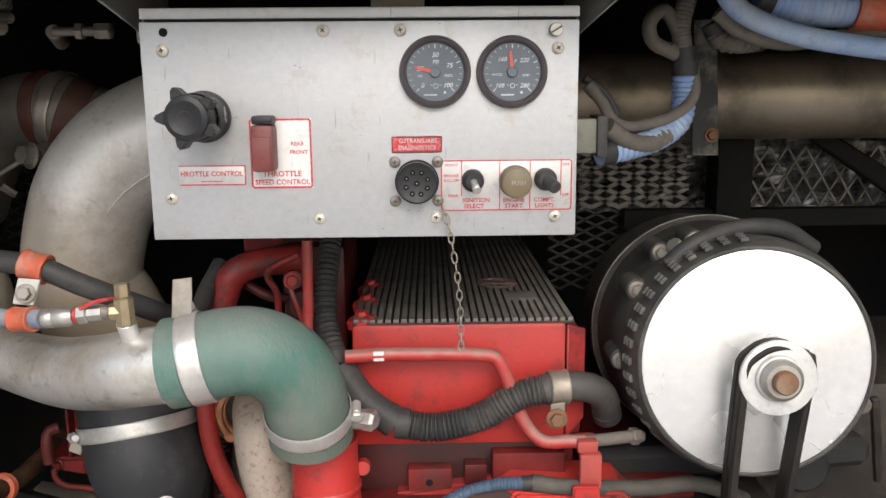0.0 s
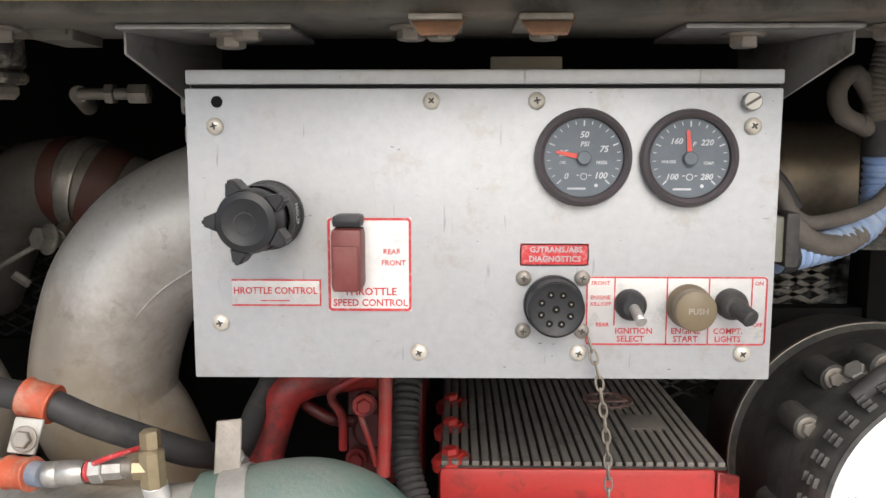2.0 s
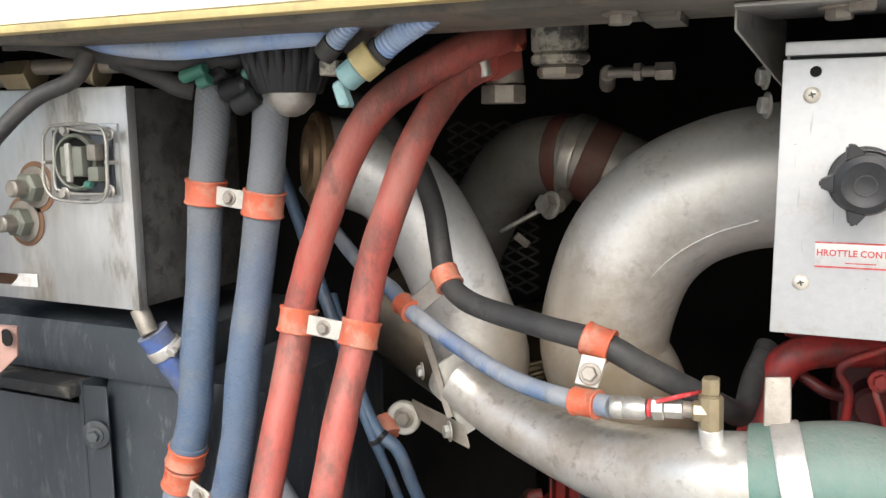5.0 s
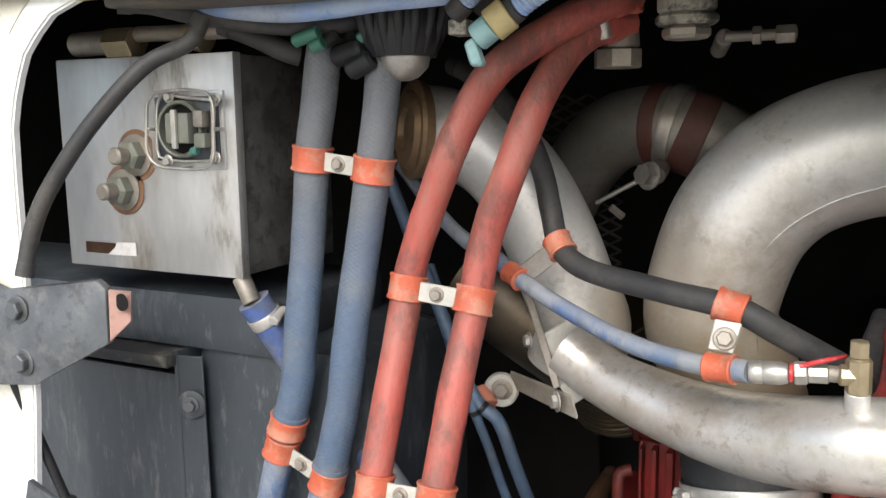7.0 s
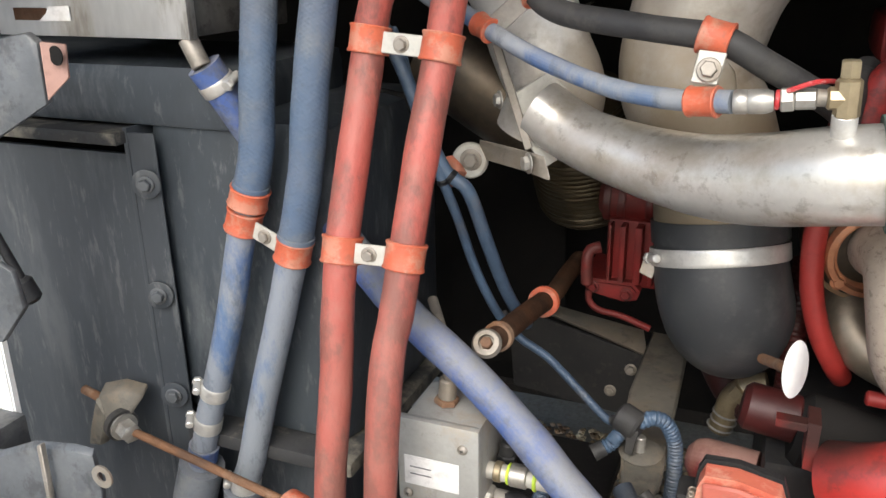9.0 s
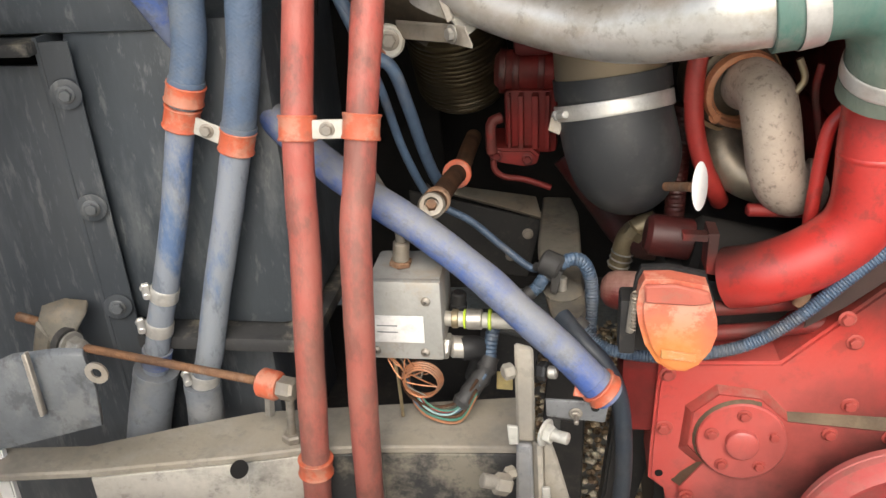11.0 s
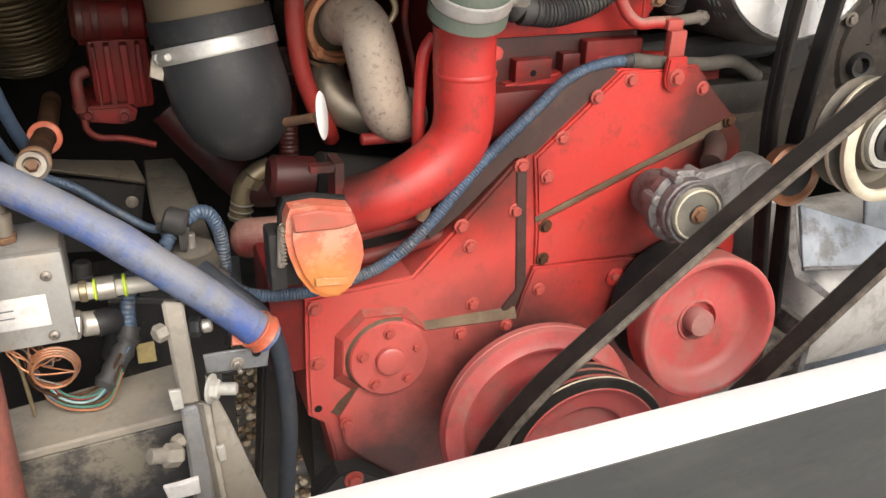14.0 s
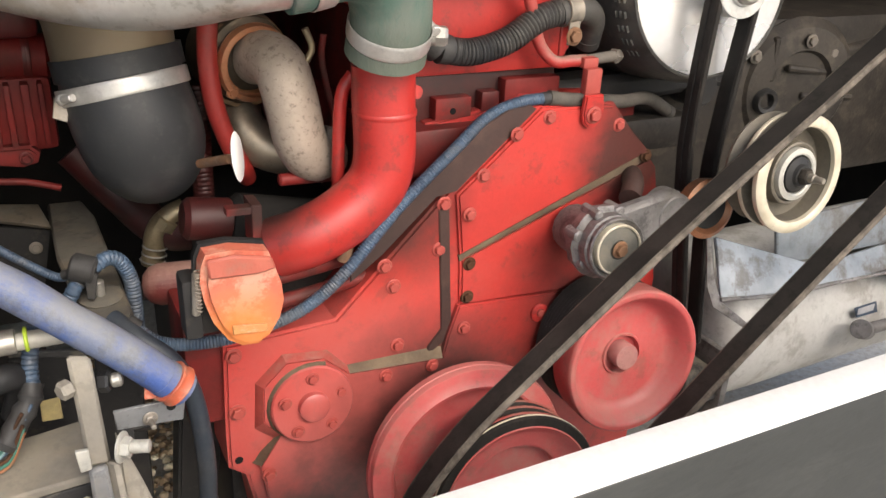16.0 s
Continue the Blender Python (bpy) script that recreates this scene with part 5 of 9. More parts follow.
# plate behind the blue conduit, with holes
part("back_plate", plate([(-0.011, 1.032), (0.121, 1.05), (0.165, 1.034), (0.046, 0.939), (-0.112, 0.786), (-0.12, 0.837)], 0.895, 0.925, 0.003), "red_sooty", eng)
# dark strip below the conduit; the shade there is painted as brown
part("shaded_step", plate([(-0.125, 0.867), (-0.086, 0.895), (-0.018, 0.958), (0.008, 0.962), (0.110, 1.052), (0.100, 1.058), (0.070, 1.054), (0.009, 1.022), (-0.037, 0.979), (-0.084, 0.931), (-0.125, 0.893)], 0.8470, 0.8495, 0.001), "casting_brown", eng, "oily brown casing step with the conduit's shade painted in")
bolt((0.002, 0.895, 1.007), (0, -1, 0), 0.011, "red", eng)
part("dark_hole", lathe([(0, 0), (0.004, 0), (0.004, 0.0006), (0, 0.0006)], (0.023, 0.895, 1.044), (0, -1, 0), 20), "soot", eng)

# cylinder head and ribbed rocker cover
part("cylinder_head", block((-0.062, 0.93, 1.03), (0.188, 1.55, 1.15), 0.008), "red_dark", eng)
YC, ZC = 0.902, 1.222
cv = part("rocker_cover", block((-0.058, YC, 1.085), (0.172, 1.5, ZC), 0.006), "red", eng, "red rocker cover with ribbed grey top")
part("cover_side", sheet([(0.173, YC + 0.003, 1.09), (0.194, YC + 0.012, 1.11), (0.194, YC + 0.012, 1.212), (0.173, YC + 0.003, ZC - 0.003)], 0.004, 0.001), "red_sooty", eng)
part("cover_side", block((0.170, YC + 0.012, 1.09), (0.192, 1.5, 1.208), 0.006), "red_dark", eng)
part("ribbed_top", block((-0.057, YC + 0.003, ZC - 0.002), (0.181, 1.49, ZC + 0.0015), 0.001), "gear_brown", eng, "dusty grey ribbed top")
for k in range(28):
    x = -0.053 + 0.0085 * k
    part("rib", block((x - 0.0030, YC + 0.003, ZC + 0.001), (x + 0.0030, 1.48, ZC + 0.0052), 0.001), "cover", cv)
part("emblem_plate", block((0.115, 0.985, ZC + 0.003), (0.150, 1.025, ZC + 0.0056), 0.001), "cover", cv, "blank raised emblem plate")
part("emblem_ring", lathe([(0.021, 0), (0.026, 0), (0.0255, 0.0032), (0.0215, 0.0032), (0.021, 0)], (0.112, 1.07, ZC + 0.003), (0, 0, 1), 32), "emblem_worn", cv, "worn dull red round emblem")
part("emblem_bar", block((0.092, 1.064, ZC + 0.003), (0.132, 1.076, ZC + 0.0060), 0.001), "emblem_worn", cv)
for y in (0.921, 0.995, 1.07):
    lug = part("lug", lathe([(0, 0), (0.017, 0), (0.017, 0.007), (0.014, 0.010), (0, 0.010)], (-0.047, y, ZC - 0.006), (-0.15, 0, 1), 28), "red", eng)
    bolt((-0.048, y, ZC + 0.004), (-0.15, 0, 1), 0.0072, "red", eng)
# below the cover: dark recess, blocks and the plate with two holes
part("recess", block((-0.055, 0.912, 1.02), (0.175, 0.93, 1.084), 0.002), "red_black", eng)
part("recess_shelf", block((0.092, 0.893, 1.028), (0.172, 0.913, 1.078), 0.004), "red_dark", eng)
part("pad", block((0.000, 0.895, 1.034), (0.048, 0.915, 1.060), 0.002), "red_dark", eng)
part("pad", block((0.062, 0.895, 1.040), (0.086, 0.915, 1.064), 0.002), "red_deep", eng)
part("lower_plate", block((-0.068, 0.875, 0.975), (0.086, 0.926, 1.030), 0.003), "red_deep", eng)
for x in (-0.050, 0.053):
    part("dark_hole", lathe([(0, 0), (0.0055, 0), (0.0055, 0.0006), (0, 0.0006)], (x, 0.875, 1.019), (0, -1, 0), 20), "soot", eng)
# oil line across the front of the cover, with its bracket
part("oil_line", tube([(-0.062, 0.875, 1.196), (-0.01, 0.875, 1.198), (0.078, 0.875, 1.196), (0.096, 0.875, 1.189), (0.108, 0.875, 1.164), (0.123, 0.875, 1.123), (0.143, 0.87, 1.102), (0.170, 0.87, 1.101), (0.188, 0.87, 1.100)], 0.0072), "red_line", eng, "bent red oil line with dusty top")
part("line_end", tube([(0.186, 0.87, 1.100), (0.215, 0.874, 1.101), (0.240, 0.88, 1.101), (0.252, 0.885, 1.099)], 0.0068, 14), "dust_cable", eng, "grimy brown end of the oil line")
part("line_nut", rod((0.238, 0.879, 1.101), (0.249, 0.884, 1.100), 0.0095, 0.002, 6), "dust_cable", eng)
part("line_tag", block((-0.033, 0.868, 1.203), (-0.022, 0.878, 1.193), 0.0005), "sticker", eng, "scrap of white label")
part("bracket", block((0.180, 0.850, 1.056), (0.203, 0.862, 1.094), 0.003), "red_dusty", eng, "red pipe bracket")
part("bracket_clip", block((0.178, 0.856, 1.093), (0.200, 0.882, 1.106), 0.003), "red_dusty", eng)
part("bracket_foot", plate([(0.171, 1.066), (0.197, 1.066), (0.2005, 1.043), (0.197, 1.032), (0.189, 1.0255), (0.179, 1.0255), (0.1715, 1.032), (0.169, 1.043)], 0.8345, 0.841, 0.002), "red", eng)
bolt((0.184, 0.8342, 1.042), (0, -1, 0), 0.0075, "red_dusty", eng)
# red water pipe below the green hose
wp = [(-0.085, 0.855, 1.116), (-0.084, 0.855, 1.073), (-0.082, 0.855, 1.015), (-0.09, 0.855, 0.983), (-0.11, 0.855, 0.961), (-0.141, 0.855, 0.941), (-0.174, 0.86, 0.926), (-0.203, 0.875, 0.913)]
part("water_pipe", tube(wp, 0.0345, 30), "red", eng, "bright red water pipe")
part("pipe_bead", lathe([(0.034, -0.004), (0.0356, -0.002), (0.0356, 0.002), (0.034, 0.004)], (-0.083, 0.855, 1.064), (0, 0, 1), 30), "red", eng)
part("pipe_boss", lathe([(0, 0), (0.0075, 0), (0.0075, 0.012), (0, 0.012)], (-0.046, 0.865, 1.081), (0, -1, 0.1), 20), "red", eng)
part("thin_line", tube([(-0.104, 0.895, 1.096), (-0.116, 0.895, 1.078), (-0.12, 0.895, 1.04), (-0.122, 0.895, 0.98), (-0.118, 0.905, 0.96)], 0.0075, 14), "red", eng)
part("thin_line", tube([(-0.116, 0.955, 1.129), (-0.118, 0.955, 1.097), (-0.105, 0.955, 1.039), (-0.098, 0.955, 1.021)], 0.004, 10), "red_dark", eng)
# riser pipes left of the water pipe
part("riser_pipe", tube([(-0.2375, 0.985, 1.143), (-0.2405, 0.985, 1.102), (-0.2365, 0.985, 1.051), (-0.2225, 0.988, 1.003), (-0.2055, 0.997, 0.968), (-0.195, 1.02, 0.945)], 0.0112, 20), "red_riser", eng)
part("riser_pipe", tube([(-0.244, 1.05, 0.905), (-0.243, 1.05, 0.98), (-0.242, 1.05, 1.06)], 0.0135, 16, ribs=0.006, depth=0.0012), "red_black", eng)
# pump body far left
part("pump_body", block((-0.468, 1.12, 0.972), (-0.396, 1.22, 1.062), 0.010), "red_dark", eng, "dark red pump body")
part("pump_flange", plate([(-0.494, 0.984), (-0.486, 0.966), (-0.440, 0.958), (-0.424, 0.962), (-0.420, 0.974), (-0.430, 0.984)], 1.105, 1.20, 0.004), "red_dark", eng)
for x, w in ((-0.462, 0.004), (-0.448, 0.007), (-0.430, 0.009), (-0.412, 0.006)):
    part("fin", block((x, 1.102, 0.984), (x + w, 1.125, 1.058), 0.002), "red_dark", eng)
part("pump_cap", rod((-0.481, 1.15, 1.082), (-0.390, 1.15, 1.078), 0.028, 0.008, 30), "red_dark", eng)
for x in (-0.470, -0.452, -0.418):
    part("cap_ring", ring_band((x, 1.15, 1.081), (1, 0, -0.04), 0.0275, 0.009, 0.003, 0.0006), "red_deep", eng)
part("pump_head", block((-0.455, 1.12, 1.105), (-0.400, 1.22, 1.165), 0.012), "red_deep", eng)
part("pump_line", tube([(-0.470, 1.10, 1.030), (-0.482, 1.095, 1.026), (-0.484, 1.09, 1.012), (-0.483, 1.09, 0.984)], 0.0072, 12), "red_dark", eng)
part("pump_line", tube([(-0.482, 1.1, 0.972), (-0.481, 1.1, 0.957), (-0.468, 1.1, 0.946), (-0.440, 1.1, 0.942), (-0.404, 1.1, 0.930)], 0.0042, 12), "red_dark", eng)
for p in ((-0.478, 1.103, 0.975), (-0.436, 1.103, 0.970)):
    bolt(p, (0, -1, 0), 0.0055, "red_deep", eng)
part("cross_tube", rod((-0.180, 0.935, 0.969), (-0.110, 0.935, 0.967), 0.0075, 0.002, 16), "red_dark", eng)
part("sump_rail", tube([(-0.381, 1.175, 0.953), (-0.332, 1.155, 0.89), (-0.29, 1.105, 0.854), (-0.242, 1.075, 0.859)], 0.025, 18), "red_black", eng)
# left side of the block: housings under the boot
part("housing", rod((-0.236, 0.96, 0.91), (-0.113, 0.96, 0.884), 0.040, 0.008, 32), "soot", eng, "sooty black round housing")
part("housing", rod((-0.288, 0.96, 0.927), (-0.229, 0.96, 0.918), 0.025, 0.006, 28), "red_black", eng, "dark red pipe stub")
part("housing_web", plate([(-0.23, 0.97), (-0.219, 0.969), (-0.22, 0.92), (-0.23, 0.922)], 0.866, 0.90, 0.001), "red", eng)
part("housing_tab", plate([(-0.257, 0.969), (-0.23, 0.968), (-0.231, 0.96), (-0.257, 0.961)], 0.866, 0.88, 0.001), "red", eng)
part("side_case", block((-0.315, 0.86, 0.709), (-0.272, 0.95, 0.85), 0.006), "red_dark", eng)
for z in (0.848, 0.880):
    part("cross_pipe", tube([(-0.24, 0.86, z), (-0.16, 0.865, z + 0.006), (-0.08, 0.875, z + 0.012)], 0.009, 14), "red_dark", eng)
dm_ = (-0.339, 0.97, 0.845)
part("dome_plug", lathe([(0, 0), (0.012, 0.002), (0.021, 0.009), (0.025, 0.020), (0.025, 0.075), (0, 0.075)], dm_, (1, -0.15, 0), 30), "dome", eng, "dusty faded red domed plug")
# red pipes under the panel, deep between hose and intake
part("deep_pipe", tube([(-0.226, 0.98, 1.175), (-0.222, 0.98, 1.195), (-0.207, 0.98, 1.245), (-0.194, 0.982, 1.265), (-0.169, 0.99, 1.273), (-0.12, 1.0, 1.276)], 0.0165, 18), "red_sooty", eng)
part("deep_pipe", tube([(-0.101, 0.9, 1.315), (-0.102, 0.9, 1.261), (-0.104, 0.9, 1.215)], 0.0056, 14), "red_line", eng)
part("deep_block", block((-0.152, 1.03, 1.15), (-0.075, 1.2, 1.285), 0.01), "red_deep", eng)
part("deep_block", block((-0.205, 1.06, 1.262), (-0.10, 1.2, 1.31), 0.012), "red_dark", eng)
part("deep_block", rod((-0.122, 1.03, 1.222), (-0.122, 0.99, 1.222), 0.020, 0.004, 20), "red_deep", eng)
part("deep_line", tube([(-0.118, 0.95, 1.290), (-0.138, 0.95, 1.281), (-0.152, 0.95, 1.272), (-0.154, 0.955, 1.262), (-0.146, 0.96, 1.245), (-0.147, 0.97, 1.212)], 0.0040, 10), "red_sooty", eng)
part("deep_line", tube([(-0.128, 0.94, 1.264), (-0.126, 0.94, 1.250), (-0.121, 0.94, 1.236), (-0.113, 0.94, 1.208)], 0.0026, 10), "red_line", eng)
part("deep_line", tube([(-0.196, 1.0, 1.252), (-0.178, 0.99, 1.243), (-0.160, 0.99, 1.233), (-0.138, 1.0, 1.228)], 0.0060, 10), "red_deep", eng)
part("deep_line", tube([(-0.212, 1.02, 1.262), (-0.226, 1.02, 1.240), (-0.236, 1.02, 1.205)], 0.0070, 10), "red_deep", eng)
part("banjo", lathe([(0, 0), (0.010, 0), (0.010, 0.010), (0, 0.010)], (-0.124, 0.945, 1.264), (0.2, -1, 0.1), 20), "red_dark", eng)
bolt((-0.124, 0.936, 1.264), (0.2, -1, 0.1), 0.0068, "red_sooty", eng)
for p in ((-0.160, 1.055, 1.292), (-0.118, 1.055, 1.296), (-0.095, 1.026, 1.243), (-0.142, 1.026, 1.180)):
    bolt(p, (0, -1, 0), 0.0075, "red_dark", eng)
part("foot", plate([(-0.28, 0.535), (-0.249, 0.563), (-0.219, 0.562), (-0.173, 0.527), (-0.14, 0.476), (-0.285, 0.446)], 0.825, 0.855, 0.003), "black", eng)
bolt((-0.23, 0.825, 0.55), (0, -1, 0), 0.009, "red_dusty", eng)


# ---- pulleys and belts ----
AX = (-0.067, -0.989, 0.118)


def pulley(name, c, profile, material, label, axis=AX, n=56):
    p = thing(name, c, label, "pulley", "belt pulleys")
    part("wheel", lathe(profile, c, axis, n), material, p)
    return p


dc = (-0.001, 0.7535, 0.6323)
dm = pulley("damper", dc, [(0, -0.03), (0.060, -0.03), (0.126, -0.028), (0.130, -0.024), (0.130, -0.006), (0.1285, -0.003), (0.118, -0.002), (0.112, 0.000), (0.108, 0.002), (0.104, 0.0005), (0.099, -0.016), (0.094, -0.022), (0.05, -0.024), (0, -0.024)], "pulley_red", "large dusty red crankshaft damper wheel")
part("rim_band", lathe([(0.1295, -0.023), (0.1312, -0.021), (0.1312, -0.013), (0.1295, -0.011)], dc, AX, 56), "pulley_red", dm)
part("hub", lathe([(0, -0.020), (0.045, -0.020), (0.044, -0.012), (0.020, -0.010), (0, -0.010)], dc, AX, 40), "pulley_red", dm)
cc = (0.0345, 0.707, 0.6095)
prof = [(0, -0.05), (0.075, -0.05), (0.095, -0.040)]
for k in range(3):
    h = -0.040 + 0.016 * k
    prof += [(0.108, h), (0.108, h + 0.003), (0.094, h + 0.0065), (0.094, h + 0.0095), (0.108, h + 0.013)]
prof += [(0.1115, 0.004), (0.1118, 0.009), (0.110, 0.0115), (0.098, 0.012), (0.092, 0.006), (0.085, -0.008), (0.068, -0.020), (0.03, -0.022), (0, -0.022)]
cpul = pulley("crank_pulley", cc, prof, "belt", "grooved crankshaft pulley, black with red face", AX)
part("face", lathe([(0.0, -0.016), (0.058, -0.016), (0.0635, -0.014), (0.066, -0.0035), (0.070, -0.0015), (0.084, -0.0005), (0.092, 0.0070), (0.0985, 0.0135), (0.1005, 0.0128)], cc, AX, 56), "pulley_red", cpul, "dished red face")
for h in (-0.0385, -0.0225, -0.0065):
    part("groove_edge", lathe([(0.1075, h - 0.0018), (0.1092, h - 0.001), (0.1092, h + 0.001), (0.1075, h + 0.0018)], cc, AX, 56), "red_dusty", cpul, "dusty worn groove edge")
part("rim_edge", lathe([(0.1112, 0.0040), (0.1124, 0.0048), (0.1124, 0.0066), (0.1112, 0.0074)], cc, AX, 56), "rim_cream", cpul, "bare worn rim edge")
rc = (0.2215, 0.744, 0.7370)
rp = pulley("red_pulley", rc, [(0, -0.035), (0.080, -0.035), (0.096, -0.032), (0.0975, -0.028), (0.0985, 0.006), (0.0980, 0.010), (0.096, 0.012), (0.091, 0.0122), (0.088, 0.010), (0.080, -0.006), (0.074, -0.014), (0.067, -0.018), (0.040, -0.0195), (0.027, -0.0195), (0.0255, -0.026), (0.0, -0.026)], "pulley_red", "smooth dusty red idler pulley")
part("hub_ring", lathe([(0.0262, -0.0200), (0.0268, -0.0165), (0.0290, -0.0165), (0.0300, -0.0196)], rc, AX, 40), "pulley_red", rp)
part("hub_cap", lathe([(0, -0.026), (0.0178, -0.026), (0.0178, -0.0075), (0.0165, -0.0055), (0, -0.0052)], rc, AX, 32), "hub_pink", rp, "faded pink hub cap")
part("grooved_rim", lathe([(0.05, -0.078), (0.0965, -0.078), *[(0.0965 - 0.0022 * (k % 2), -0.076 + 0.003 * k) for k in range(14)], (0.0965, -0.034), (0.05, -0.0335)], rc, AX, 56), "belt", rp, "black grooved belt rim")
tc = (0.1635, 0.732, 0.910)
tn = thing("belt_tensioner", tc, "cast aluminium belt tensioner on the timing cover", "tensioner")
part("housing", lathe([(0, -0.10), (0.030, -0.10), (0.034, -0.05), (0.044, -0.045), (0.046, -0.03), (0.040, -0.024), (0.040, -0.010), (0.036, -0.006), (0, -0.006)], tc, AX, 14), "cast", tn)
part("ring", lathe([(0.0280, -0.006), (0.0308, -0.006), (0.0308, 0.003), (0.0297, 0.004), (0.0280, 0.003), (0.0280, -0.006)], tc, AX, 40), "rim_cream", tn, "pale worn ring")
part("cap", lathe([(0, -0.006), (0.0279, -0.006), (0.0279, 0.001), (0.012, 0.0015), (0.011, -0.001), (0, -0.001)], tc, AX, 36), "cap_olive", tn)
for k in range(7):
    a = radians(51.4 * k + 10)
    q = Vector(tc) + Vector((0.0385 * math.cos(a), 0.034 + 0.005 * math.sin(a), 0.0385 * math.sin(a)))
    part("lug", rod((q.x, q.y - 0.009 - 0.004 * (k % 3), q.z), (q.x, q.y + 0.016, q.z), 0.0062 + 0.0012 * (k % 2), 0.002, 9), "cast", tn)
part("lip", lathe([(0.0325, -0.008), (0.0375, -0.008), (0.0378, -0.002), (0.0362, 0.000), (0.0325, -0.004)], tc, AX, 40), "cast", tn)
bolt((tc[0] + 0.002, tc[1] - 0.001, tc[2]), (0, -1, 0), 0.0075, "rust", tn)
part("arm", sheet([(tc[0] + 0.02, 0.77, tc[2] + 0.035), (tc[0] + 0.115, 0.775, tc[2] + 0.048), (tc[0] + 0.135, 0.775, tc[2] + 0.02), (tc[0] + 0.11, 0.775, tc[2] - 0.03), (tc[0] + 0.03, 0.77, tc[2] - 0.02)], 0.022, 0.006), "cast", tn)
part("arm_boss", lathe([(0, 0), (0.028, 0), (0.028, 0.03), (0.024, 0.034), (0, 0.034)], (tc[0] + 0.11, 0.795, tc[2] + 0.015), (0, -1, 0), 28), "cast", tn)
part("neck", tube([(0.23, 0.80, 0.94), (0.25, 0.82, 0.95), (0.27, 0.85, 0.95)], 0.014, 20), "casting_brown", tn)
ic = (0.3806, 0.690, 0.992)
AXI = (0.02, -0.995, 0.095)
idp = pulley("idler_pulley", ic, [(0, -0.05), (0.044, -0.05), (0.0665, -0.046), (0.068, -0.042), (0.058, -0.034), (0.058, -0.030), (0.070, -0.022), (0.070, -0.014), (0.058, -0.008), (0.060, -0.003), (0.068, 0.004), (0.070, 0.008), (0.067, 0.011), (0.060, 0.011), (0.0575, 0.002), (0.055, -0.012), (0.040, -0.014), (0.0385, 0.001), (0.0365, 0.002), (0.034, 0.001), (0.032, -0.004), (0.0, -0.004)], "idler_dish", "worn steel idler pulley with pale rim", AXI, 64)
part("pale_rim", lathe([(0.0575, 0.0060), (0.0582, 0.0112), (0.0605, 0.0125), (0.0680, 0.0125), (0.0722, 0.0090), (0.0722, 0.0030), (0.0700, 0.0030)], ic, AXI, 64), "rim_cream", idp, "bare pale metal rim")
part("groove_edge", lathe([(0.0698, -0.0215), (0.0712, -0.0200), (0.0712, -0.0165), (0.0698, -0.0150)], ic, AXI, 64), "rim_cream", idp)
part("hub_ring", lathe([(0.0235, -0.0035), (0.0240, 0.0062), (0.0260, 0.0074), (0.0318, 0.0060), (0.0325, -0.0035)], ic, AXI, 48), "zinc", idp, "pale worn bearing ring")
part("hub", lathe([(0, -0.002), (0.0228, -0.002), (0.0215, 0.007), (0.014, 0.010), (0.0125, 0.014), (0, 0.015)], ic, AXI, 28), "black", idp, "black bearing cap")
part("nut", lathe([(0, 0.014), (0.0105, 0.014), (0.0105, 0.021), (0.009, 0.023), (0, 0.023)], ic, AXI, 6), "gear_brown", idp)
part("stud", lathe([(0, 0.022), (0.0055, 0.022), (0.0055, 0.030), (0.0042, 0.031), (0.0042, 0.041), (0.003, 0.043), (0, 0.043)], ic, AXI, 16), "dull_steel", idp, "worn threaded stub")
gp = pulley("rear_pulley", (0.3300, 0.762, 0.926), [(0, -0.02), (0.036, -0.02), (0.040, 0.0), (0.033, 0.004), (0.026, -0.004), (0, -0.004)], "copper", "rusty orange pulley behind the idler", n=40)
part("dark_face", lathe([(0, -0.003), (0.026, -0.003), (0.0265, 0.0), (0, 0.0)], (0.3300, 0.762, 0.926), AX, 36), "black", gp)


def strap_belt(name, pts, width, thick, label, across=(0, 1, 0), step=0.02, worn="belt_edge"):
    """A flat belt run: its width lies along across."""
    line = smooth_path(pts, step) if len(pts) > 2 else [Vector(pts[0]).lerp(Vector(pts[1]), k / 12) for k in range(13)]
    b = bmesh.new()
    w = Vector(across).normalized() * width / 2
    rings = []
    for i, p in enumerate(line):
        t = (line[min(i + 1, len(line) - 1)] - line[max(i - 1, 0)]).normalized()
        o = t.cross(w).normalized() * thick / 2
        rings.append([b.verts.new(p + s * w + q * o) for s, q in ((-1, -1), (-0.2, -1), (-0.1, -0.7), (0.1, -0.7), (0.2, -1), (1, -1), (1, 1), (-1, 1))])
    k = len(rings[0])
    for p, q in zip(rings, rings[1:]):
        for i in range(k):
            b.faces.new((p[i], p[(i + 1) % k], q[(i + 1) % k], q[i]))
    b.faces.new(rings[0])
    b.faces.new(rings[-1])
    bmesh.ops.recalc_face_normals(b, faces=b.faces)
    t = thing(name, line[0], label, "belt", "drive belts")
    part("band", b, "belt", t)
    for edge in (-1, 1):
        e = [p + w * (0.93 * edge) for p in line]
        part("side_edge", tube(e, thick * 0.49, 8), worn, t, "rounded side edge of the belt")
    return t


strap_belt("drive_belt", [(-0.133, 0.695, 0.609), (-0.103, 0.695, 0.671), (-0.053, 0.695, 0.732), (0.01, 0.695, 0.786), (0.203, 0.69, 0.944), (0.427, 0.685, 1.109), (0.595, 0.685, 1.228)], 0.026, 0.011, "wide black drive belt running up from the crank pulley")
strap_belt("drive_belt", [(0.166, 0.695, 0.574), (0.283, 0.695, 0.677), (0.384, 0.69, 0.776), (0.475, 0.685, 0.863), (0.65, 0.685, 1.01)], 0.026, 0.011, "dusty black return run of the drive belt")
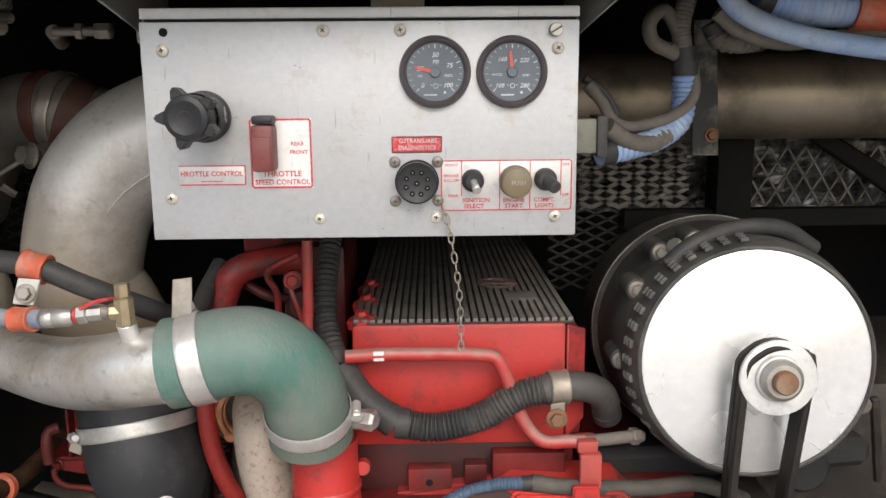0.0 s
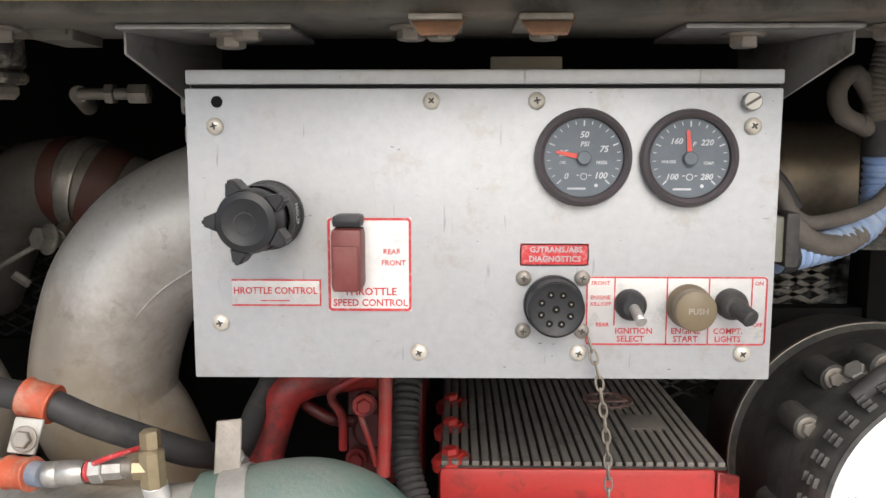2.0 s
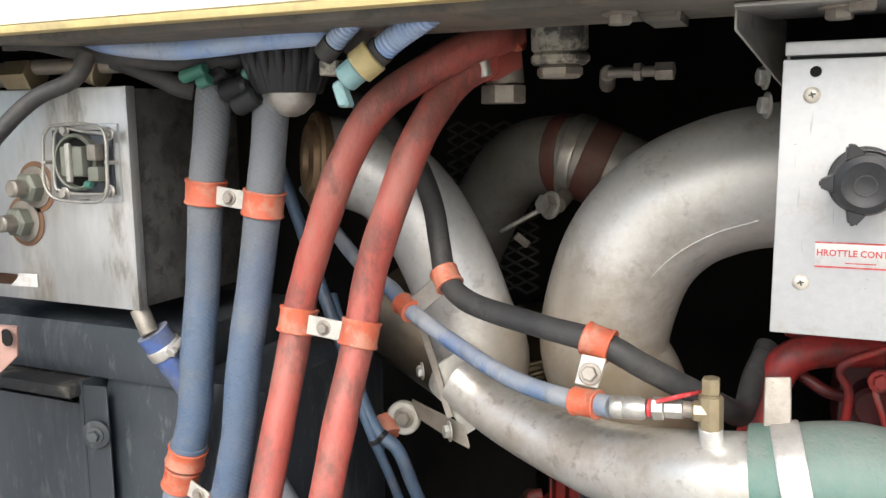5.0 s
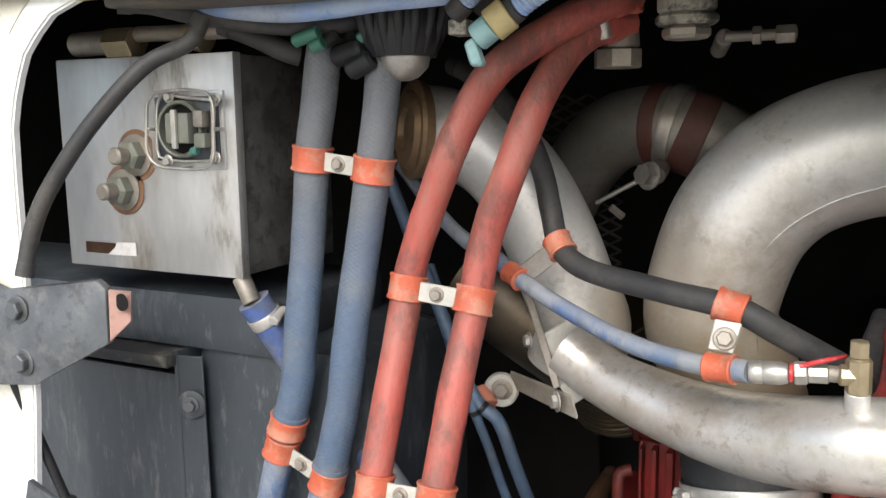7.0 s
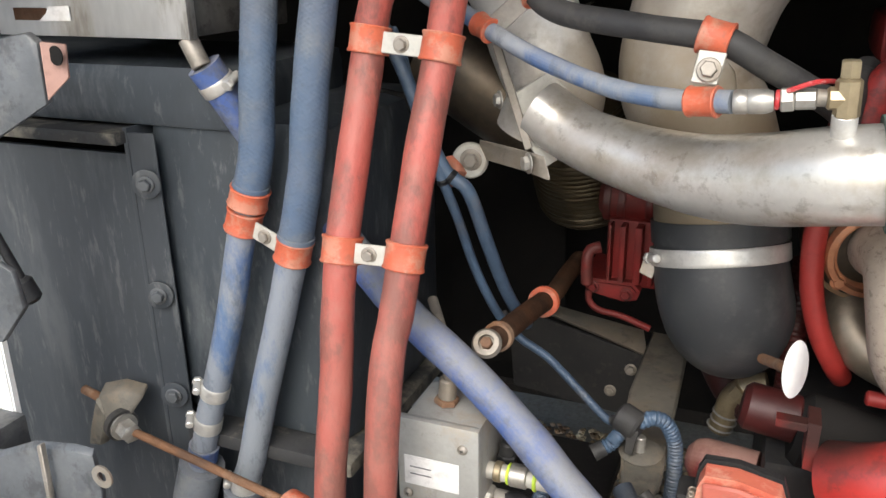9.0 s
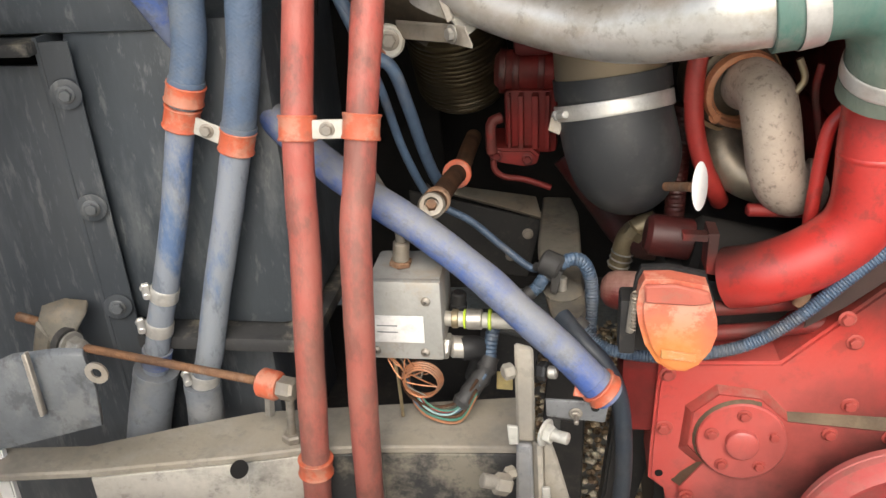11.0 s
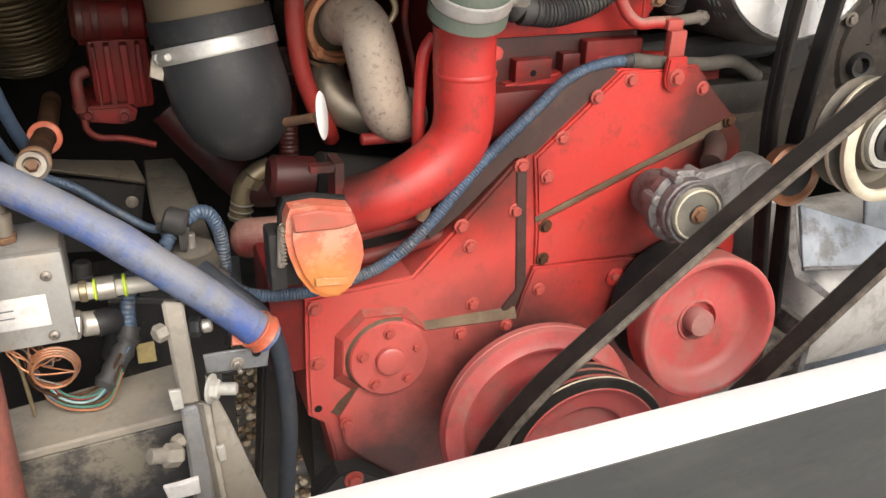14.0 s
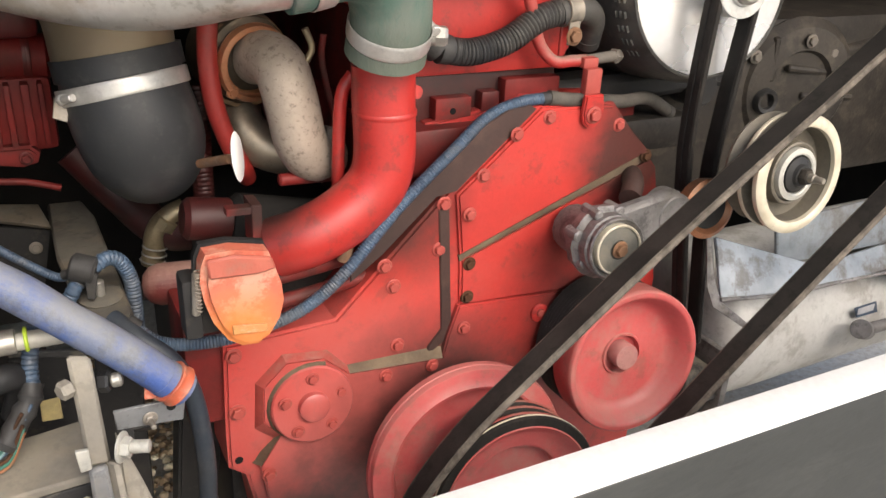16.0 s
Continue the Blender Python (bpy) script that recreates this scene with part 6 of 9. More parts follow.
ac = (0.3567, 0.85, 1.192)
px_, _, pz_ = (0.361, 0.8, 1.19)
pc = (px_, 0.83, pz_)
arc = [(px_ + 0.032 * math.cos(radians(a)), 0.815, pz_ + 0.032 * math.sin(radians(a))) for a in (8, 35, 62, 90, 118, 145, 172)]
strap_belt("alternator_belt", [(0.407, 0.815, 0.685), (0.39, 0.815, 0.801), (0.374, 0.815, 0.932), (0.377, 0.815, 1.034), *arc, (0.323, 0.815, 1.038), (0.331, 0.815, 0.938), (0.368, 0.815, 0.732), (0.395, 0.815, 0.587)], 0.020, 0.009, "black belt looped over the alternator pulley", step=0.008, worn="belt")

# ---- alternator ----
AXA = (-0.06, -0.99, 0.09)
al = thing("alternator", (ac[0], 0.95, 1.06), "large black alternator with polished disc cover", "alternator")
part("body", lathe([(0, -0.30), (0.12, -0.30), (0.136, -0.29), (0.138, -0.20), (0.139, -0.195), (0.139, -0.185), (0.134, -0.18), (0.130, -0.10), (0.131, -0.085), (0.128, -0.07), (0.128, -0.03), (0.124, -0.012), (0.119, 0.002), (0.116, 0.003), (0.114, -0.004), (0, -0.004)], ac, AXA, 72), "alt_body", al)
part("rear_ring", lathe([(0.1335, -0.183), (0.1402, -0.186), (0.1402, -0.193), (0.1385, -0.1945)], ac, AXA, 72), "dull_steel", al, "worn machined ring")
part("disc", lathe([(0, -0.0035), (0.113, -0.0035), (0.1150, -0.002), (0.1150, 0.0012), (0.113, 0.0018), (0, 0.0018)], ac, AXA, 72), "disc", al, "mirror-polished round disc")
part("rim_ring", lathe([(0.1152, 0.0), (0.1168, 0.004), (0.1195, 0.002), (0.1200, -0.004)], ac, AXA, 72), "alt_body", al)
part("pulley", lathe([(0, 0.0), (0.030, 0.0), (0.035, 0.002), (0.037, 0.006), (0.028, 0.013), (0.028, 0.020), (0.037, 0.027), (0.0365, 0.030), (0.034, 0.031), (0.023, 0.030), (0.022, 0.034), (0.017, 0.035), (0, 0.035)], pc, AXA, 48), "drum", al, "pale grey belt pulley")
part("shaft_collar", lathe([(0, 0.033), (0.020, 0.033), (0.020, 0.040), (0.016, 0.044), (0, 0.044)], pc, AXA, 36), "steel", al)
part("shaft_nut", lathe([(0, 0.042), (0.0115, 0.042), (0.0115, 0.050), (0.010, 0.052), (0, 0.052)], pc, AXA, 20), "rust", al, "rusty shaft nut")
for row in range(3):
    for k in range(16):
        a = radians(96 + 8.5 * k)
        d = Vector((math.cos(a), 0, math.sin(a)))
        c = Vector(ac) + d * (0.1262 + 0.0012 * row)
        b = block((-0.0042, -0.0011, -0.003), (0.0042, 0.0011, 0.0010), 0.0004)
        bmesh.ops.transform(b, matrix=Matrix.Translation(c + Vector((0, 0.016 + 0.007 * row, 0))) @ Matrix.Rotation(math.pi / 2 - a, 4, "Y"), verts=b.verts)
        part("vent_bar", b, "alt_body", al)
for a, y in ((112, 0.076), (150, 0.076), (188, 0.076), (128, 0.10)):
    d = Vector((math.cos(radians(a)), 0, math.sin(radians(a))))
    part("lug", rod(Vector(ac) + d * 0.122 + Vector((0, y - 0.012, 0)), Vector(ac) + d * 0.122 + Vector((0, y + 0.03, 0)), 0.0125, 0.003, 16), "alt_body", al, "cast bolt lug")
    bolt(tuple(Vector(ac) + d * 0.124 + Vector((0, y - 0.012, 0))), (0, -1, 0), 0.0065, "dull_steel", al)
bolt((0.295, 0.93, 1.296), (-0.6, -0.4, 0.7), 0.009, "steel", al)
bolt((0.37, 0.93, 1.315), (-0.1, -0.4, 0.9), 0.007, "dull_steel", al)
part("cable", tube([(0.274, 0.89, 1.286), (0.302, 0.89, 1.309), (0.346, 0.9, 1.322), (0.399, 0.91, 1.32), (0.446, 0.93, 1.294)], 0.009, 14), "rubber", al)
part("mount_arm", sheet([(0.20, 0.97, 1.01), (0.54, 0.97, 1.03), (0.54, 0.97, 1.065), (0.20, 0.97, 1.055)], 0.06, 0.01), "black", al)

# ---- compressor and brackets on the right ----
co = thing("compressor", (0.7, 0.8, 0.5), "light grey painted drum-shaped compressor housing", "compressor")
part("drum", lathe([(0, 0), (0.10, 0), (0.125, 0.012), (0.134, 0.03), (0.136, 0.10), (0.136, 0.8), (0, 0.8)], (0.480, 0.932, 0.636), (1, 0.02, 0.0), 56), "drum", co, "pale grey dirty drum")
part("end_flange", block((0.462, 0.79, 0.53), (0.475, 0.87, 0.655), 0.003), "cast", co)
part("end_case", block((0.405, 0.81, 0.54), (0.461, 0.93, 0.625), 0.012), "frame_dark", co)
part("end_rib", block((0.40, 0.80, 0.57), (0.470, 0.815, 0.582), 0.003), "cast", co)
lp = part("label_plate", sheet([(0.742, 0.795, 0.677), (0.795, 0.795, 0.679), (0.807, 0.795, 0.656), (0.753, 0.795, 0.657)], 0.001, 0), "navy", co, "small blue data plate")
for k in range(3):
    part("print_bar", sheet([Vector(v) + Vector((0, -0.0012, -0.004 * k)) for v in [(0.749, 0.794, 0.675), (0.789, 0.794, 0.677), (0.791, 0.794, 0.672), (0.751, 0.794, 0.671)]], 0.0004, 0), "ink_white", lp)
part("outlet", rod((0.789, 0.795, 0.624), (0.71, 0.755, 0.666), 0.016), "cast", co)
part("outlet_pipe", rod((0.755, 0.775, 0.644), (0.888, 0.775, 0.64), 0.010), "cast", co)
mb = thing("mounting_bracket", (0.45, 0.78, 0.8), "pale grey cast mounting bracket beside the belts", "bracket")
part("shelf", sheet([(0.407, 0.815, 0.852), (0.583, 0.775, 0.794), (0.775, 0.795, 0.79), (1.008, 0.815, 0.776), (0.994, 0.775, 0.68), (0.756, 0.77, 0.756), (0.523, 0.755, 0.763), (0.379, 0.755, 0.784)], 0.006, 0.002), "galvanised", mb, "bluish galvanised shelf plate")
part("lip", sheet([(0.343, 0.77, 0.885), (0.346, 0.765, 0.887), (0.36, 0.755, 0.818), (0.374, 0.75, 0.787), (0.441, 0.745, 0.735), (0.441, 0.745, 0.727), (0.361, 0.75, 0.783), (0.346, 0.755, 0.816)], 0.008, 0.002), "cast", mb, "bright bent edge")
part("riser", sheet([(0.515, 0.805, 0.861), (0.787, 0.825, 0.861), (0.999, 0.835, 0.854), (1.008, 0.815, 0.776), (0.775, 0.795, 0.79), (0.524, 0.795, 0.795)], 0.008, 0.002), "galvanised", mb)
part("seam", tube([(0.37, 0.748, 0.793), (0.49, 0.75, 0.775), (0.625, 0.76, 0.764), (0.752, 0.767, 0.754), (0.964, 0.775, 0.741)], 0.003, 8), "cast", mb, "rough weld seam")
bolt((0.320, 0.864, 0.858), (0, -1, 0), 0.008, "steel", mb)
dg = thing("gearbox_housing", (0.6, 1.1, 0.9), "dusty dark cast housing beside the engine", "housing")
part("case", block((0.42, 0.985, 0.83), (1.2, 1.3, 1.12), 0.03), "gear_brown", dg)
part("case_front", lathe([(0, 0), (0.10, 0), (0.11, 0.03), (0.095, 0.045), (0.06, 0.048), (0.055, 0.040), (0, 0.040)], (0.70, 1.005, 1.01), (-0.2, -1, 0), 36), "gear_brown", dg)
part("boss", lathe([(0.0, 0.010), (0.011, 0.010), (0.013, 0.022), (0.0185, 0.024), (0.0205, 0.020), (0.022, 0.0), (0.0, 0.0)], (0.633, 0.985, 0.990), (-0.15, -1, 0), 28), "black", dg, "black round plug boss")
for p in ((0.744, 0.955, 1.064), (0.690, 0.955, 1.085), (0.78, 0.955, 1.02), (0.60, 0.978, 1.06), (0.545, 0.983, 1.09), (0.56, 0.983, 0.95)):
    bolt(p, (-0.1, -1, 0), 0.0075, "dust_cable", dg)
for p, q in (((0.66, 0.965, 1.042), (0.75, 0.960, 1.031)), ((0.635, 0.975, 1.09), (0.64, 0.975, 1.02)), ((0.56, 0.985, 1.10), (0.575, 0.985, 0.99)), ((0.70, 0.962, 0.995), (0.82, 0.958, 0.985))):
    part("rib", rod(p, q, 0.0062, 0.003, 8), "gear_brown", dg)
part("shaft", rod((0.46, 0.985, 1.03), (0.46, 0.935, 1.03), 0.03, 0.006, 28), "black", dg)
part("arm", block((0.22, 0.905, 0.955), (0.42, 0.985, 1.005), 0.012), "gear_brown", dg)
part("rib", sheet([(0.665, 0.985, 1.047), (0.91, 0.985, 1.082), (0.918, 0.985, 1.062), (0.677, 0.985, 1.028)], 0.03, 0.006), "gear_brown", dg)
part("rib", sheet([(0.698, 0.985, 0.961), (0.758, 0.985, 1.004), (0.777, 0.985, 0.988), (0.716, 0.985, 0.945)], 0.03, 0.006), "gear_brown", dg)

# ---- hoses and pipes ----
def hose(name, pts, r, material, label, category="hose", group="", **more):
    """A hose or conduit; corrugated ones wear tape at either end."""
    t = thing(name, pts[len(pts) // 2], label, category, group)
    part("body", tube(pts, r, **more), material, t)
    for a, c in ((0, 1), (-1, -2)):
        p, q = Vector(pts[a]), Vector(pts[c])
        u = (q - p).normalized()
        if "ribs" in more:
            part("end_tape", tube([p, p + u * 0.007, p + u * 0.014], r + 0.0008, 14), "rubber", t, "wrapped black tape")
        else:
            part("end_cuff", tube([p, p + u * 0.006, p + u * 0.012], r + 0.0006, 16), material, t)
    return t


def long_hose(name, pts, r, material, label, group, wobble):
    """A hose of its own with a moulded cuff at either end."""
    t = thing(name, pts[len(pts) // 2], label, "hose", group)
    part("body", tube(pts, r, wobble=wobble), material, t)
    for a, c in ((0, 1), (-1, -2)):
        p, q = Vector(pts[a]), Vector(pts[c])
        part("end_cuff", tube([p, p + (q - p).normalized() * 0.015, p + (q - p).normalized() * 0.03], r + 0.0012), material, t)
    return t


def cut_hose(name, pts, k, r0, r1, label):
    """A hose whose upper part, as far as point k, wears a braided sleeve."""
    t = thing(name, pts[k], label, "hose", "blue coolant hoses")
    part("braided_sleeve", tube(pts[:k + 1], r0, 28, wobble=0.0006), "blue_sleeve", t, "greyish blue woven sleeve")
    part("sleeve_edge", ring_band(*near(pts[:k + 1], pts[k]), r1, 0.006, r0 - r1 + 0.0012, 0.0006), "blue_sleeve", t)
    part("body", tube(pts[k:], r1, 26, wobble=0.0006), "blue", t)
    return t


diag = [(-0.801, 0.805, 1.275), (-0.787, 0.822, 1.238), (-0.772, 0.842, 1.196), (-0.745, 0.862, 1.152), (-0.705, 0.855, 1.118), (-0.651, 0.83, 1.080), (-0.592, 0.805, 1.044), (-0.528, 0.787, 1.008), (-0.468, 0.768, 0.968), (-0.424, 0.756, 0.930), (-0.384, 0.75, 0.893), (-0.353, 0.745, 0.861), (-0.335, 0.745, 0.842)]
# the two blue coolant hoses
blue_a = [(-0.707, 0.82, 1.545), (-0.710, 0.81, 1.518), (-0.718, 0.81, 1.47), (-0.726, 0.81, 1.426), (-0.736, 0.81, 1.33), (-0.739, 0.80, 1.26), (-0.746, 0.8, 1.2), (-0.757, 0.8, 1.16), (-0.775, 0.8, 1.105), (-0.800, 0.8, 1.014), (-0.829, 0.8, 0.926), (-0.847, 0.8, 0.875), (-0.883, 0.8, 0.752), (-0.903, 0.8, 0.685)]
blue_b = [(-0.645, 0.82, 1.537), (-0.645, 0.81, 1.511), (-0.65, 0.81, 1.47), (-0.659, 0.81, 1.412), (-0.673, 0.81, 1.334), (-0.681, 0.8, 1.263), (-0.693, 0.8, 1.183), (-0.710, 0.8, 1.113), (-0.738, 0.8, 1.018), (-0.768, 0.8, 0.922), (-0.792, 0.8, 0.838), (-0.804, 0.8, 0.805), (-0.813, 0.8, 0.75)]
cut_hose("coolant_hose", blue_a, 7, 0.0170, 0.0146, "dusty blue hose with braided upper sleeve, hanging upright")
cut_hose("coolant_hose", blue_b, 7, 0.0170, 0.0156, "dusty blue hose with braided upper sleeve, hanging upright")
clamp_pair(blue_a, blue_b, (-0.727, 0.81, 1.421), (-0.660, 0.81, 1.413), 0.0170)
clamp_pair(blue_a, blue_b, (-0.771, 0.8, 1.124), (-0.714, 0.8, 1.100), 0.0156)
p, ax = near(blue_a, (-0.761, 0.8, 1.150))
cl = thing("hose_clamp", p, "single orange cushioned clamp on a blue hose", "hose clamp", "cushioned hose clamps")
part("band", ring_band(p, ax, 0.0164, 0.020, 0.003, 0.0012), "orange", cl)
for x in ((-0.836, 0.8, 0.919), (-0.85, 0.8, 0.874)):
    worm_clamp(blue_a, x, 0.0150, 0.017, screw_side=(-1, -0.6, 0))
worm_clamp(blue_b, (-0.806, 0.8, 0.806), 0.0160, 0.017, screw_side=(-1, -0.6, 0))
p, ax = near(blue_a, (-0.861, 0.8, 0.832))
cl = thing("hose_ring", p, "vivid blue rubber ring under a band clamp", "ring")
part("ring", ring_band(p, ax, 0.0148, 0.022, 0.0024, 0.0006), "blue_bright", cl)
hose("hose_end", [(-0.864, 0.8, 0.815), (-0.885, 0.8, 0.752), (-0.91, 0.8, 0.668)], 0.026, "boot", "grey rubber hose end over a blue hose", "hose end", group="hose ends")
hose("hose_end", [(-0.809, 0.8, 0.798), (-0.813, 0.8, 0.75), (-0.823, 0.8, 0.683)], 0.0215, "boot", "grey rubber hose end over a blue hose", "hose end", group="hose ends")
# the two red hoses
red_a = [(-0.443, 0.9, 1.567), (-0.456, 0.865, 1.556), (-0.492, 0.84, 1.535), (-0.540, 0.82, 1.500), (-0.570, 0.81, 1.45), (-0.595, 0.81, 1.393), (-0.619, 0.81, 1.327), (-0.625, 0.8, 1.275), (-0.628, 0.775, 1.205), (-0.630, 0.75, 1.134), (-0.631, 0.735, 1.069), (-0.631, 0.725, 1.008), (-0.634, 0.71, 0.925), (-0.642, 0.7, 0.781), (-0.650, 0.7, 0.672)]
red_b = [(-0.449, 0.91, 1.543), (-0.463, 0.88, 1.538), (-0.485, 0.86, 1.519), (-0.505, 0.83, 1.474), (-0.524, 0.81, 1.411), (-0.545, 0.81, 1.354)] + [(-0.554, 0.8, 1.292), (-0.561, 0.775, 1.22), (-0.568, 0.75, 1.136), (-0.573, 0.735, 1.078)] + [(-0.577, 0.725, 1.046), (-0.578, 0.71, 0.984), (-0.582, 0.7, 0.864), (-0.587, 0.7, 0.732), (-0.587, 0.7, 0.67)]
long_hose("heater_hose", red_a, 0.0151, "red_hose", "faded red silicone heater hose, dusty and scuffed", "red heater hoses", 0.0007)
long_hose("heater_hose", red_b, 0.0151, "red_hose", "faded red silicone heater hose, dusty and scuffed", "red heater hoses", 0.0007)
clamp_pair(red_a, red_b, (-0.622, 0.805, 1.303), (-0.553, 0.805, 1.297), 0.0151)
clamp_pair(red_a, red_b, (-0.63, 0.75, 1.129), (-0.569, 0.75, 1.13), 0.0151)
p, ax = near(red_a, (-0.639, 0.7, 0.771))
cl = thing("hose_clamp", p, "orange cushioned clamp low on a red hose", "hose clamp", "cushioned hose clamps")
part("band", ring_band(p, ax, 0.0148, 0.020, 0.003, 0.0014), "orange", cl)
part("tab", block((p.x - 0.006, p.y + 0.018, p.z - 0.008), (p.x + 0.006, p.y + 0.034, p.z + 0.008), 0.001), "steel", cl)
# diagonal blue hose
dh = thing("diagonal_hose", (-0.439, 0.765, 0.949), "dusty bright blue hose running from the box across the bay", "hose")
part("body", tube(diag, 0.0172, 26, wobble=0.0007), "blue_bright", dh)
part("end_cuff", tube(diag[-2:], 0.0178, 24), "blue_bright", dh)
p, ax = near(diag, (-0.349, 0.755, 0.846))
cl = thing("hose_clamp", p, "orange cushioned clamp on a steel angle bracket", "hose clamp", "cushioned hose clamps")
part("band", ring_band(p, ax, 0.0174, 0.013, 0.0022, 0.0014), "orange", cl)
part("band_foot", sheet([(-0.372, 0.742, 0.842), (-0.350, 0.742, 0.839), (-0.346, 0.748, 0.846), (-0.370, 0.748, 0.852)], 0.003), "orange", cl)
part("angle", sheet([(-0.400, 0.742, 0.837), (-0.335, 0.742, 0.836), (-0.339, 0.742, 0.811), (-0.399, 0.742, 0.816)], 0.004), "dusty_bracket", cl, "scuffed grey angle plate")
part("angle_fold", sheet([(-0.400, 0.745, 0.812), (-0.362, 0.745, 0.810), (-0.366, 0.765, 0.792), (-0.398, 0.765, 0.795)], 0.004), "black", cl, "black folded foot")
part("angle_leg", sheet([(-0.398, 0.747, 0.812), (-0.384, 0.747, 0.811), (-0.385, 0.750, 0.786), (-0.396, 0.750, 0.788)], 0.006), "rubber", cl)
bolt((-0.369, 0.739, 0.822), (0.1, -1, 0), 0.005, "dull_steel", cl)
part("screw_end", rod((-0.369, 0.737, 0.822), (-0.368, 0.722, 0.822), 0.0026, n=10), "dull_steel", cl)
part("slot", lathe([(0, 0), (0.0045, 0), (0.0045, 0.0006), (0, 0.0006)], (-0.349, 0.7395, 0.830), (0, -1, 0), 18), "soot", cl)
# black hose dropping from under the clamp
hose("black_hose", [(-0.385, 0.83, 0.885), (-0.361, 0.80, 0.870), (-0.337, 0.79, 0.846), (-0.320, 0.785, 0.800), (-0.314, 0.785, 0.701), (-0.324, 0.785, 0.583), (-0.329, 0.785, 0.50)], 0.0098, "hose_dark", "thick blue-black hose hanging beside the engine")
# corrugated blue conduit across the timing case
cond = [(-0.369, 0.855, 0.866), (-0.338, 0.84, 0.84), (-0.277, 0.83, 0.836), (-0.212, 0.83, 0.846), (-0.171, 0.83, 0.864), (-0.13, 0.83, 0.899), (-0.073, 0.835, 0.957), (0, 0.845, 1.014), (0.047, 0.855, 1.045), (0.091, 0.855, 1.06), (0.134, 0.855, 1.062)]
hose("wiring_conduit", cond, 0.0074, "navy", "dark blue corrugated wiring conduit across the engine", "conduit", group="corrugated conduits", ribs=0.0034, depth=0.0011, n=14)
hose("conduit_sleeve", [(0.13, 0.855, 1.062), (0.172, 0.855, 1.056), (0.257, 0.875, 1.043), (0.319, 0.895, 1.037), (0.381, 0.915, 1.007)], 0.0088, "sleeve_brown", "dusty grey-brown sleeve over a wiring conduit", "sleeve")
pt = thing("pipe_thermometer", (-0.131, 0.84, 0.91), "small brass and orange sensor under the red pipe", "sensor")
part("stem", rod((-0.13, 0.845, 0.933), (-0.132, 0.84, 0.918), 0.004), "brass", pt)
part("body", rod((-0.133, 0.84, 0.918), (-0.136, 0.84, 0.9), 0.008), "rust", pt)

# charge pipe and green hose
charge = [(-0.497, 0.906, 1.232), (-0.488, 0.904, 1.227), (-0.468, 0.899, 1.216), (-0.438, 0.887, 1.206), (-0.383, 0.865, 1.197), (-0.332, 0.837, 1.197), (-0.288, 0.812, 1.205), (-0.25, 0.79, 1.216), (-0.22, 0.785, 1.221), (-0.201, 0.785, 1.223)]
cpipe = thing("charge_pipe", (-0.336, 0.84, 1.198), "bright stainless charge air pipe with end flange", "pipe")
part("pipe", tube(charge, lambda s: 0.0285 + 0.0075 * min(1.0, max(0.0, (s - 0.06) / 0.16)), 40, wall=0.002), "bright_pipe", cpipe)
part("flange", sheet([(-0.519, 0.893, 1.247), (-0.49, 0.91, 1.267), (-0.471, 0.92, 1.246), (-0.468, 0.915, 1.191), (-0.49, 0.9, 1.176), (-0.502, 0.893, 1.197)], 0.004), "zinc", cpipe, "welded steel end plate")
part("strap", sheet([(-0.541, 0.895, 1.291), (-0.533, 0.895, 1.293), (-0.497, 0.885, 1.199), (-0.504, 0.885, 1.195)], 0.003), "dull_steel", cpipe, "upright flat steel strap")
bolt((-0.528, 0.88, 1.243), (-0.8, -0.6, 0), 0.006, "steel", cpipe)
bolt((-0.499, 0.88, 1.185), (-0.8, -0.6, 0), 0.007, "steel", cpipe)
green = [(-0.214, 0.785, 1.222), (-0.194, 0.785, 1.225), (-0.163, 0.788, 1.231), (-0.137, 0.79, 1.231), (-0.114, 0.8, 1.217), (-0.099, 0.81, 1.191), (-0.095, 0.815, 1.168), (-0.094, 0.825, 1.145), (-0.094, 0.83, 1.130)]
gh = thing("green_hose", (-0.137, 0.79, 1.233), "dusty green silicone elbow hose on the charge pipe", "hose")
part("body", tube(green, 0.0408, 36, wobble=0.0006), "green", gh)
part("end_cuff", tube(green[:2], 0.0418, 36), "green", gh, "darker moulded cuff")
part("end_cuff", tube(green[-2:], 0.0418, 36), "green", gh, "darker moulded cuff")
w1 = worm_clamp(green, (-0.186, 0.8, 1.222), 0.0419, 0.020, (0.1, 0.6, 1))
tail = part("tail", sheet([(-0.211, 0.8, 1.2975), (-0.193, 0.8, 1.2995), (-0.191, 0.785, 1.264), (-0.210, 0.785, 1.262)], 0.0015), "dull_steel", w1, "slotted band tail standing up")
for k in range(8):
    z = 1.268 + 0.0036 * k
    y = 0.7859 + 0.0145 * (z - 1.263) / 0.035
    part("slot", block((-0.206, y - 0.0008, z), (-0.196, y + 0.0004, z + 0.0014), 0), "dark_slot", tail)
worm_clamp(green, (-0.094, 0.82, 1.157), 0.0419, 0.017, (1, 0.1, 0.0))
tb = thing("clamp_bolt", (-0.04, 0.826, 1.148), "steel T-bolt with barrel nut beside the green hose", "bolt")
part("barrel", rod((-0.053, 0.83, 1.146), (-0.037, 0.825, 1.148), 0.010), "steel", tb)
part("nut", lathe([(0, 0), (0.011, 0), (0.011, 0.010), (0.008, 0.013), (0, 0.013)], (-0.04, 0.825, 1.148), (1, -0.5, 0), 6), "steel", tb)

# brass tee, fitting and the clamp over the charge pipe
br = thing("brass_tee", (-0.247, 0.768, 1.274), "brass tee fitting on the charge pipe", "fitting")
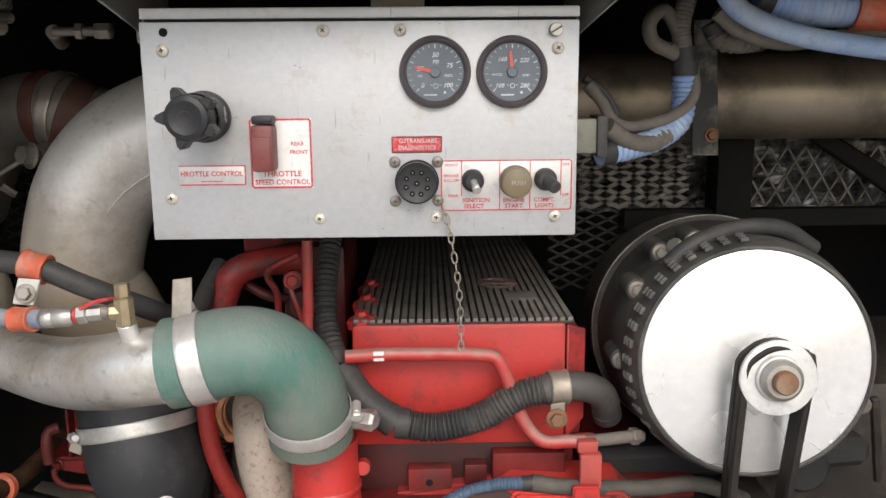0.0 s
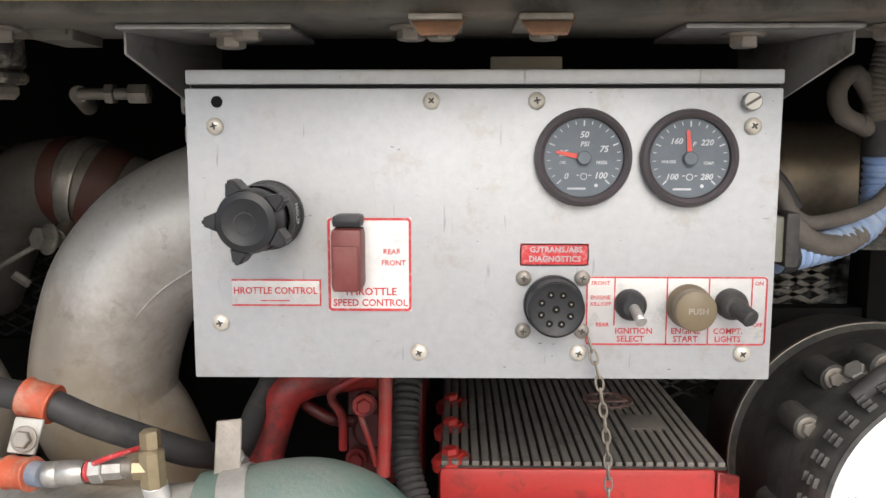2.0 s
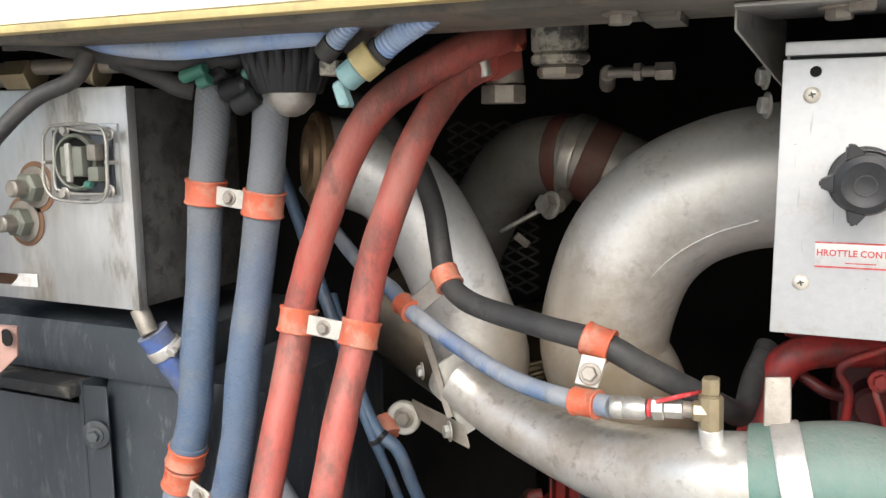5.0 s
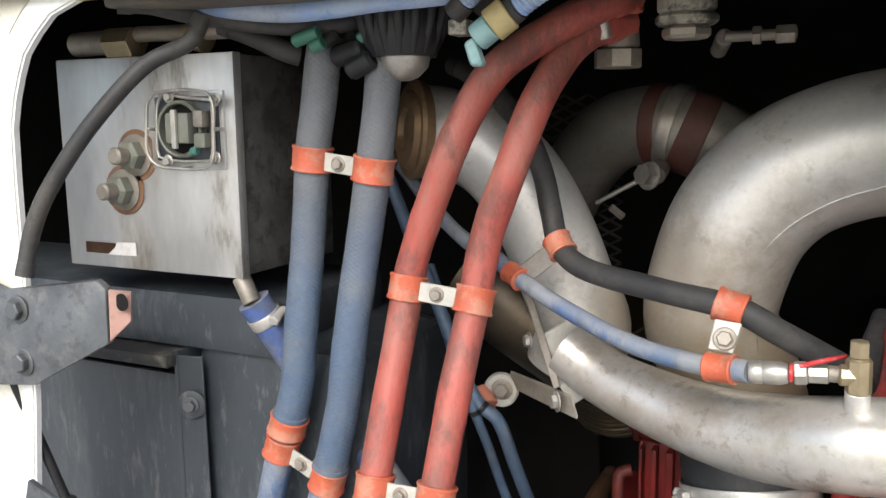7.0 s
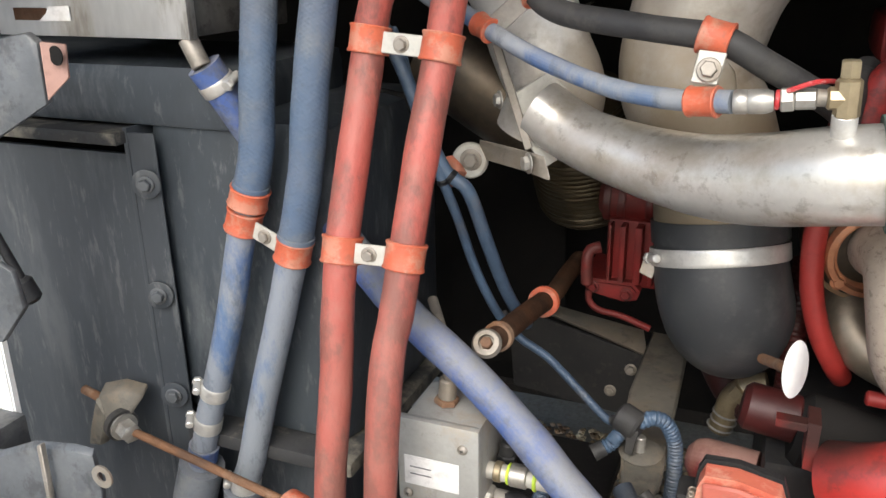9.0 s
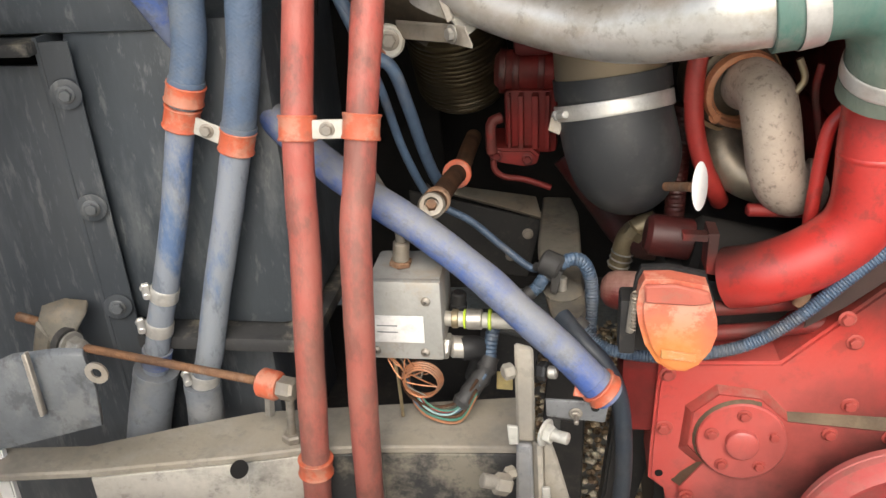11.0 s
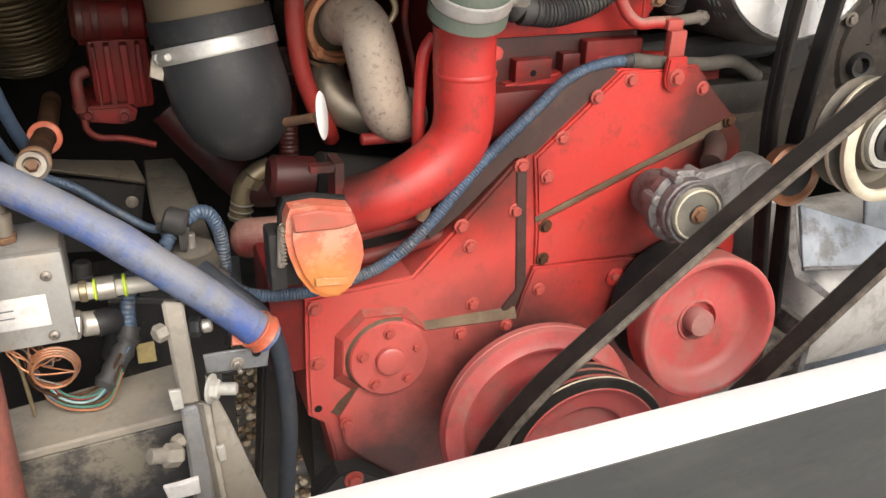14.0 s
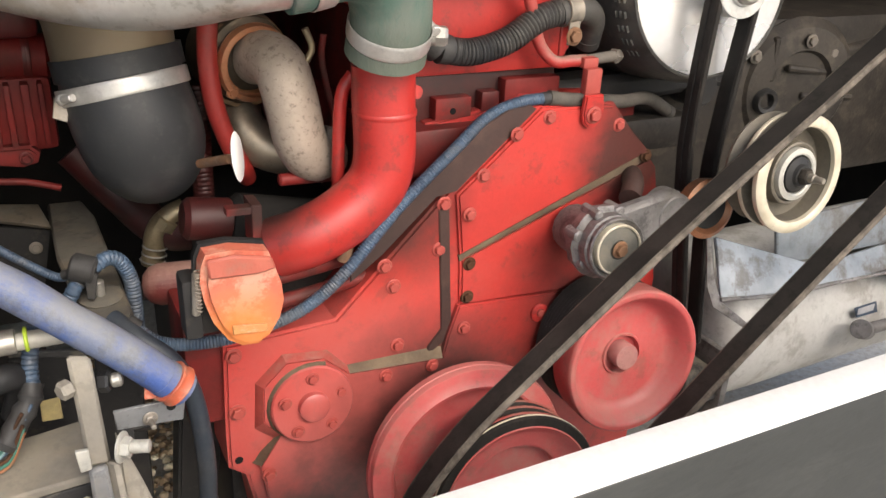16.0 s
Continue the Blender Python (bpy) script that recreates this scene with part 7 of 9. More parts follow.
part("stub", rod((-0.244, 0.778, 1.245), (-0.245, 0.768, 1.267), 0.0085), "pipe", br)
part("tee", rod((-0.2445, 0.768, 1.2625), (-0.2455, 0.768, 1.290), 0.0088, 0.002, 8), "brass", br)
part("tee_arm", rod((-0.258, 0.767, 1.276), (-0.2455, 0.768, 1.2765), 0.0080, 0.0015, 8), "brass", br)
part("cap", rod((-0.2455, 0.768, 1.2895), (-0.2458, 0.768, 1.302), 0.0068, n=6), "brass", br)
part("nipple", rod((-0.257, 0.768, 1.276), (-0.265, 0.768, 1.276), 0.006), "dull_steel", br)
thin_blue = [(-0.736, 1, 1.412), (-0.673, 0.97, 1.358), (-0.615, 0.93, 1.329), (-0.573, 0.9, 1.320), (-0.537, 0.868, 1.308), (-0.481, 0.845, 1.286), (-0.413, 0.81, 1.270), (-0.357, 0.785, 1.267), (-0.318, 0.77, 1.270)]
hose("blue_hose", thin_blue, 0.0080, "blue", "slim dusty blue hose to the brass tee", wobble=0.0004)
ft = thing("hose_fitting", (-0.292, 0.77, 1.274), "crimped bright steel hose fitting", "fitting")
part("ferrule", lathe([(0, 0), (0.0075, 0), (0.0088, 0.002), (0.0088, 0.009), (0.0080, 0.010), (0.0088, 0.011), (0.0088, 0.022), (0.0070, 0.027), (0, 0.027)], (-0.318, 0.77, 1.270), (1, 0, 0.07), 28), "steel", ft)
part("ring", rod((-0.2905, 0.77, 1.273), (-0.287, 0.77, 1.273), 0.0072), "ink_red", ft, "red marking ring")
part("nut", rod((-0.287, 0.77, 1.273), (-0.278, 0.77, 1.274), 0.0088, n=6), "steel", ft)
part("swivel", rod((-0.278, 0.77, 1.274), (-0.264, 0.77, 1.275), 0.0075, n=8), "steel", ft)
part("tie", tube([(-0.283, 0.765, 1.28), (-0.267, 0.762, 1.287), (-0.254, 0.785, 1.285)], 0.0018, 8), "ink_red", ft, "red cable tie")
black = [(-0.640, 0.95, 1.515), (-0.590, 0.93, 1.490), (-0.557, 0.91, 1.462), (-0.536, 0.9, 1.437), (-0.519, 0.89, 1.405), (-0.506, 0.875, 1.371), (-0.493, 0.862, 1.341), (-0.462, 0.845, 1.324), (-0.39, 0.818, 1.316), (-0.334, 0.803, 1.310), (-0.300, 0.81, 1.292), (-0.262, 0.832, 1.268), (-0.241, 0.86, 1.249), (-0.232, 0.93, 1.224), (-0.226, 0.97, 1.247), (-0.216, 1, 1.27)]
hose("black_hose", black, 0.0104, "rubber", "black rubber hose sweeping down across the intake elbow", wobble=0.0003)
pa, ta = near(black, (-0.335, 0.803, 1.311))
pb, tb_ = near(thin_blue, (-0.339, 0.78, 1.269))
cl = thing("hose_clamp", pa, "orange cushioned clamps joined by a bolted steel tab", "hose clamp", "cushioned hose clamps")
part("band", ring_band(pa, ta, 0.0101, 0.023, 0.0032, 0.001), "orange", cl)
part("band", ring_band(pb, tb_, 0.0077, 0.023, 0.0032, 0.001), "orange", cl)
part("tab", sheet([pa + Vector((-0.010, -0.014, -0.007)), pa + Vector((0.010, -0.014, -0.009)), pb + Vector((0.008, 0.004, 0.011)), pb + Vector((-0.011, 0.004, 0.013))], 0.003), "zinc", cl, "zinc steel tab")
bolt(tuple((pa + pb) / 2 + Vector((0.0, -0.0085, 0.001))), (0, -1, 0.3), 0.0062, "dull_steel", cl)
pa, ta = near(black, (-0.492, 0.86, 1.342))
pb, tb_ = near(thin_blue, (-0.539, 0.868, 1.31))
cl = thing("hose_clamp", pa, "orange cushioned clamps at a steel strap", "hose clamp", "cushioned hose clamps")
part("band", ring_band(pa, ta, 0.0101, 0.018, 0.003, 0.001), "orange", cl)
part("band", ring_band(pb, tb_, 0.0077, 0.020, 0.003, 0.001), "orange", cl)
part("tab", sheet([pa + Vector((-0.006, 0, 0.006)), pa + Vector((0.008, 0, -0.006)), pb + Vector((0.012, 0, -0.008)), pb + Vector((0.002, 0, 0.008))], 0.003), "steel", cl)

# intake: large elbow, boot
elbow = [(-0.333, 1.013, 1.102), (-0.338, 1.008, 1.155), (-0.355, 1.0, 1.21), (-0.372, 0.996, 1.244), (-0.372, 0.996, 1.286), (-0.35, 0.993, 1.354), (-0.311, 0.993, 1.4), (-0.261, 0.993, 1.425), (-0.215, 0.993, 1.435), (-0.178, 0.993, 1.437)]
intake = thing("intake_elbow", (-0.347, 0.94, 1.377), "large dull stainless intake elbow with a weld seam", "pipe")
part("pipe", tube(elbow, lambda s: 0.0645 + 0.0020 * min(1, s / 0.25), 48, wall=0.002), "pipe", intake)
seam = smooth_path(elbow, 0.01)
part("weld_seam", tube([v + Vector((0.0465, -0.049, -0.01)) if i < len(seam) * 0.45 else v + Vector((0.02, -0.0565, -0.0315)) for i, v in enumerate(seam)][int(len(seam) * 0.30):int(len(seam) * 0.92):4], 0.0008, 8), "pipe", intake)
boot_pts = [(-0.332, 1.012, 1.101), (-0.326, 1.002, 1.062), (-0.318, 1, 1.027), (-0.308, 1.012, 0.992), (-0.296, 1.030, 0.962), (-0.289, 1.042, 0.944)]
boot_line = smooth_path(boot_pts, 0.01)
boot_len = sum((q - p).length for p, q in zip(boot_line, boot_line[1:]))
rb = thing("rubber_boot", (-0.324, 1, 1.027), "smooth black rubber intake elbow boot", "boot")
part("boot", tube(boot_pts, lambda s: (0.0635 + 0.005 * math.sin(min(1, s / 0.14) * 3.0)) * math.sqrt(max(0.04, 1 - (max(0.0, s - boot_len + 0.080) / 0.083) ** 2)), 40), "boot_grey", rb)
part("cuff", tube([(-0.332, 1.013, 1.11), (-0.329, 1.009, 1.087)], 0.0692, 40), "boot_grey", rb, "thick rubber cuff")
bc = worm_clamp(boot_pts, (-0.329, 1.006, 1.074), 0.0692, 0.018, (-1, -0.7, 0.0))
part("tail", sheet([(-0.4, 0.985, 1.071), (-0.385, 0.985, 1.067), (-0.391, 0.98, 1.044), (-0.405, 0.98, 1.05)], 0.0015), "dull_steel", bc)
# second elbow behind with a red-brown coupling
back = [(-0.607, 1.2, 1.316), (-0.563, 1.17, 1.389), (-0.511, 1.14, 1.438), (-0.452, 1.12, 1.448), (-0.405, 1.12, 1.434), (-0.356, 1.14, 1.41)]
be = thing("rear_elbow", (-0.466, 1.12, 1.455), "dull steel elbow with red-brown coupling behind the intake", "pipe")
part("pipe", tube(back, 0.046, 36), "pipe_grey", be)
for t0, t1 in (((-0.452, 1.12, 1.448), "rust"), ((-0.415, 1.12, 1.437), "rust")):
    p, ax = near(back, t0)
    part("coupling", ring_band(p, ax, 0.046, 0.018 if t0[0] < -0.43 else 0.030, 0.002), "coupling", be, "faded red-brown coupling")
p, ax = near(back, (-0.435, 1.12, 1.444))
part("band", ring_band(p, ax, 0.0485, 0.016, 0.0015), "steel", be)
vb = thing("band_bolt", (-0.452, 1.058, 1.394), "steel T-bolt and nut of a pipe clamp", "bolt")
part("nut", lathe([(0, 0), (0.012, 0), (0.012, 0.012), (0, 0.014)], (-0.452, 1.058, 1.394), (-0.6, -1, 0.2), 6), "steel", vb)
part("washer", lathe([(0, -0.002), (0.016, -0.002), (0.016, 0.0), (0, 0.0)], (-0.452, 1.058, 1.394), (-0.6, -1, 0.2), 20), "steel", vb)
part("stud", rod((-0.453, 1.062, 1.394), (-0.512, 1.062, 1.361), 0.0028), "steel", vb)
part("stud_end", rod((-0.498, 1.075, 1.356), (-0.484, 1.08, 1.344), 0.005, n=6), "dull_steel", vb)
part("hanger", rod((-0.444, 1.06, 1.394), (-0.444, 1.12, 1.41), 0.010), "dull_steel", vb)
# exhaust pipe curving down behind the red hoses
ex = [(-0.682, 0.956, 1.446), (-0.655, 0.972, 1.441), (-0.612, 0.979, 1.424), (-0.573, 0.975, 1.39), (-0.539, 0.97, 1.337), (-0.514, 0.97, 1.278), (-0.498, 0.97, 1.237)] + [(-0.511, 0.97, 1.193), (-0.5, 0.99, 1.14), (-0.489, 1.02, 1.08)]
gp_ = thing("exhaust_pipe", (-0.542, 0.97, 1.337), "dull silver exhaust pipe curving down behind hoses", "pipe")
part("pipe", tube(ex[:8], 0.0495, 36), "pipe", gp_)
part("end_flange", lathe([(0.0, 0.004), (0.020, 0.004), (0.024, 0.010), (0.040, 0.010), (0.044, 0.004), (0.052, 0.004), (0.0545, 0.0), (0.052, -0.010), (0.046, -0.012)], (-0.688, 0.948, 1.446), (-0.72, -0.69, 0.05), 40), "copper_dull", gp_, "heat-browned round flange")
part("housing", tube([(-0.668, 1.06, 1.268), (-0.605, 1.06, 1.228), (-0.532, 1.07, 1.181)], 0.054, 32), "brown_dark", gp_, "dark heat-stained muffler inlet")
bell_pts = [(-0.575, 1.36, 1.167), (-0.571, 1.38, 1.118), (-0.567, 1.41, 1.06), (-0.562, 1.44, 1.001), (-0.557, 1.46, 0.954)]
bell_line = smooth_path(bell_pts, 0.01)
bell_len = sum((q - p).length for p, q in zip(bell_line, bell_line[1:]))
part("bellows", tube(bell_pts, lambda s: 0.082 * math.sqrt(max(0.05, 1 - (max(0.0, s - bell_len + 0.056) / 0.058) ** 2)), 36, ribs=0.009, depth=0.0026), "bellows", gp_, "olive-brown corrugated bellows")
# browned exhaust tube behind the panel
tubex = thing("exhaust_tube", (0.4, 1.15, 1.40), "heat-browned large exhaust tube across the bay", "pipe")
part("pipe", tube([(0.02, 1.16, 1.455), (0.2, 1.155, 1.456), (0.5, 1.15, 1.456), (0.9, 1.15, 1.455), (1.4, 1.15, 1.455)], 0.056, 40), "brown_pipe", tubex)
part("strap", sheet([(0.335, 1.035, 1.545), (0.362, 1.035, 1.545), (0.372, 1.035, 1.388), (0.340, 1.035, 1.388)], 0.006), "frame_dark", tubex, "dark upright strap")
bolt((0.362, 1.031, 1.412), (0, -1, 0), 0.006, "rust", tubex)
# turbo outlet elbow
tb = thing("exhaust_elbow", (-0.135, 0.975, 1.019), "scaled grey-brown exhaust elbow", "pipe")
part("elbow", tube([(-0.182, 1.02, 1.092), (-0.177, 0.980, 1.101), (-0.170, 0.950, 1.098), (-0.166, 0.935, 1.078), (-0.161, 0.930, 1.050), (-0.154, 0.932, 1.018), (-0.138, 0.942, 0.992), (-0.112, 0.962, 0.983)], 0.0305, 30), "elbow", tb)
part("lower_elbow", tube([(-0.197, 1.042, 1.031), (-0.196, 1.022, 1.01), (-0.178, 1.007, 0.988), (-0.145, 0.992, 0.977)], 0.0270, 28), "brown_pipe", tb, "olive-brown lower elbow")
part("flange", lathe([(0.034, -0.006), (0.044, -0.006), (0.0465, 0.0), (0.044, 0.007), (0.0385, 0.008), (0.0365, 0.002), (0.034, 0.002)], (-0.186, 0.995, 1.092), (0.22, -0.97, -0.08), 40), "copper", tb, "copper-brown clamp flange")
part("turbine_mouth", lathe([(0, -0.06), (0.056, -0.06), (0.055, -0.030), (0.050, -0.012), (0.036, -0.006), (0.0, -0.010)], (-0.186, 0.995, 1.092), (0.22, -0.97, -0.08), 36), "brown_dark", tb, "heat-browned turbine mouth")
bolt((-0.214, 0.988, 1.062), (0.2, -1, 0), 0.0055, "copper", tb)
part("second_ring", lathe([(0.050, -0.004), (0.0545, -0.004), (0.0555, 0.0), (0.0545, 0.004), (0.050, 0.004)], (-0.190, 1.015, 1.090), (0.22, -0.97, -0.08), 40), "copper_dull", tb, "heat-browned second ring")
part("flange", lathe([(0.026, -0.010), (0.0345, -0.010), (0.0345, 0.0), (0.026, 0.002)], (-0.110, 0.963, 0.983), (0.90, -0.2, -0.25), 30), "elbow", tb)
part("drain_line", tube([(-0.144, 0.935, 1.14), (-0.136, 0.935, 1.118), (-0.146, 0.935, 1.1), (-0.137, 0.955, 1.085)], 0.004, 10), "brass", tb)
# big corrugated hose loop under the rocker cover
loop = [(-0.081, 0.983, 1.33), (-0.084, 0.963, 1.301), (-0.087, 0.938, 1.261), (-0.086, 0.918, 1.222), (-0.071, 0.888, 1.181), (-0.047, 0.878, 1.15), (-0.012, 0.873, 1.124), (0.03, 0.873, 1.118), (0.078, 0.873, 1.129), (0.119, 0.873, 1.152), (0.158, 0.873, 1.16)]
hose("wiring_conduit", loop[:5], 0.0125, "rubber", "black corrugated conduit beside the rocker cover", "conduit", group="corrugated conduits", ribs=0.006, depth=0.0022, n=20)
hose("loop_hose", loop[4:7], 0.0165, "rubber", "smooth black hose collar between conduits", "hose", wobble=0.0006)
hose("wiring_conduit", loop[6:], 0.0158, "rubber", "black corrugated conduit looping under the rocker cover", "conduit", group="corrugated conduits", ribs=0.0048, depth=0.0024, n=20)
rest = [(0.155, 0.873, 1.16), (0.186, 0.878, 1.159), (0.21, 0.893, 1.143), (0.221, 0.913, 1.112)]
hose("loop_hose", rest, 0.0158, "rubber", "smooth black end of the looping hose", "hose")
cl = thing("hose_clamp", (0.16, 0.873, 1.158), "grey steel cushioned clamp on the looping hose", "hose clamp")
p, ax = near(rest, (0.16, 0.873, 1.16))
part("band", ring_band(p, ax, 0.0160, 0.020, 0.002, 0.0008), "dull_steel", cl)
part("tab", sheet([(0.149, 0.855, 1.149), (0.164, 0.855, 1.151), (0.163, 0.855, 1.124), (0.148, 0.855, 1.123)], 0.003), "dull_steel", cl)
bolt((0.155, 0.852, 1.134), (0, -1, 0), 0.0075, "rust", cl)

# ---- left side: electrical box, radiator, hinge ----
(X_B0, Z_B0), (X_B1, Z_B1) = (-1.042, 1.300), (-0.803, 1.524)
eb = thing("electrical_box", (-0.92, 0.86, Z_B0), "tarnished stainless electrical box with a socket", "electrical box")
part("front", block((X_B0, 0.79, Z_B0), (X_B1, 0.794, Z_B1), 0.0015), "ebox", eb, "shiny stained stainless front")
# body sheet in a much darker steel than the front
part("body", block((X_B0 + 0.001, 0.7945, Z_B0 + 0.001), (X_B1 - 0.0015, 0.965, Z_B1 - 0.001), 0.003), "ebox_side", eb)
part("flange", block((X_B1 + 0.0005, 0.788, Z_B0), (X_B1 + 0.003, 0.80, Z_B1), 0.0005), "ebox", eb)
sk = part("socket", block((-0.908, 0.7865, 1.41), (-0.813, 0.791, 1.488), 0.002), "ebox", eb, "corroded rectangular socket plate")
part("recess", block((-0.899, 0.7845, 1.418), (-0.818, 0.7866, 1.482), 0.001), "rad_panel", sk, "dark backing plate of the socket")
for off in (0.0, 0.007):
    part("cage", tube([(-0.886 + off, 0.772 + off, 1.486), (-0.854, 0.772 + off, 1.488 - off), (-0.822, 0.772 + off, 1.485 - off), (-0.813 - off, 0.772 + off, 1.474), (-0.814 - off, 0.772 + off, 1.45), (-0.816 - off, 0.772 + off, 1.422), (-0.828, 0.772 + off, 1.412 + off), (-0.861, 0.772 + off, 1.411 + off), (-0.888, 0.772 + off, 1.414 + off), (-0.900 + off, 0.772 + off, 1.428), (-0.899 + off, 0.772 + off, 1.451), (-0.896 + off, 0.772 + off, 1.476), (-0.886 + off, 0.772 + off, 1.486)], 0.0017, 8), "steel", sk, "bent wire guard")
for x, z in ((-0.896, 1.450), (-0.856, 1.411), (-0.856, 1.488), (-0.814, 1.450)):
    part("cage_leg", rod((x, 0.770, z), (x, 0.787, z), 0.002, n=8), "steel", sk)
part("ring", lathe([(0.0250, 0), (0.0285, 0), (0.0285, 0.008), (0.0265, 0.010), (0.0250, 0.009), (0.0250, 0)], (-0.861, 0.7845, 1.450), (0, -1, 0), 32), "connector", sk)
part("cavity", lathe([(0, 0), (0.0248, 0), (0.0248, 0.001), (0, 0.001)], (-0.861, 0.7842, 1.450), (0, -1, 0), 32), "soot", sk)
part("core", block((-0.872, 0.768, 1.436), (-0.842, 0.783, 1.466), 0.003), "connector", sk, "grimy olive contact block")
part("handle", block((-0.8605, 0.764, 1.431), (-0.8545, 0.768, 1.469), 0.001), "zinc", sk, "pale contact strip")
part("latch", block((-0.836, 0.768, 1.432), (-0.822, 0.780, 1.446), 0.002), "connector", sk)
part("latch", block((-0.836, 0.768, 1.452), (-0.824, 0.780, 1.468), 0.002), "dull_steel", sk)
part("seal", rod((-0.841, 0.770, 1.4285), (-0.833, 0.770, 1.4285), 0.004, n=12), "cable_green", sk, "green seal")
for p in [(-0.815, 0.778, 1.478), (-0.818, 0.778, 1.422), (-0.873, 0.778, 1.482), (-0.879, 0.778, 1.418)]:
    bolt(p, (0, -1, 0), 0.0045, "steel", eb)
for p in [(-0.932, 0.789, 1.423), (-0.952, 0.789, 1.386)]:
    part("rust_halo", lathe([(0, 0), (0.027, 0), (0.027, 0.0006), (0, 0.0006)], (p[0], p[1] + 0.0003, p[2]), (0, -1, 0), 28), "rust", eb, "rust stain round the gland")
    gl = part("cable_gland", lathe([(0, 0), (0.022, 0), (0.022, 0.002), (0.019, 0.003), (0, 0.003)], p, (0, -1, 0), 28), "dull_steel", eb)
    part("gland_nut", lathe([(0, 0.003), (0.016, 0.003), (0.016, 0.014), (0.013, 0.017), (0, 0.017)], p, (0, -1, 0), 6), "connector", gl)
    part("gland_plug", lathe([(0, 0.015), (0.009, 0.015), (0.009, 0.03), (0.007, 0.032), (0, 0.032)], p, (0, -1, 0), 20), "dull_steel", gl)
part("worn_label", block((-1.016, 0.789, 1.315), (-0.972, 0.7902, 1.327), 0), "rust_dark", eb, "torn brown label backing")
part("worn_label", sheet([(-0.983, 0.7885, 1.314), (-0.941, 0.7885, 1.315), (-0.941, 0.7885, 1.329), (-0.968, 0.7885, 1.3285), (-0.972, 0.7885, 1.322)], 0.0008, 0), "sticker", eb, "torn white paper label")
part("spout", rod((-0.812, 0.8, 1.300), (-0.799, 0.8, 1.274), 0.0095), "dull_steel", eb, "pale drain spout")
bolt((-0.816, 0.88, 1.359), (1, -0.1, 0), 0.007, "rust", eb)
worm_clamp(diag, (-0.794, 0.814, 1.257), 0.0174, 0.012, (1, -0.3, 0.6))

X_R = -0.924
rd = thing("radiator", (-1.0, 0.9, 0.4), "black radiator with dark grey panel and bolted flange", "radiator")
part("front_panel", block((-1.5, 0.822, 0.40), (X_R, 0.83, 1.175), 0.002), "rad_panel", rd, "flat dark grey panel")
part("side_flange", block((X_R + 0.0005, 0.815, 0.40), (X_R + 0.006, 0.99, 1.205), 0.001), "rad_panel", rd)
part("edge_flange", sheet([(X_R + 0.001, 0.817, 1.20), (X_R + 0.036, 0.822, 1.20), (X_R + 0.040, 0.822, 0.40), (X_R + 0.001, 0.817, 0.40)], 0.003), "rad_panel", rd)
part("top_ledge", block((-1.5, 0.80, 1.188), (X_R + 0.004, 0.90, 1.202), 0.003), "frame_dark", rd, "dusty top ledge")
part("top_tank", block((-1.5, 0.825, 1.2025), (-0.78, 1.05, 1.272), 0.02), "tank", rd, "rounded black top tank")
for p in [(-0.898, 0.812, 1.147), (-0.902, 0.812, 1.019), (-0.901, 0.812, 0.893)]:
    part("washer", lathe([(0, 0), (0.016, 0), (0.016, 0.0015), (0.014, 0.0022), (0, 0.0022)], p, (0.35, -1, 0), 28), "rad_panel", rd)
    bolt((p[0] + 0.001, p[1] - 0.003, p[2]), (0.35, -1, 0), 0.0068, "hinge_steel", rd)
tk = thing("side_tank", (-0.8, 0.98, 0.74), "grained black plastic tank with rounded corners", "tank")
part("tank", block((X_R + 0.012, 0.832, 0.855), (-0.68, 1.10, 1.222), 0.03), "tank", tk)
part("lower_tank", block((X_R + 0.012, 0.850, 0.60), (-0.735, 1.08, 0.839), 0.012), "rad_panel", tk, "lower tank body")
part("foot", block((X_R + 0.041, 0.805, 0.840), (-0.668, 1.10, 0.858), 0.004), "frame_dark", tk)
bolt((-0.571, 0.83, 0.896), (0, -0.6, 0.8), 0.007, "dull_steel", tk)
sh = thing("fan_shroud", (-0.6, 1.3, 0.6), "black fan shroud edge behind the hoses", "shroud")
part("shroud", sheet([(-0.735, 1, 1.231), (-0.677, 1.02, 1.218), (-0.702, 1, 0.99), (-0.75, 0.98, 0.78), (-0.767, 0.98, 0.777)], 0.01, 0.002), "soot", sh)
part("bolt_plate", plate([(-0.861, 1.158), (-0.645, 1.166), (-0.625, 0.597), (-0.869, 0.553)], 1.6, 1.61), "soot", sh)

# hinge arm, strut and rod in the corner
hb = thing("hinge_bracket", (-0.93, 0.62, 1.22), "dark grey steel hinge bracket with pink-primed pad", "hinge", "hatch hinges")
part("arm", sheet([(-1.08, 0.65, 1.335), *[(-0.984, 0.665, 1.299), (-0.87, 0.672, 1.316), (-0.859, 0.672, 1.309), (-0.86, 0.672, 1.258), (-0.952, 0.665, 1.209)], (-1.06, 0.65, 1.20)], 0.008), "hinge_steel", hb)
part("pad", sheet([(-0.85, 0.664, 1.31), (-0.835, 0.676, 1.307), (-0.837, 0.676, 1.28), (-0.852, 0.664, 1.262)], 0.006), "primer", hb, "pink primed pad with a hole")
part("pad_hole", lathe([(0, 0), (0.008, 0), (0.008, 0.001), (0, 0.001)], (-0.837, 0.666, 1.299), (-0.1, -1, 0), 18), "soot", hb)
for p in [(-0.965, 0.66, 1.282), (-0.962, 0.659, 1.231)]:
    bolt(p, (0, -1, 0), 0.0095, "hinge_steel", hb)
lb = thing("hinge_bracket", (-0.9, 0.60, 0.90), "lower grey steel hinge bracket with a bolt hole", "hinge", "hatch hinges")
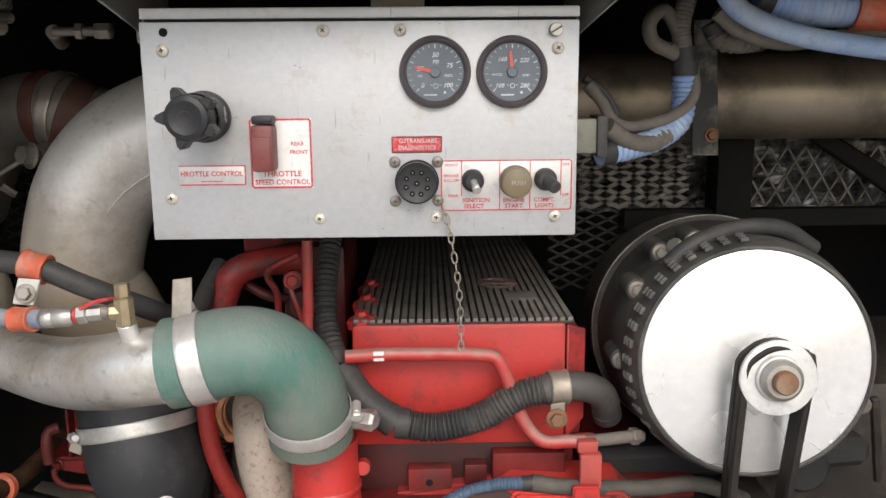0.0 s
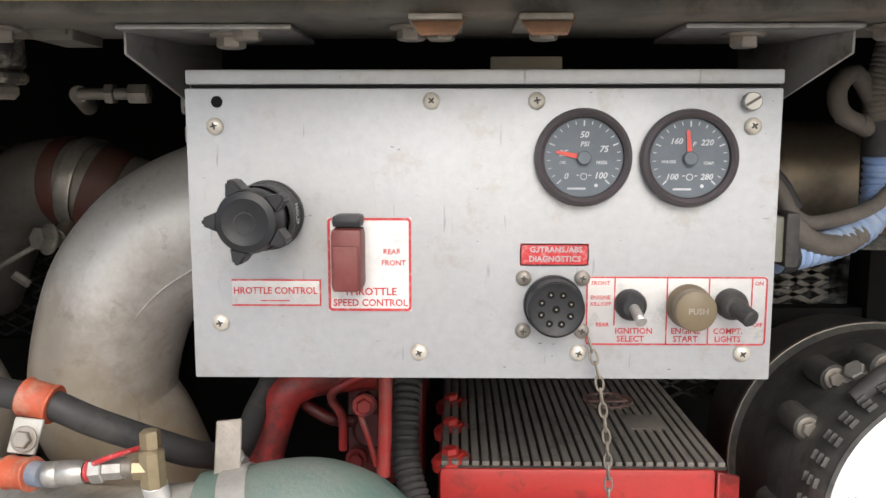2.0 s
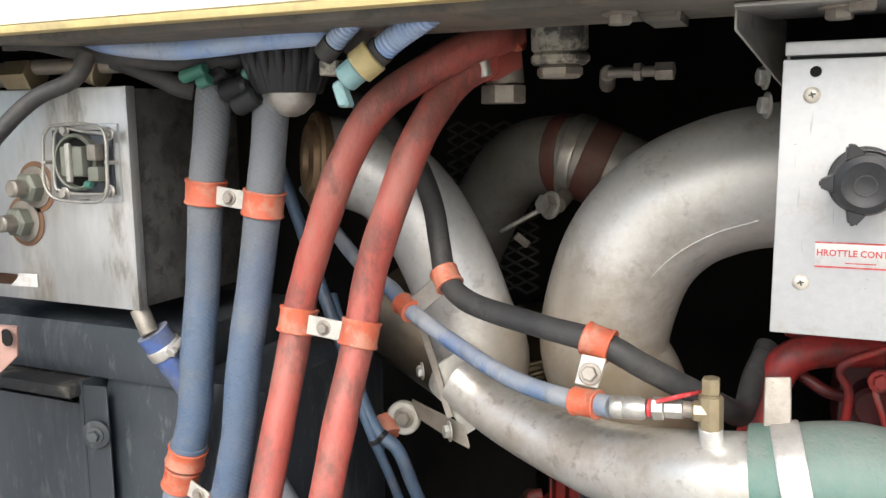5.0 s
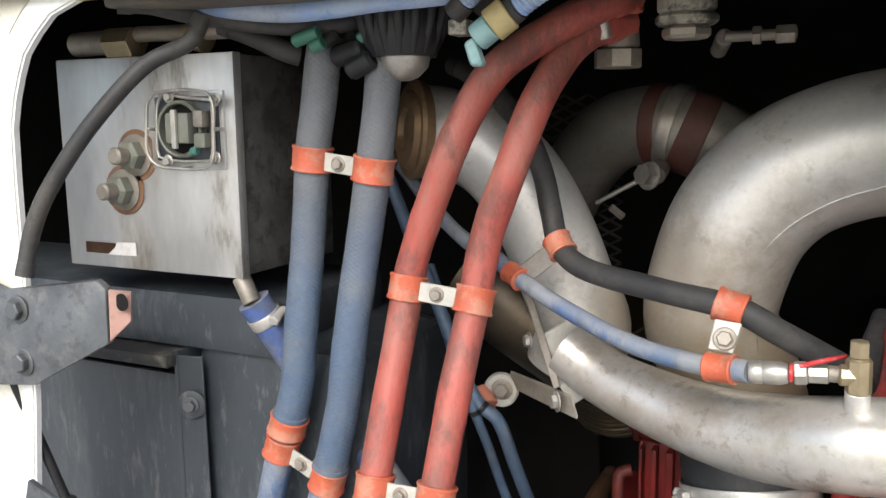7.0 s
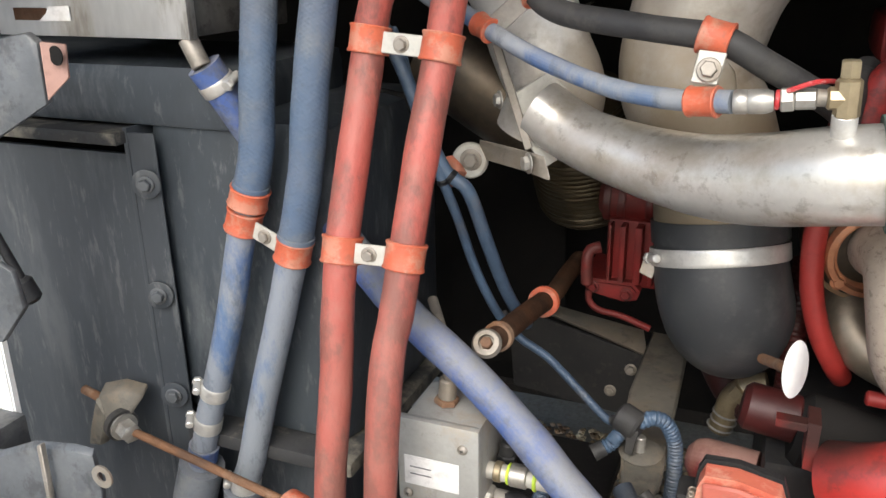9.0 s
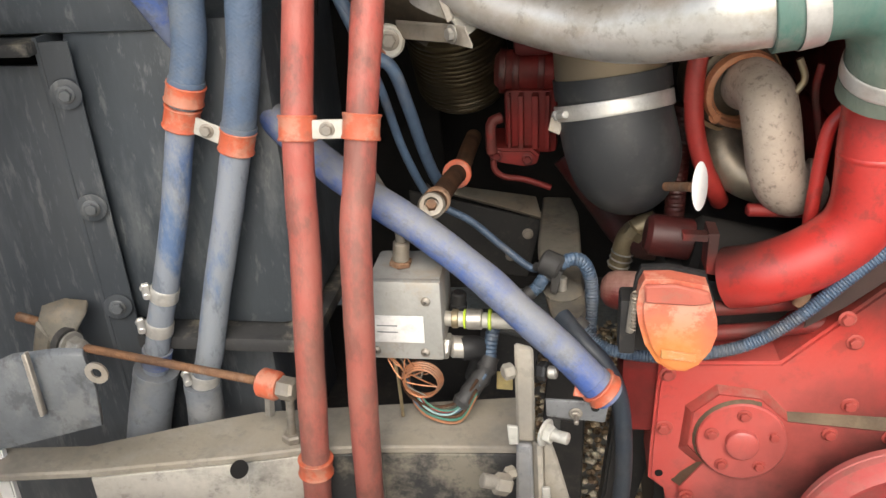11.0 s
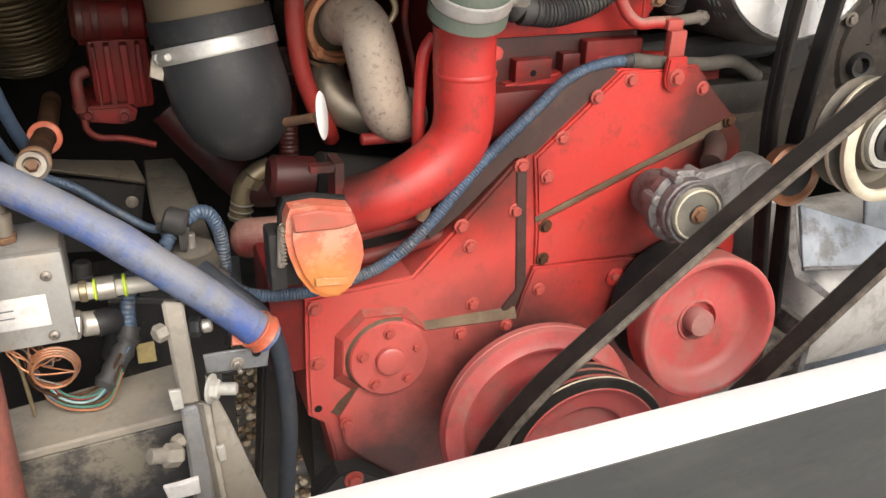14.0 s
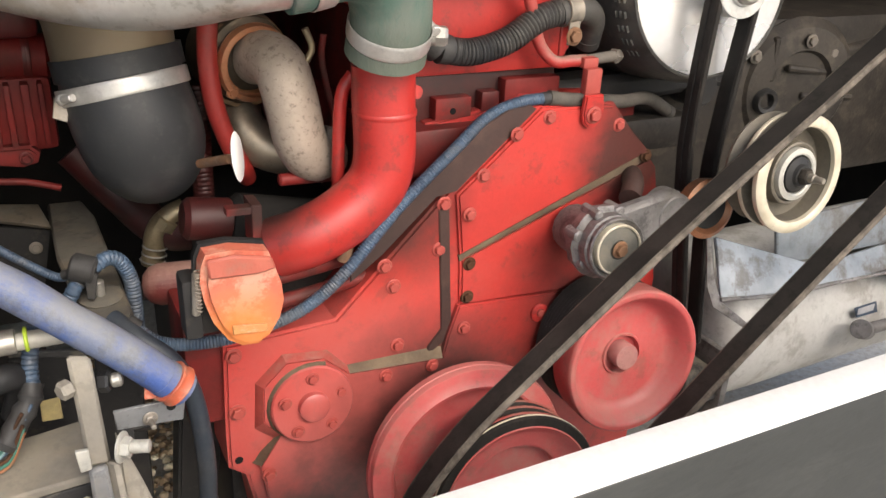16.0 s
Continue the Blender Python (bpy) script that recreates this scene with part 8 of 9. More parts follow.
part("arm", sheet([(-0.98, 0.585, 0.94), *[(-0.918, 0.6, 0.943), (-0.874, 0.6, 0.963), (-0.826, 0.6, 0.971), (-0.803, 0.6, 0.971), (-0.799, 0.6, 0.937), (-0.803, 0.6, 0.894)], (-0.97, 0.585, 0.85)], 0.008), "hinge_steel", lb)
part("mount", block((-1.012, 0.582, 0.86), (-0.975, 0.676, 0.93), 0.004), "hinge_steel", lb)
part("fold", sheet([(-0.855, 0.59, 0.973), (-0.85, 0.59, 0.975), (-0.849, 0.588, 0.909), (-0.854, 0.588, 0.907)], 0.006), "dull_steel", lb)
part("pad_hole", lathe([(0.005, 0), (0.011, 0), (0.011, 0.002), (0.005, 0.002), (0.005, 0)], (-0.791, 0.595, 0.953), (0, -1, 0), 18), "dull_steel", lb)
part("wing", sheet([(-0.904, 0.61, 1.143), (-0.866, 0.61, 1.128), (-0.86, 0.61, 1.095), (-0.895, 0.61, 1.057), (-0.93, 0.61, 1.054)], 0.006), "hinge_steel", lb)
gs = thing("gas_strut", (-0.864, 0.59, 1.194), "thin black gas strut of the hatch", "strut")
part("rod", rod((-1.038, 0.66, 1.316), (-0.968, 0.7, 1.063), 0.0050), "plastic", gs)
part("ball_end", rod((-0.971, 0.697, 1.073), (-0.963, 0.702, 1.047), 0.011, 0.004), "plastic", gs)
hose("black_cable", [(-0.784, 0.73, 1.549), (-0.792, 0.72, 1.527), (-0.827, 0.7, 1.506), (-0.86, 0.67, 1.458), (-0.892, 0.65, 1.406), (-0.909, 0.64, 1.367), (-0.914, 0.63, 1.323)], 0.0075, "rubber", "thick black cable hanging before the box", "cable")
tr = thing("threaded_rod", (-0.8, 0.70, 0.89), "rusty threaded stay rod with washers and nut", "rod")
r0 = (-0.942, 0.77, 0.864)
part("rod", tube([(-0.942, 0.77, 0.864), (-0.696, 0.735, 0.848)], 0.0050, 14, ribs=0.003, depth=0.0005), "rust", tr)
part("nut", lathe([(0, 0), (0.012, 0), (0.012, 0.016), (0.009, 0.018), (0, 0.018)], r0, (0.9, -0.35, -0.1), 6), "steel", tr)
part("washer", lathe([(0, -0.004), (0.016, -0.004), (0.016, -0.001), (0, -0.001)], r0, (0.9, -0.35, -0.1), 28), "steel", tr)
part("washer", lathe([(0, -0.014), (0.019, -0.014), (0.019, -0.005), (0, -0.005)], r0, (0.9, -0.35, -0.1), 28), "rubber", tr)
part("bracket", sheet([(-0.985, 0.785, 0.899), (-0.955, 0.79, 0.908), (-0.930, 0.80, 0.900), (-0.948, 0.785, 0.870), (-0.972, 0.778, 0.862)], 0.022, 0.003), "rail", tr, "dark olive angle block")
part("bracket_foot", sheet([(-0.985, 0.782, 0.892), (-0.968, 0.778, 0.872), (-0.982, 0.776, 0.830), (-1.004, 0.776, 0.826), (-0.998, 0.778, 0.852)], 0.014, 0.003), "rail", tr)
part("tail", rod((-0.975, 0.785, 0.882), (-1.018, 0.79, 0.889), 0.0055), "rust", tr)
part("end_clamp", rod((-0.706, 0.737, 0.848), (-0.682, 0.73, 0.847), 0.016, 0.003, 28), "orange", tr, "orange cushioned clamp at the rod's end")
part("clamp_leg", rod((-0.697, 0.735, 0.842), (-0.703, 0.74, 0.803), 0.006, n=6), "steel", tr)
part("end_nut", rod((-0.683, 0.731, 0.846), (-0.662, 0.725, 0.847), 0.013, 0.003, 6), "dull_steel", tr)
part("stud", rod((-0.672, 0.73, 0.845), (-0.678, 0.73, 0.778), 0.0048), "dull_steel", tr)
part("foot_nut", rod((-0.678, 0.73, 0.776), (-0.677, 0.73, 0.786), 0.0115, 0.002, 6), "dull_steel", tr)

# grey solenoid box with fittings
gb = thing("solenoid_box", (-0.549, 0.775, 0.908), "grey cast valve box with a white label", "valve box")
bx0, bx1 = (-0.591, 0.765, 0.866), (-0.509, 0.765, 0.957)
part("body", block((bx0[0] + 0.004, 0.7730, bx0[2] + 0.004), (bx1[0], 0.8450, bx1[2]), 0.006), "grey_box", gb)
part("lid", block((bx0[0], 0.7620, bx0[2]), (bx1[0] + 0.002, 0.7725, bx1[2] + 0.003), 0.004), "grey_box", gb)
part("label", block((-0.583, 0.7612, 0.888), (-0.527, 0.7625, 0.92), 0.0002), "sticker", gb, "worn white label")
for p in [(-0.527, 0.762, 0.876), (-0.523, 0.762, 0.938), (-0.58, 0.762, 0.877)]:
    cross_screw(p, 0.005, gb, material="dull_steel")
for z in (0.36, 0.62):
    part("print_bar", block((-0.577, 0.7608, 0.889 + z * 0.03), (-0.577 + 0.022, 0.7612, 0.889 + z * 0.03 + 0.0013), 0), "dusty_bracket", gb)
part("top_nut", rod((-0.556, 0.805, 0.958), (-0.5555, 0.805, 0.964), 0.0125, 0.001, 6), "rust", gb, "rusty gland nut")
part("top_post", rod((-0.5555, 0.805, 0.963), (-0.553, 0.805, 0.986), 0.0090, 0.002), "dull_steel", gb, "worn steel cable fitting")
part("top_cable", tube([(-0.553, 0.805, 0.984), (-0.557, 0.812, 1.003), (-0.570, 0.83, 1.022), (-0.592, 0.86, 1.040)], 0.0055, 12), "dust_cable", gb)
part("fitting", rod((-0.513, 0.795, 0.899), (-0.43, 0.795, 0.897), 0.0085), "zinc", gb, "pale brass pipe fittings in a row")
for a, c, mt, r in ((-0.489, -0.4865, "lime", 0.0108), (-0.4862, -0.469, "steel", 0.0115), (-0.4625, -0.459, "lime", 0.0118), (-0.502, -0.4945, "brass", 0.0105)):
    part("fitting_nut", rod((a, 0.795, 0.899), (c, 0.795, 0.899), r, n=12), mt, gb)
part("elbow_nut", rod((-0.515, 0.80, 0.8615), (-0.506, 0.80, 0.860), 0.0145, 0.002, 6), "bright_band", gb)
part("elbow_collar", rod((-0.506, 0.80, 0.860), (-0.480, 0.806, 0.8555), 0.0125, 0.002, 20), "bright_band", gb, "chromed collar")
part("elbow", tube([(-0.494, 0.801, 0.857), (-0.482, 0.806, 0.856), (-0.475, 0.815, 0.846), (-0.475, 0.820, 0.828), (-0.483, 0.828, 0.800)], 0.0135, 20), "plastic", gb, "glossy black elbow")
part("riser", rod((-0.500, 0.82, 0.884), (-0.4965, 0.82, 0.918), 0.0085, 0.002, 20), "plastic", gb)
part("riser_nut", rod((-0.4985, 0.82, 0.893), (-0.4975, 0.82, 0.905), 0.0105, 0.002, 6), "plastic", gb)
wr = thing("wire_coil", (-0.539, 0.775, 0.83), "coil of copper-coloured wire tied below the valve box", "wire")
for k in range(4):
    c, r = Vector((-0.534, 0.765, 0.837)), 0.0190 + 0.0010 * k
    part("turn", tube([c + Vector((r * math.cos(a), 0.003 * k - 0.004, r * 0.95 * math.sin(a))) for a in (2 * math.pi * j / 16 for j in range(17))], 0.0016, 8), "copper", wr)
for r, path, m_ in ((0.0018, [(-0.559, 0.78, 0.849), (-0.555, 0.775, 0.815), (-0.526, 0.772, 0.798), (-0.494, 0.775, 0.806), (-0.475, 0.78, 0.831)], "rust_dark"), (0.0016, [(-0.554, 0.782, 0.84), (-0.547, 0.776, 0.803), (-0.52, 0.772, 0.788), (-0.492, 0.776, 0.796), (-0.466, 0.785, 0.835)], "navy"), (0.0020, [(-0.568, 0.785, 0.853), (-0.564, 0.78, 0.831), (-0.562, 0.776, 0.807), (-0.561, 0.775, 0.781)], "brass")):
    part("loose_wire", tube(path, r, 8), m_, wr)
tangle = random.Random(11)
for k in range(9):
    a, c = Vector((-0.572 + 0.010 * (k % 4), 0.775, 0.862)), Vector((-0.534, 0.765, 0.837))
    mid = [a.lerp(c, f) + Vector((tangle.uniform(-0.012, 0.008), tangle.uniform(-0.008, 0.004), tangle.uniform(-0.012, 0.006))) for f in (0.35, 0.7)]
    w = tangle.uniform(0, 6.28)
    part("loose_wire", tube([a, *mid, c + Vector((0.021 * math.cos(w), -0.004, 0.020 * math.sin(w)))], 0.0009, 6), ("copper", "dust_cable", "copper", "rust_dark")[k % 4], wr)
for k, m_ in enumerate(("copper", "cable_green", "rust_dark")):
    part("wire", tube([Vector(v) + Vector((0, 0, 0.004 * k)) for v in [(-0.55, 0.785, 0.808), (-0.546, 0.778, 0.796), (-0.527, 0.77, 0.784), (-0.496, 0.77, 0.781), (-0.476, 0.775, 0.813)]], 0.0018, 8), m_, wr)
wb = thing("wiring_bundle", (-0.48, 0.79, 0.82), "taped black wiring bundle with coloured wire ends", "cable")
part("conduit", tube([(-0.452, 0.825, 0.895), (-0.459, 0.818, 0.876), (-0.463, 0.812, 0.858), (-0.464, 0.802, 0.838)], 0.0080, 14, ribs=0.005, depth=0.0012), "navy", wb, "blue corrugated conduit")
part("tape", tube([(-0.463, 0.805, 0.845), (-0.468, 0.796, 0.832), (-0.481, 0.787, 0.816), (-0.496, 0.776, 0.798)], lambda s_: 0.0105 - 0.0015 * math.sin(s_ * 400), 14), "rubber", wb, "wrinkled black tape")
for k, m_ in enumerate(("teal", "cable_green", "teal", "ink_red", "cable_green")):
    part("wire", tube([Vector(v) + Vector((0.001 * k, -0.0016 * (k % 3), 0.0022 * k - 0.003)) for v in [(-0.493, 0.778, 0.801), (-0.505, 0.772, 0.791), (-0.521, 0.771, 0.790), (-0.536, 0.774, 0.797), (-0.545, 0.78, 0.808)]], 0.0013, 8), m_, wb, "thin coloured wire")

# upright mount plate, bolts and the flat arm behind
mp_ = thing("engine_mount", (-0.40, 0.68, 0.45), "dusty grey upright mount plate with bolts", "bracket")
part("upright", sheet([(-0.431, 0.736, 0.908), (-0.412, 0.736, 0.903), (-0.409, 0.713, 0.805), (-0.4285, 0.713, 0.805)], 0.010, 0.003), "frame", mp_, "dust-covered upper bar")
part("bar", sheet([(-0.4285, 0.712, 0.804), (-0.4125, 0.712, 0.804), (-0.4085, 0.690, 0.700), (-0.402, 0.665, 0.580), (-0.426, 0.665, 0.580), (-0.429, 0.690, 0.704)], 0.012, 0.003), "dusty_bracket", mp_, "bluish grey bar")
part("flange", sheet([(-0.4115, 0.711, 0.806), (-0.4055, 0.714, 0.804), (-0.4015, 0.690, 0.697), (-0.396, 0.665, 0.580), (-0.402, 0.663, 0.580), (-0.4075, 0.688, 0.699)], 0.020, 0.002), "frame", mp_)
part("cheek", sheet([(-0.402, 0.718, 0.832), (-0.385, 0.713, 0.777), (-0.357, 0.703, 0.672), (-0.330, 0.690, 0.575), (-0.398, 0.678, 0.575), (-0.4025, 0.703, 0.686)], 0.006, 0.002), "frame", mp_, "dusty sloping gusset")
bolt((-0.3995, 0.705, 0.823), (0.9, -0.5, 0), 0.0100, "zinc", mp_)
part("stud", rod((-0.395, 0.703, 0.823), (-0.376, 0.695, 0.824), 0.0062), "zinc", mp_)
part("hex_head", rod((-0.431, 0.722, 0.885), (-0.441, 0.716, 0.885), 0.0085, 0.002, 6), "frame", mp_)
part("hex_head", rod((-0.430, 0.706, 0.770), (-0.440, 0.700, 0.770), 0.0075, 0.002, 6), "frame", mp_)
part("pale_clip", sheet([(-0.437, 0.700, 0.834), (-0.426, 0.700, 0.833), (-0.425, 0.698, 0.813), (-0.435, 0.698, 0.812)], 0.005, 0.001), "zinc", mp_, "pale worn clip")
part("pale_clip", sheet([(-0.402, 0.690, 0.765), (-0.394, 0.690, 0.766), (-0.393, 0.688, 0.749), (-0.401, 0.688, 0.748)], 0.005, 0.001), "zinc", mp_, "pale worn clip")
part("side_stud", rod((-0.408, 0.748, 0.868), (-0.398, 0.744, 0.869), 0.0105, 0.002, 6), "plastic", mp_, "black nut")
part("side_stud", rod((-0.398, 0.744, 0.869), (-0.388, 0.742, 0.870), 0.0068, 0.002, 16), "steel", mp_, "bright stud end")
part("long_stud", rod((-0.434, 0.69, 0.765), (-0.462, 0.68, 0.779), 0.0075), "frame", mp_, "dirty threaded stud")
part("stud_nut", rod((-0.434, 0.69, 0.765), (-0.451, 0.685, 0.772), 0.0115, 0.003, 6), "frame", mp_)
part("white_clip", sheet([(-0.455, 0.68, 0.74), (-0.44, 0.68, 0.74), (-0.422, 0.68, 0.742), (-0.422, 0.68, 0.723), (-0.451, 0.68, 0.722)], 0.006, 0.001), "sticker", mp_, "broken white plastic clip")
tg = thing("yellow_tag", (-0.453, 0.86, 0.778), "small faded yellow tag behind the wiring", "tag")
part("plate", sheet([(-0.462, 0.86, 0.788), (-0.443, 0.86, 0.789), (-0.443, 0.86, 0.762), (-0.463, 0.86, 0.763)], 0.002), "yellow_edge", tg)
# made-up black sheet that hides gravel where only darkness shows
rw = thing("dark_filler_plate", (-0.462, 0.9, 0.726), "black plate added to fill the dark behind the beam", "plate")
part("sheet", sheet([(-0.484, 0.9, 0.826), (-0.411, 0.9, 0.809), (-0.433, 0.9, 0.642), (-0.51, 0.9, 0.668)], 0.004), "black", rw)
part("lip", sheet([(-0.483, 0.897, 0.833), (-0.411, 0.897, 0.817), (-0.412, 0.897, 0.809), (-0.484, 0.897, 0.826)], 0.006), "frame_dark", rw)
# arm in the darker rail steel; its deep shade is put into the colour
ar = thing("flat_arm", (-0.373, 0.9, 0.932), "dusty grey flat steel arm with a mount washer", "bracket")
part("arm", sheet([(x, y, 0.842) for x, y in ((-0.421, 1.269), (-0.376, 1.267), (-0.365, 1.205), (-0.362, 1.094), (-0.357, 0.905), (-0.370, 0.866), (-0.392, 0.869), (-0.414, 0.991), (-0.422, 1.088),)], 0.012, 0.003), "rail", ar)
part("mount_washer", lathe([(0, 0), (0.022, 0), (0.024, 0.003), (0.018, 0.006), (0, 0.006)], (-0.385, 0.949, 0.849), (0, -0.1, 1), 30), "rail", ar)
part("stud", rod((-0.386, 0.947, 0.853), (-0.386, 0.947, 0.872), 0.006), "steel", ar)
# top plate darkened with rail steel for the deep shade it lies in
dk = thing("cross_member", (-0.46, 1.12, 0.8), "dark dusty cross member behind the valve box", "beam")
part("top", sheet([(-0.589, 1.28, 0.864), (-0.432, 1.26, 0.85), (-0.42, 1.23, 0.825), (-0.455, 1.23, 0.837), (-0.59, 1.25, 0.865)], 0.008), "rail", dk)
part("web", sheet([(-0.637, 1.26, 0.861), (-0.422, 1.245, 0.818), (-0.445, 1.245, 0.716), (-0.623, 1.25, 0.731)], 0.006), "black", dk)
for p in [(-0.444, 1.24, 0.795), (-0.472, 1.24, 0.755)]:
    bolt(p, (0, -1, 0.1), 0.0062, "dull_steel", dk)
# no rail known here: dark sheets added to cover gravel behind the mount
sr = thing("dark_mount_fill", (-0.375, 0.95, 0.45), "dark plate added to fill the black behind the mount", "rail")
part("web", sheet([(-0.400, 0.955, 0.790), (-0.352, 0.950, 0.780), (-0.358, 0.950, 0.440), (-0.425, 0.955, 0.440)], 0.012, 0.002), "black", sr)
part("lip", sheet([(-0.401, 0.946, 0.794), (-0.350, 0.940, 0.783), (-0.350, 0.962, 0.786), (-0.401, 0.968, 0.797)], 0.006, 0.001), "frame_dark", sr)
# rusty link with orange band
ln = thing("rusty_link", (-0.542, 0.98, 0.97), "rusty link rod with orange cushioned band", "rod")
link = [(-0.524, 1.23, 0.961), (-0.525, 1.16, 0.962), (-0.526, 1.09, 0.962), (-0.525, 0.98, 0.985), (-0.523, 0.84, 1.012)]
part("rod", tube(link, 0.0122, 20), "rust_dark", ln)
p, ax = near(link, (-0.526, 1.05, 0.970))
part("band", ring_band(p, ax, 0.0130, 0.011, 0.004, 0.002), "orange", ln)
part("eye", lathe([(0, 0), (0.0135, 0), (0.015, 0.005), (0.0125, 0.009), (0.008, 0.0095), (0.0075, 0.004), (0, 0.004)], (-0.523, 0.832, 1.014), (0.1, -0.75, 0.6), 24), "dull_steel", ln)
part("eye_bolt", lathe([(0, 0.003), (0.006, 0.003), (0.006, 0.011), (0.005, 0.012), (0, 0.012)], (-0.523, 0.832, 1.014), (0.1, -0.75, 0.6), 6), "rust", ln)
part("collar", ring_band(*near(link, (-0.523, 0.865, 1.008)), 0.0122, 0.010, 0.0025, 0.0008), "rust", ln)
# thin tubes
for pts, r in (([(-0.745, 0.96, 1.44), (-0.700, 0.94, 1.36), (-0.668, 0.92, 1.31), (-0.636, 0.905, 1.258), (-0.612, 0.9, 1.205), (-0.592, 0.9, 1.165), (-0.570, 0.905, 1.145), (-0.558, 0.92, 1.096), (-0.551, 0.95, 1.040), (-0.544, 0.975, 0.998), (-0.535, 1.01, 0.955)], 0.0072), ([(-0.66, 0.93, 1.30), (-0.642, 0.915, 1.272), (-0.622, 0.9, 1.222), (-0.597, 0.895, 1.165), (-0.584, 0.91, 1.115), (-0.574, 0.94, 1.045), (-0.560, 0.97, 0.985), (-0.548, 1.0, 0.945)], 0.0052)):
    t = thing("air_line", pts[4], "dusty dark blue air line", "air line", "thin air lines")
    part("line", tube(pts, r, 14), "navy", t)
    part("tie", ring_band(*near(pts, (-0.588, 0.9, 1.155)), r, 0.006, 0.001), "plastic", t, "black cable tie")
hose("wiring_conduit", [(-0.403, 0.945, 0.886), (-0.386, 0.945, 0.892), (-0.374, 0.95, 0.896), (-0.361, 0.955, 0.889), (-0.351, 0.96, 0.864), (-0.349, 0.96, 0.834), (-0.35, 0.96, 0.786), (-0.353, 0.95, 0.71)], 0.0088, "navy", "dark corrugated conduit over the mount arm", "conduit", group="corrugated conduits", ribs=0.0045, depth=0.0014, n=16)
hose("wiring_conduit", [(-0.399, 0.95, 0.881), (-0.411, 0.94, 0.87), (-0.417, 0.94, 0.86), (-0.434, 0.93, 0.85)], 0.0085, "navy", "short corrugated conduit branch", "conduit", group="corrugated conduits", ribs=0.0045, depth=0.0014, n=16)
hose("wiring_conduit", [(-0.560, 0.99, 0.975), (-0.537, 0.98, 0.953), (-0.500, 0.98, 0.931), (-0.459, 0.975, 0.897), (-0.426, 0.96, 0.878), (-0.408, 0.947, 0.886)], 0.0050, "navy", "slim corrugated conduit to the taped joint", "conduit", group="corrugated conduits", ribs=0.0030, depth=0.0005, n=14)
wt = thing("conduit_tape", (-0.399, 0.945, 0.888), "black tape round a wiring conduit joint", "tape")
part("wrap", rod((-0.411, 0.95, 0.893), (-0.386, 0.94, 0.886), 0.0165, 0.003, 14), "rubber", wt)
part("tail", sheet([(-0.399, 0.93, 0.89), (-0.386, 0.93, 0.888), (-0.392, 0.93, 0.858), (-0.4, 0.93, 0.86)], 0.003), "rubber", wt)
bk = thing("bracket_arm", (-0.583, 0.95, 1.166), "short steel arm with an eye and bolt", "bracket")
part("arm", sheet([(-0.57, 0.94, 1.189), (-0.507, 0.895, 1.191), (-0.486, 0.885, 1.19), (-0.478, 0.88, 1.171), (-0.505, 0.89, 1.176), (-0.567, 0.945, 1.17)], 0.004), "dull_steel", bk)
part("eye", lathe([(0, 0), (0.019, 0), (0.019, 0.006), (0.017, 0.008), (0, 0.008)], (-0.581, 0.945, 1.167), (0.1, -1, 0), 28), "zinc", bk, "pale steel eye")
bolt((-0.578, 0.937, 1.169), (0.1, -1, 0), 0.008, "dull_steel", bk)
part("band", rod((-0.607, 0.94, 1.162), (-0.593, 0.93, 1.148), 0.014), "orange", bk)

# amber lens lamp and white disc
lm = thing("orange_cap", (-0.277, 0.735, 0.936), "faded orange plastic cap with clear plate", "cap")
ol = [(-0.3125, 0.975), (-0.308, 0.986), (-0.284, 0.987), (-0.251, 0.980), (-0.246, 0.965), (-0.240, 0.945), (-0.2385, 0.928), (-0.243, 0.910), (-0.253, 0.894), (-0.265, 0.886), (-0.280, 0.887), (-0.293, 0.896), (-0.305, 0.916), (-0.312, 0.940), (-0.3145, 0.958)]
part("lens", plate(ol, 0.723, 0.747, 0.006), "lens", lm, "sun-faded orange face")
part("back", block((-0.325, 0.748, 0.894), (-0.237, 0.770, 0.95), 0.006), "black", lm)
mid_x, mid_z = sum(v[0] for v in ol) / len(ol), sum(v[1] for v in ol) / len(ol)
part("rim", plate([(mid_x + (x - mid_x) * 1.05, mid_z + (z - mid_z) * 1.03) for x, z in ol], 0.7475, 0.758, 0.003), "black", lm, "black rubber rim")
part("spring", tube([Vector((-0.3165, 0.730, 0.972)) + Vector((0.0025 * math.cos(a), 0.0025 * math.sin(a), -0.0006 * a)) for a in (0.7 * k for k in range(100))], 0.0007, 6, 0.002), "dull_steel", lm, "small closing spring")
part("side_cheek", block((-0.329, 0.738, 0.897), (-0.3125, 0.768, 0.958), 0.004), "black", lm, "black rubber side")
part("top_flap", sheet([(-0.309, 0.7205, 0.985), (-0.284, 0.7205, 0.986), (-0.251, 0.7205, 0.979), (-0.247, 0.7205, 0.967), (-0.264, 0.7205, 0.964), (-0.308, 0.7205, 0.966)], 0.005, 0.002), "cap_flap", lm, "worn red top flap")
part("plate", sheet([(-0.290, 0.7205, 0.915), (-0.258, 0.7205, 0.911), (-0.258, 0.7205, 0.903), (-0.290, 0.7205, 0.906)], 0.003, 0.0005), "lens_plate", lm, "pale clear plate")
part("hinge_pin", rod((-0.316, 0.735, 0.967), (-0.319, 0.735, 0.925), 0.004), "dull_steel", lm)
wd = thing("dipstick_disc", (-0.249, 0.835, 1.038), "white oval disc on a rusty stalk", "dipstick")
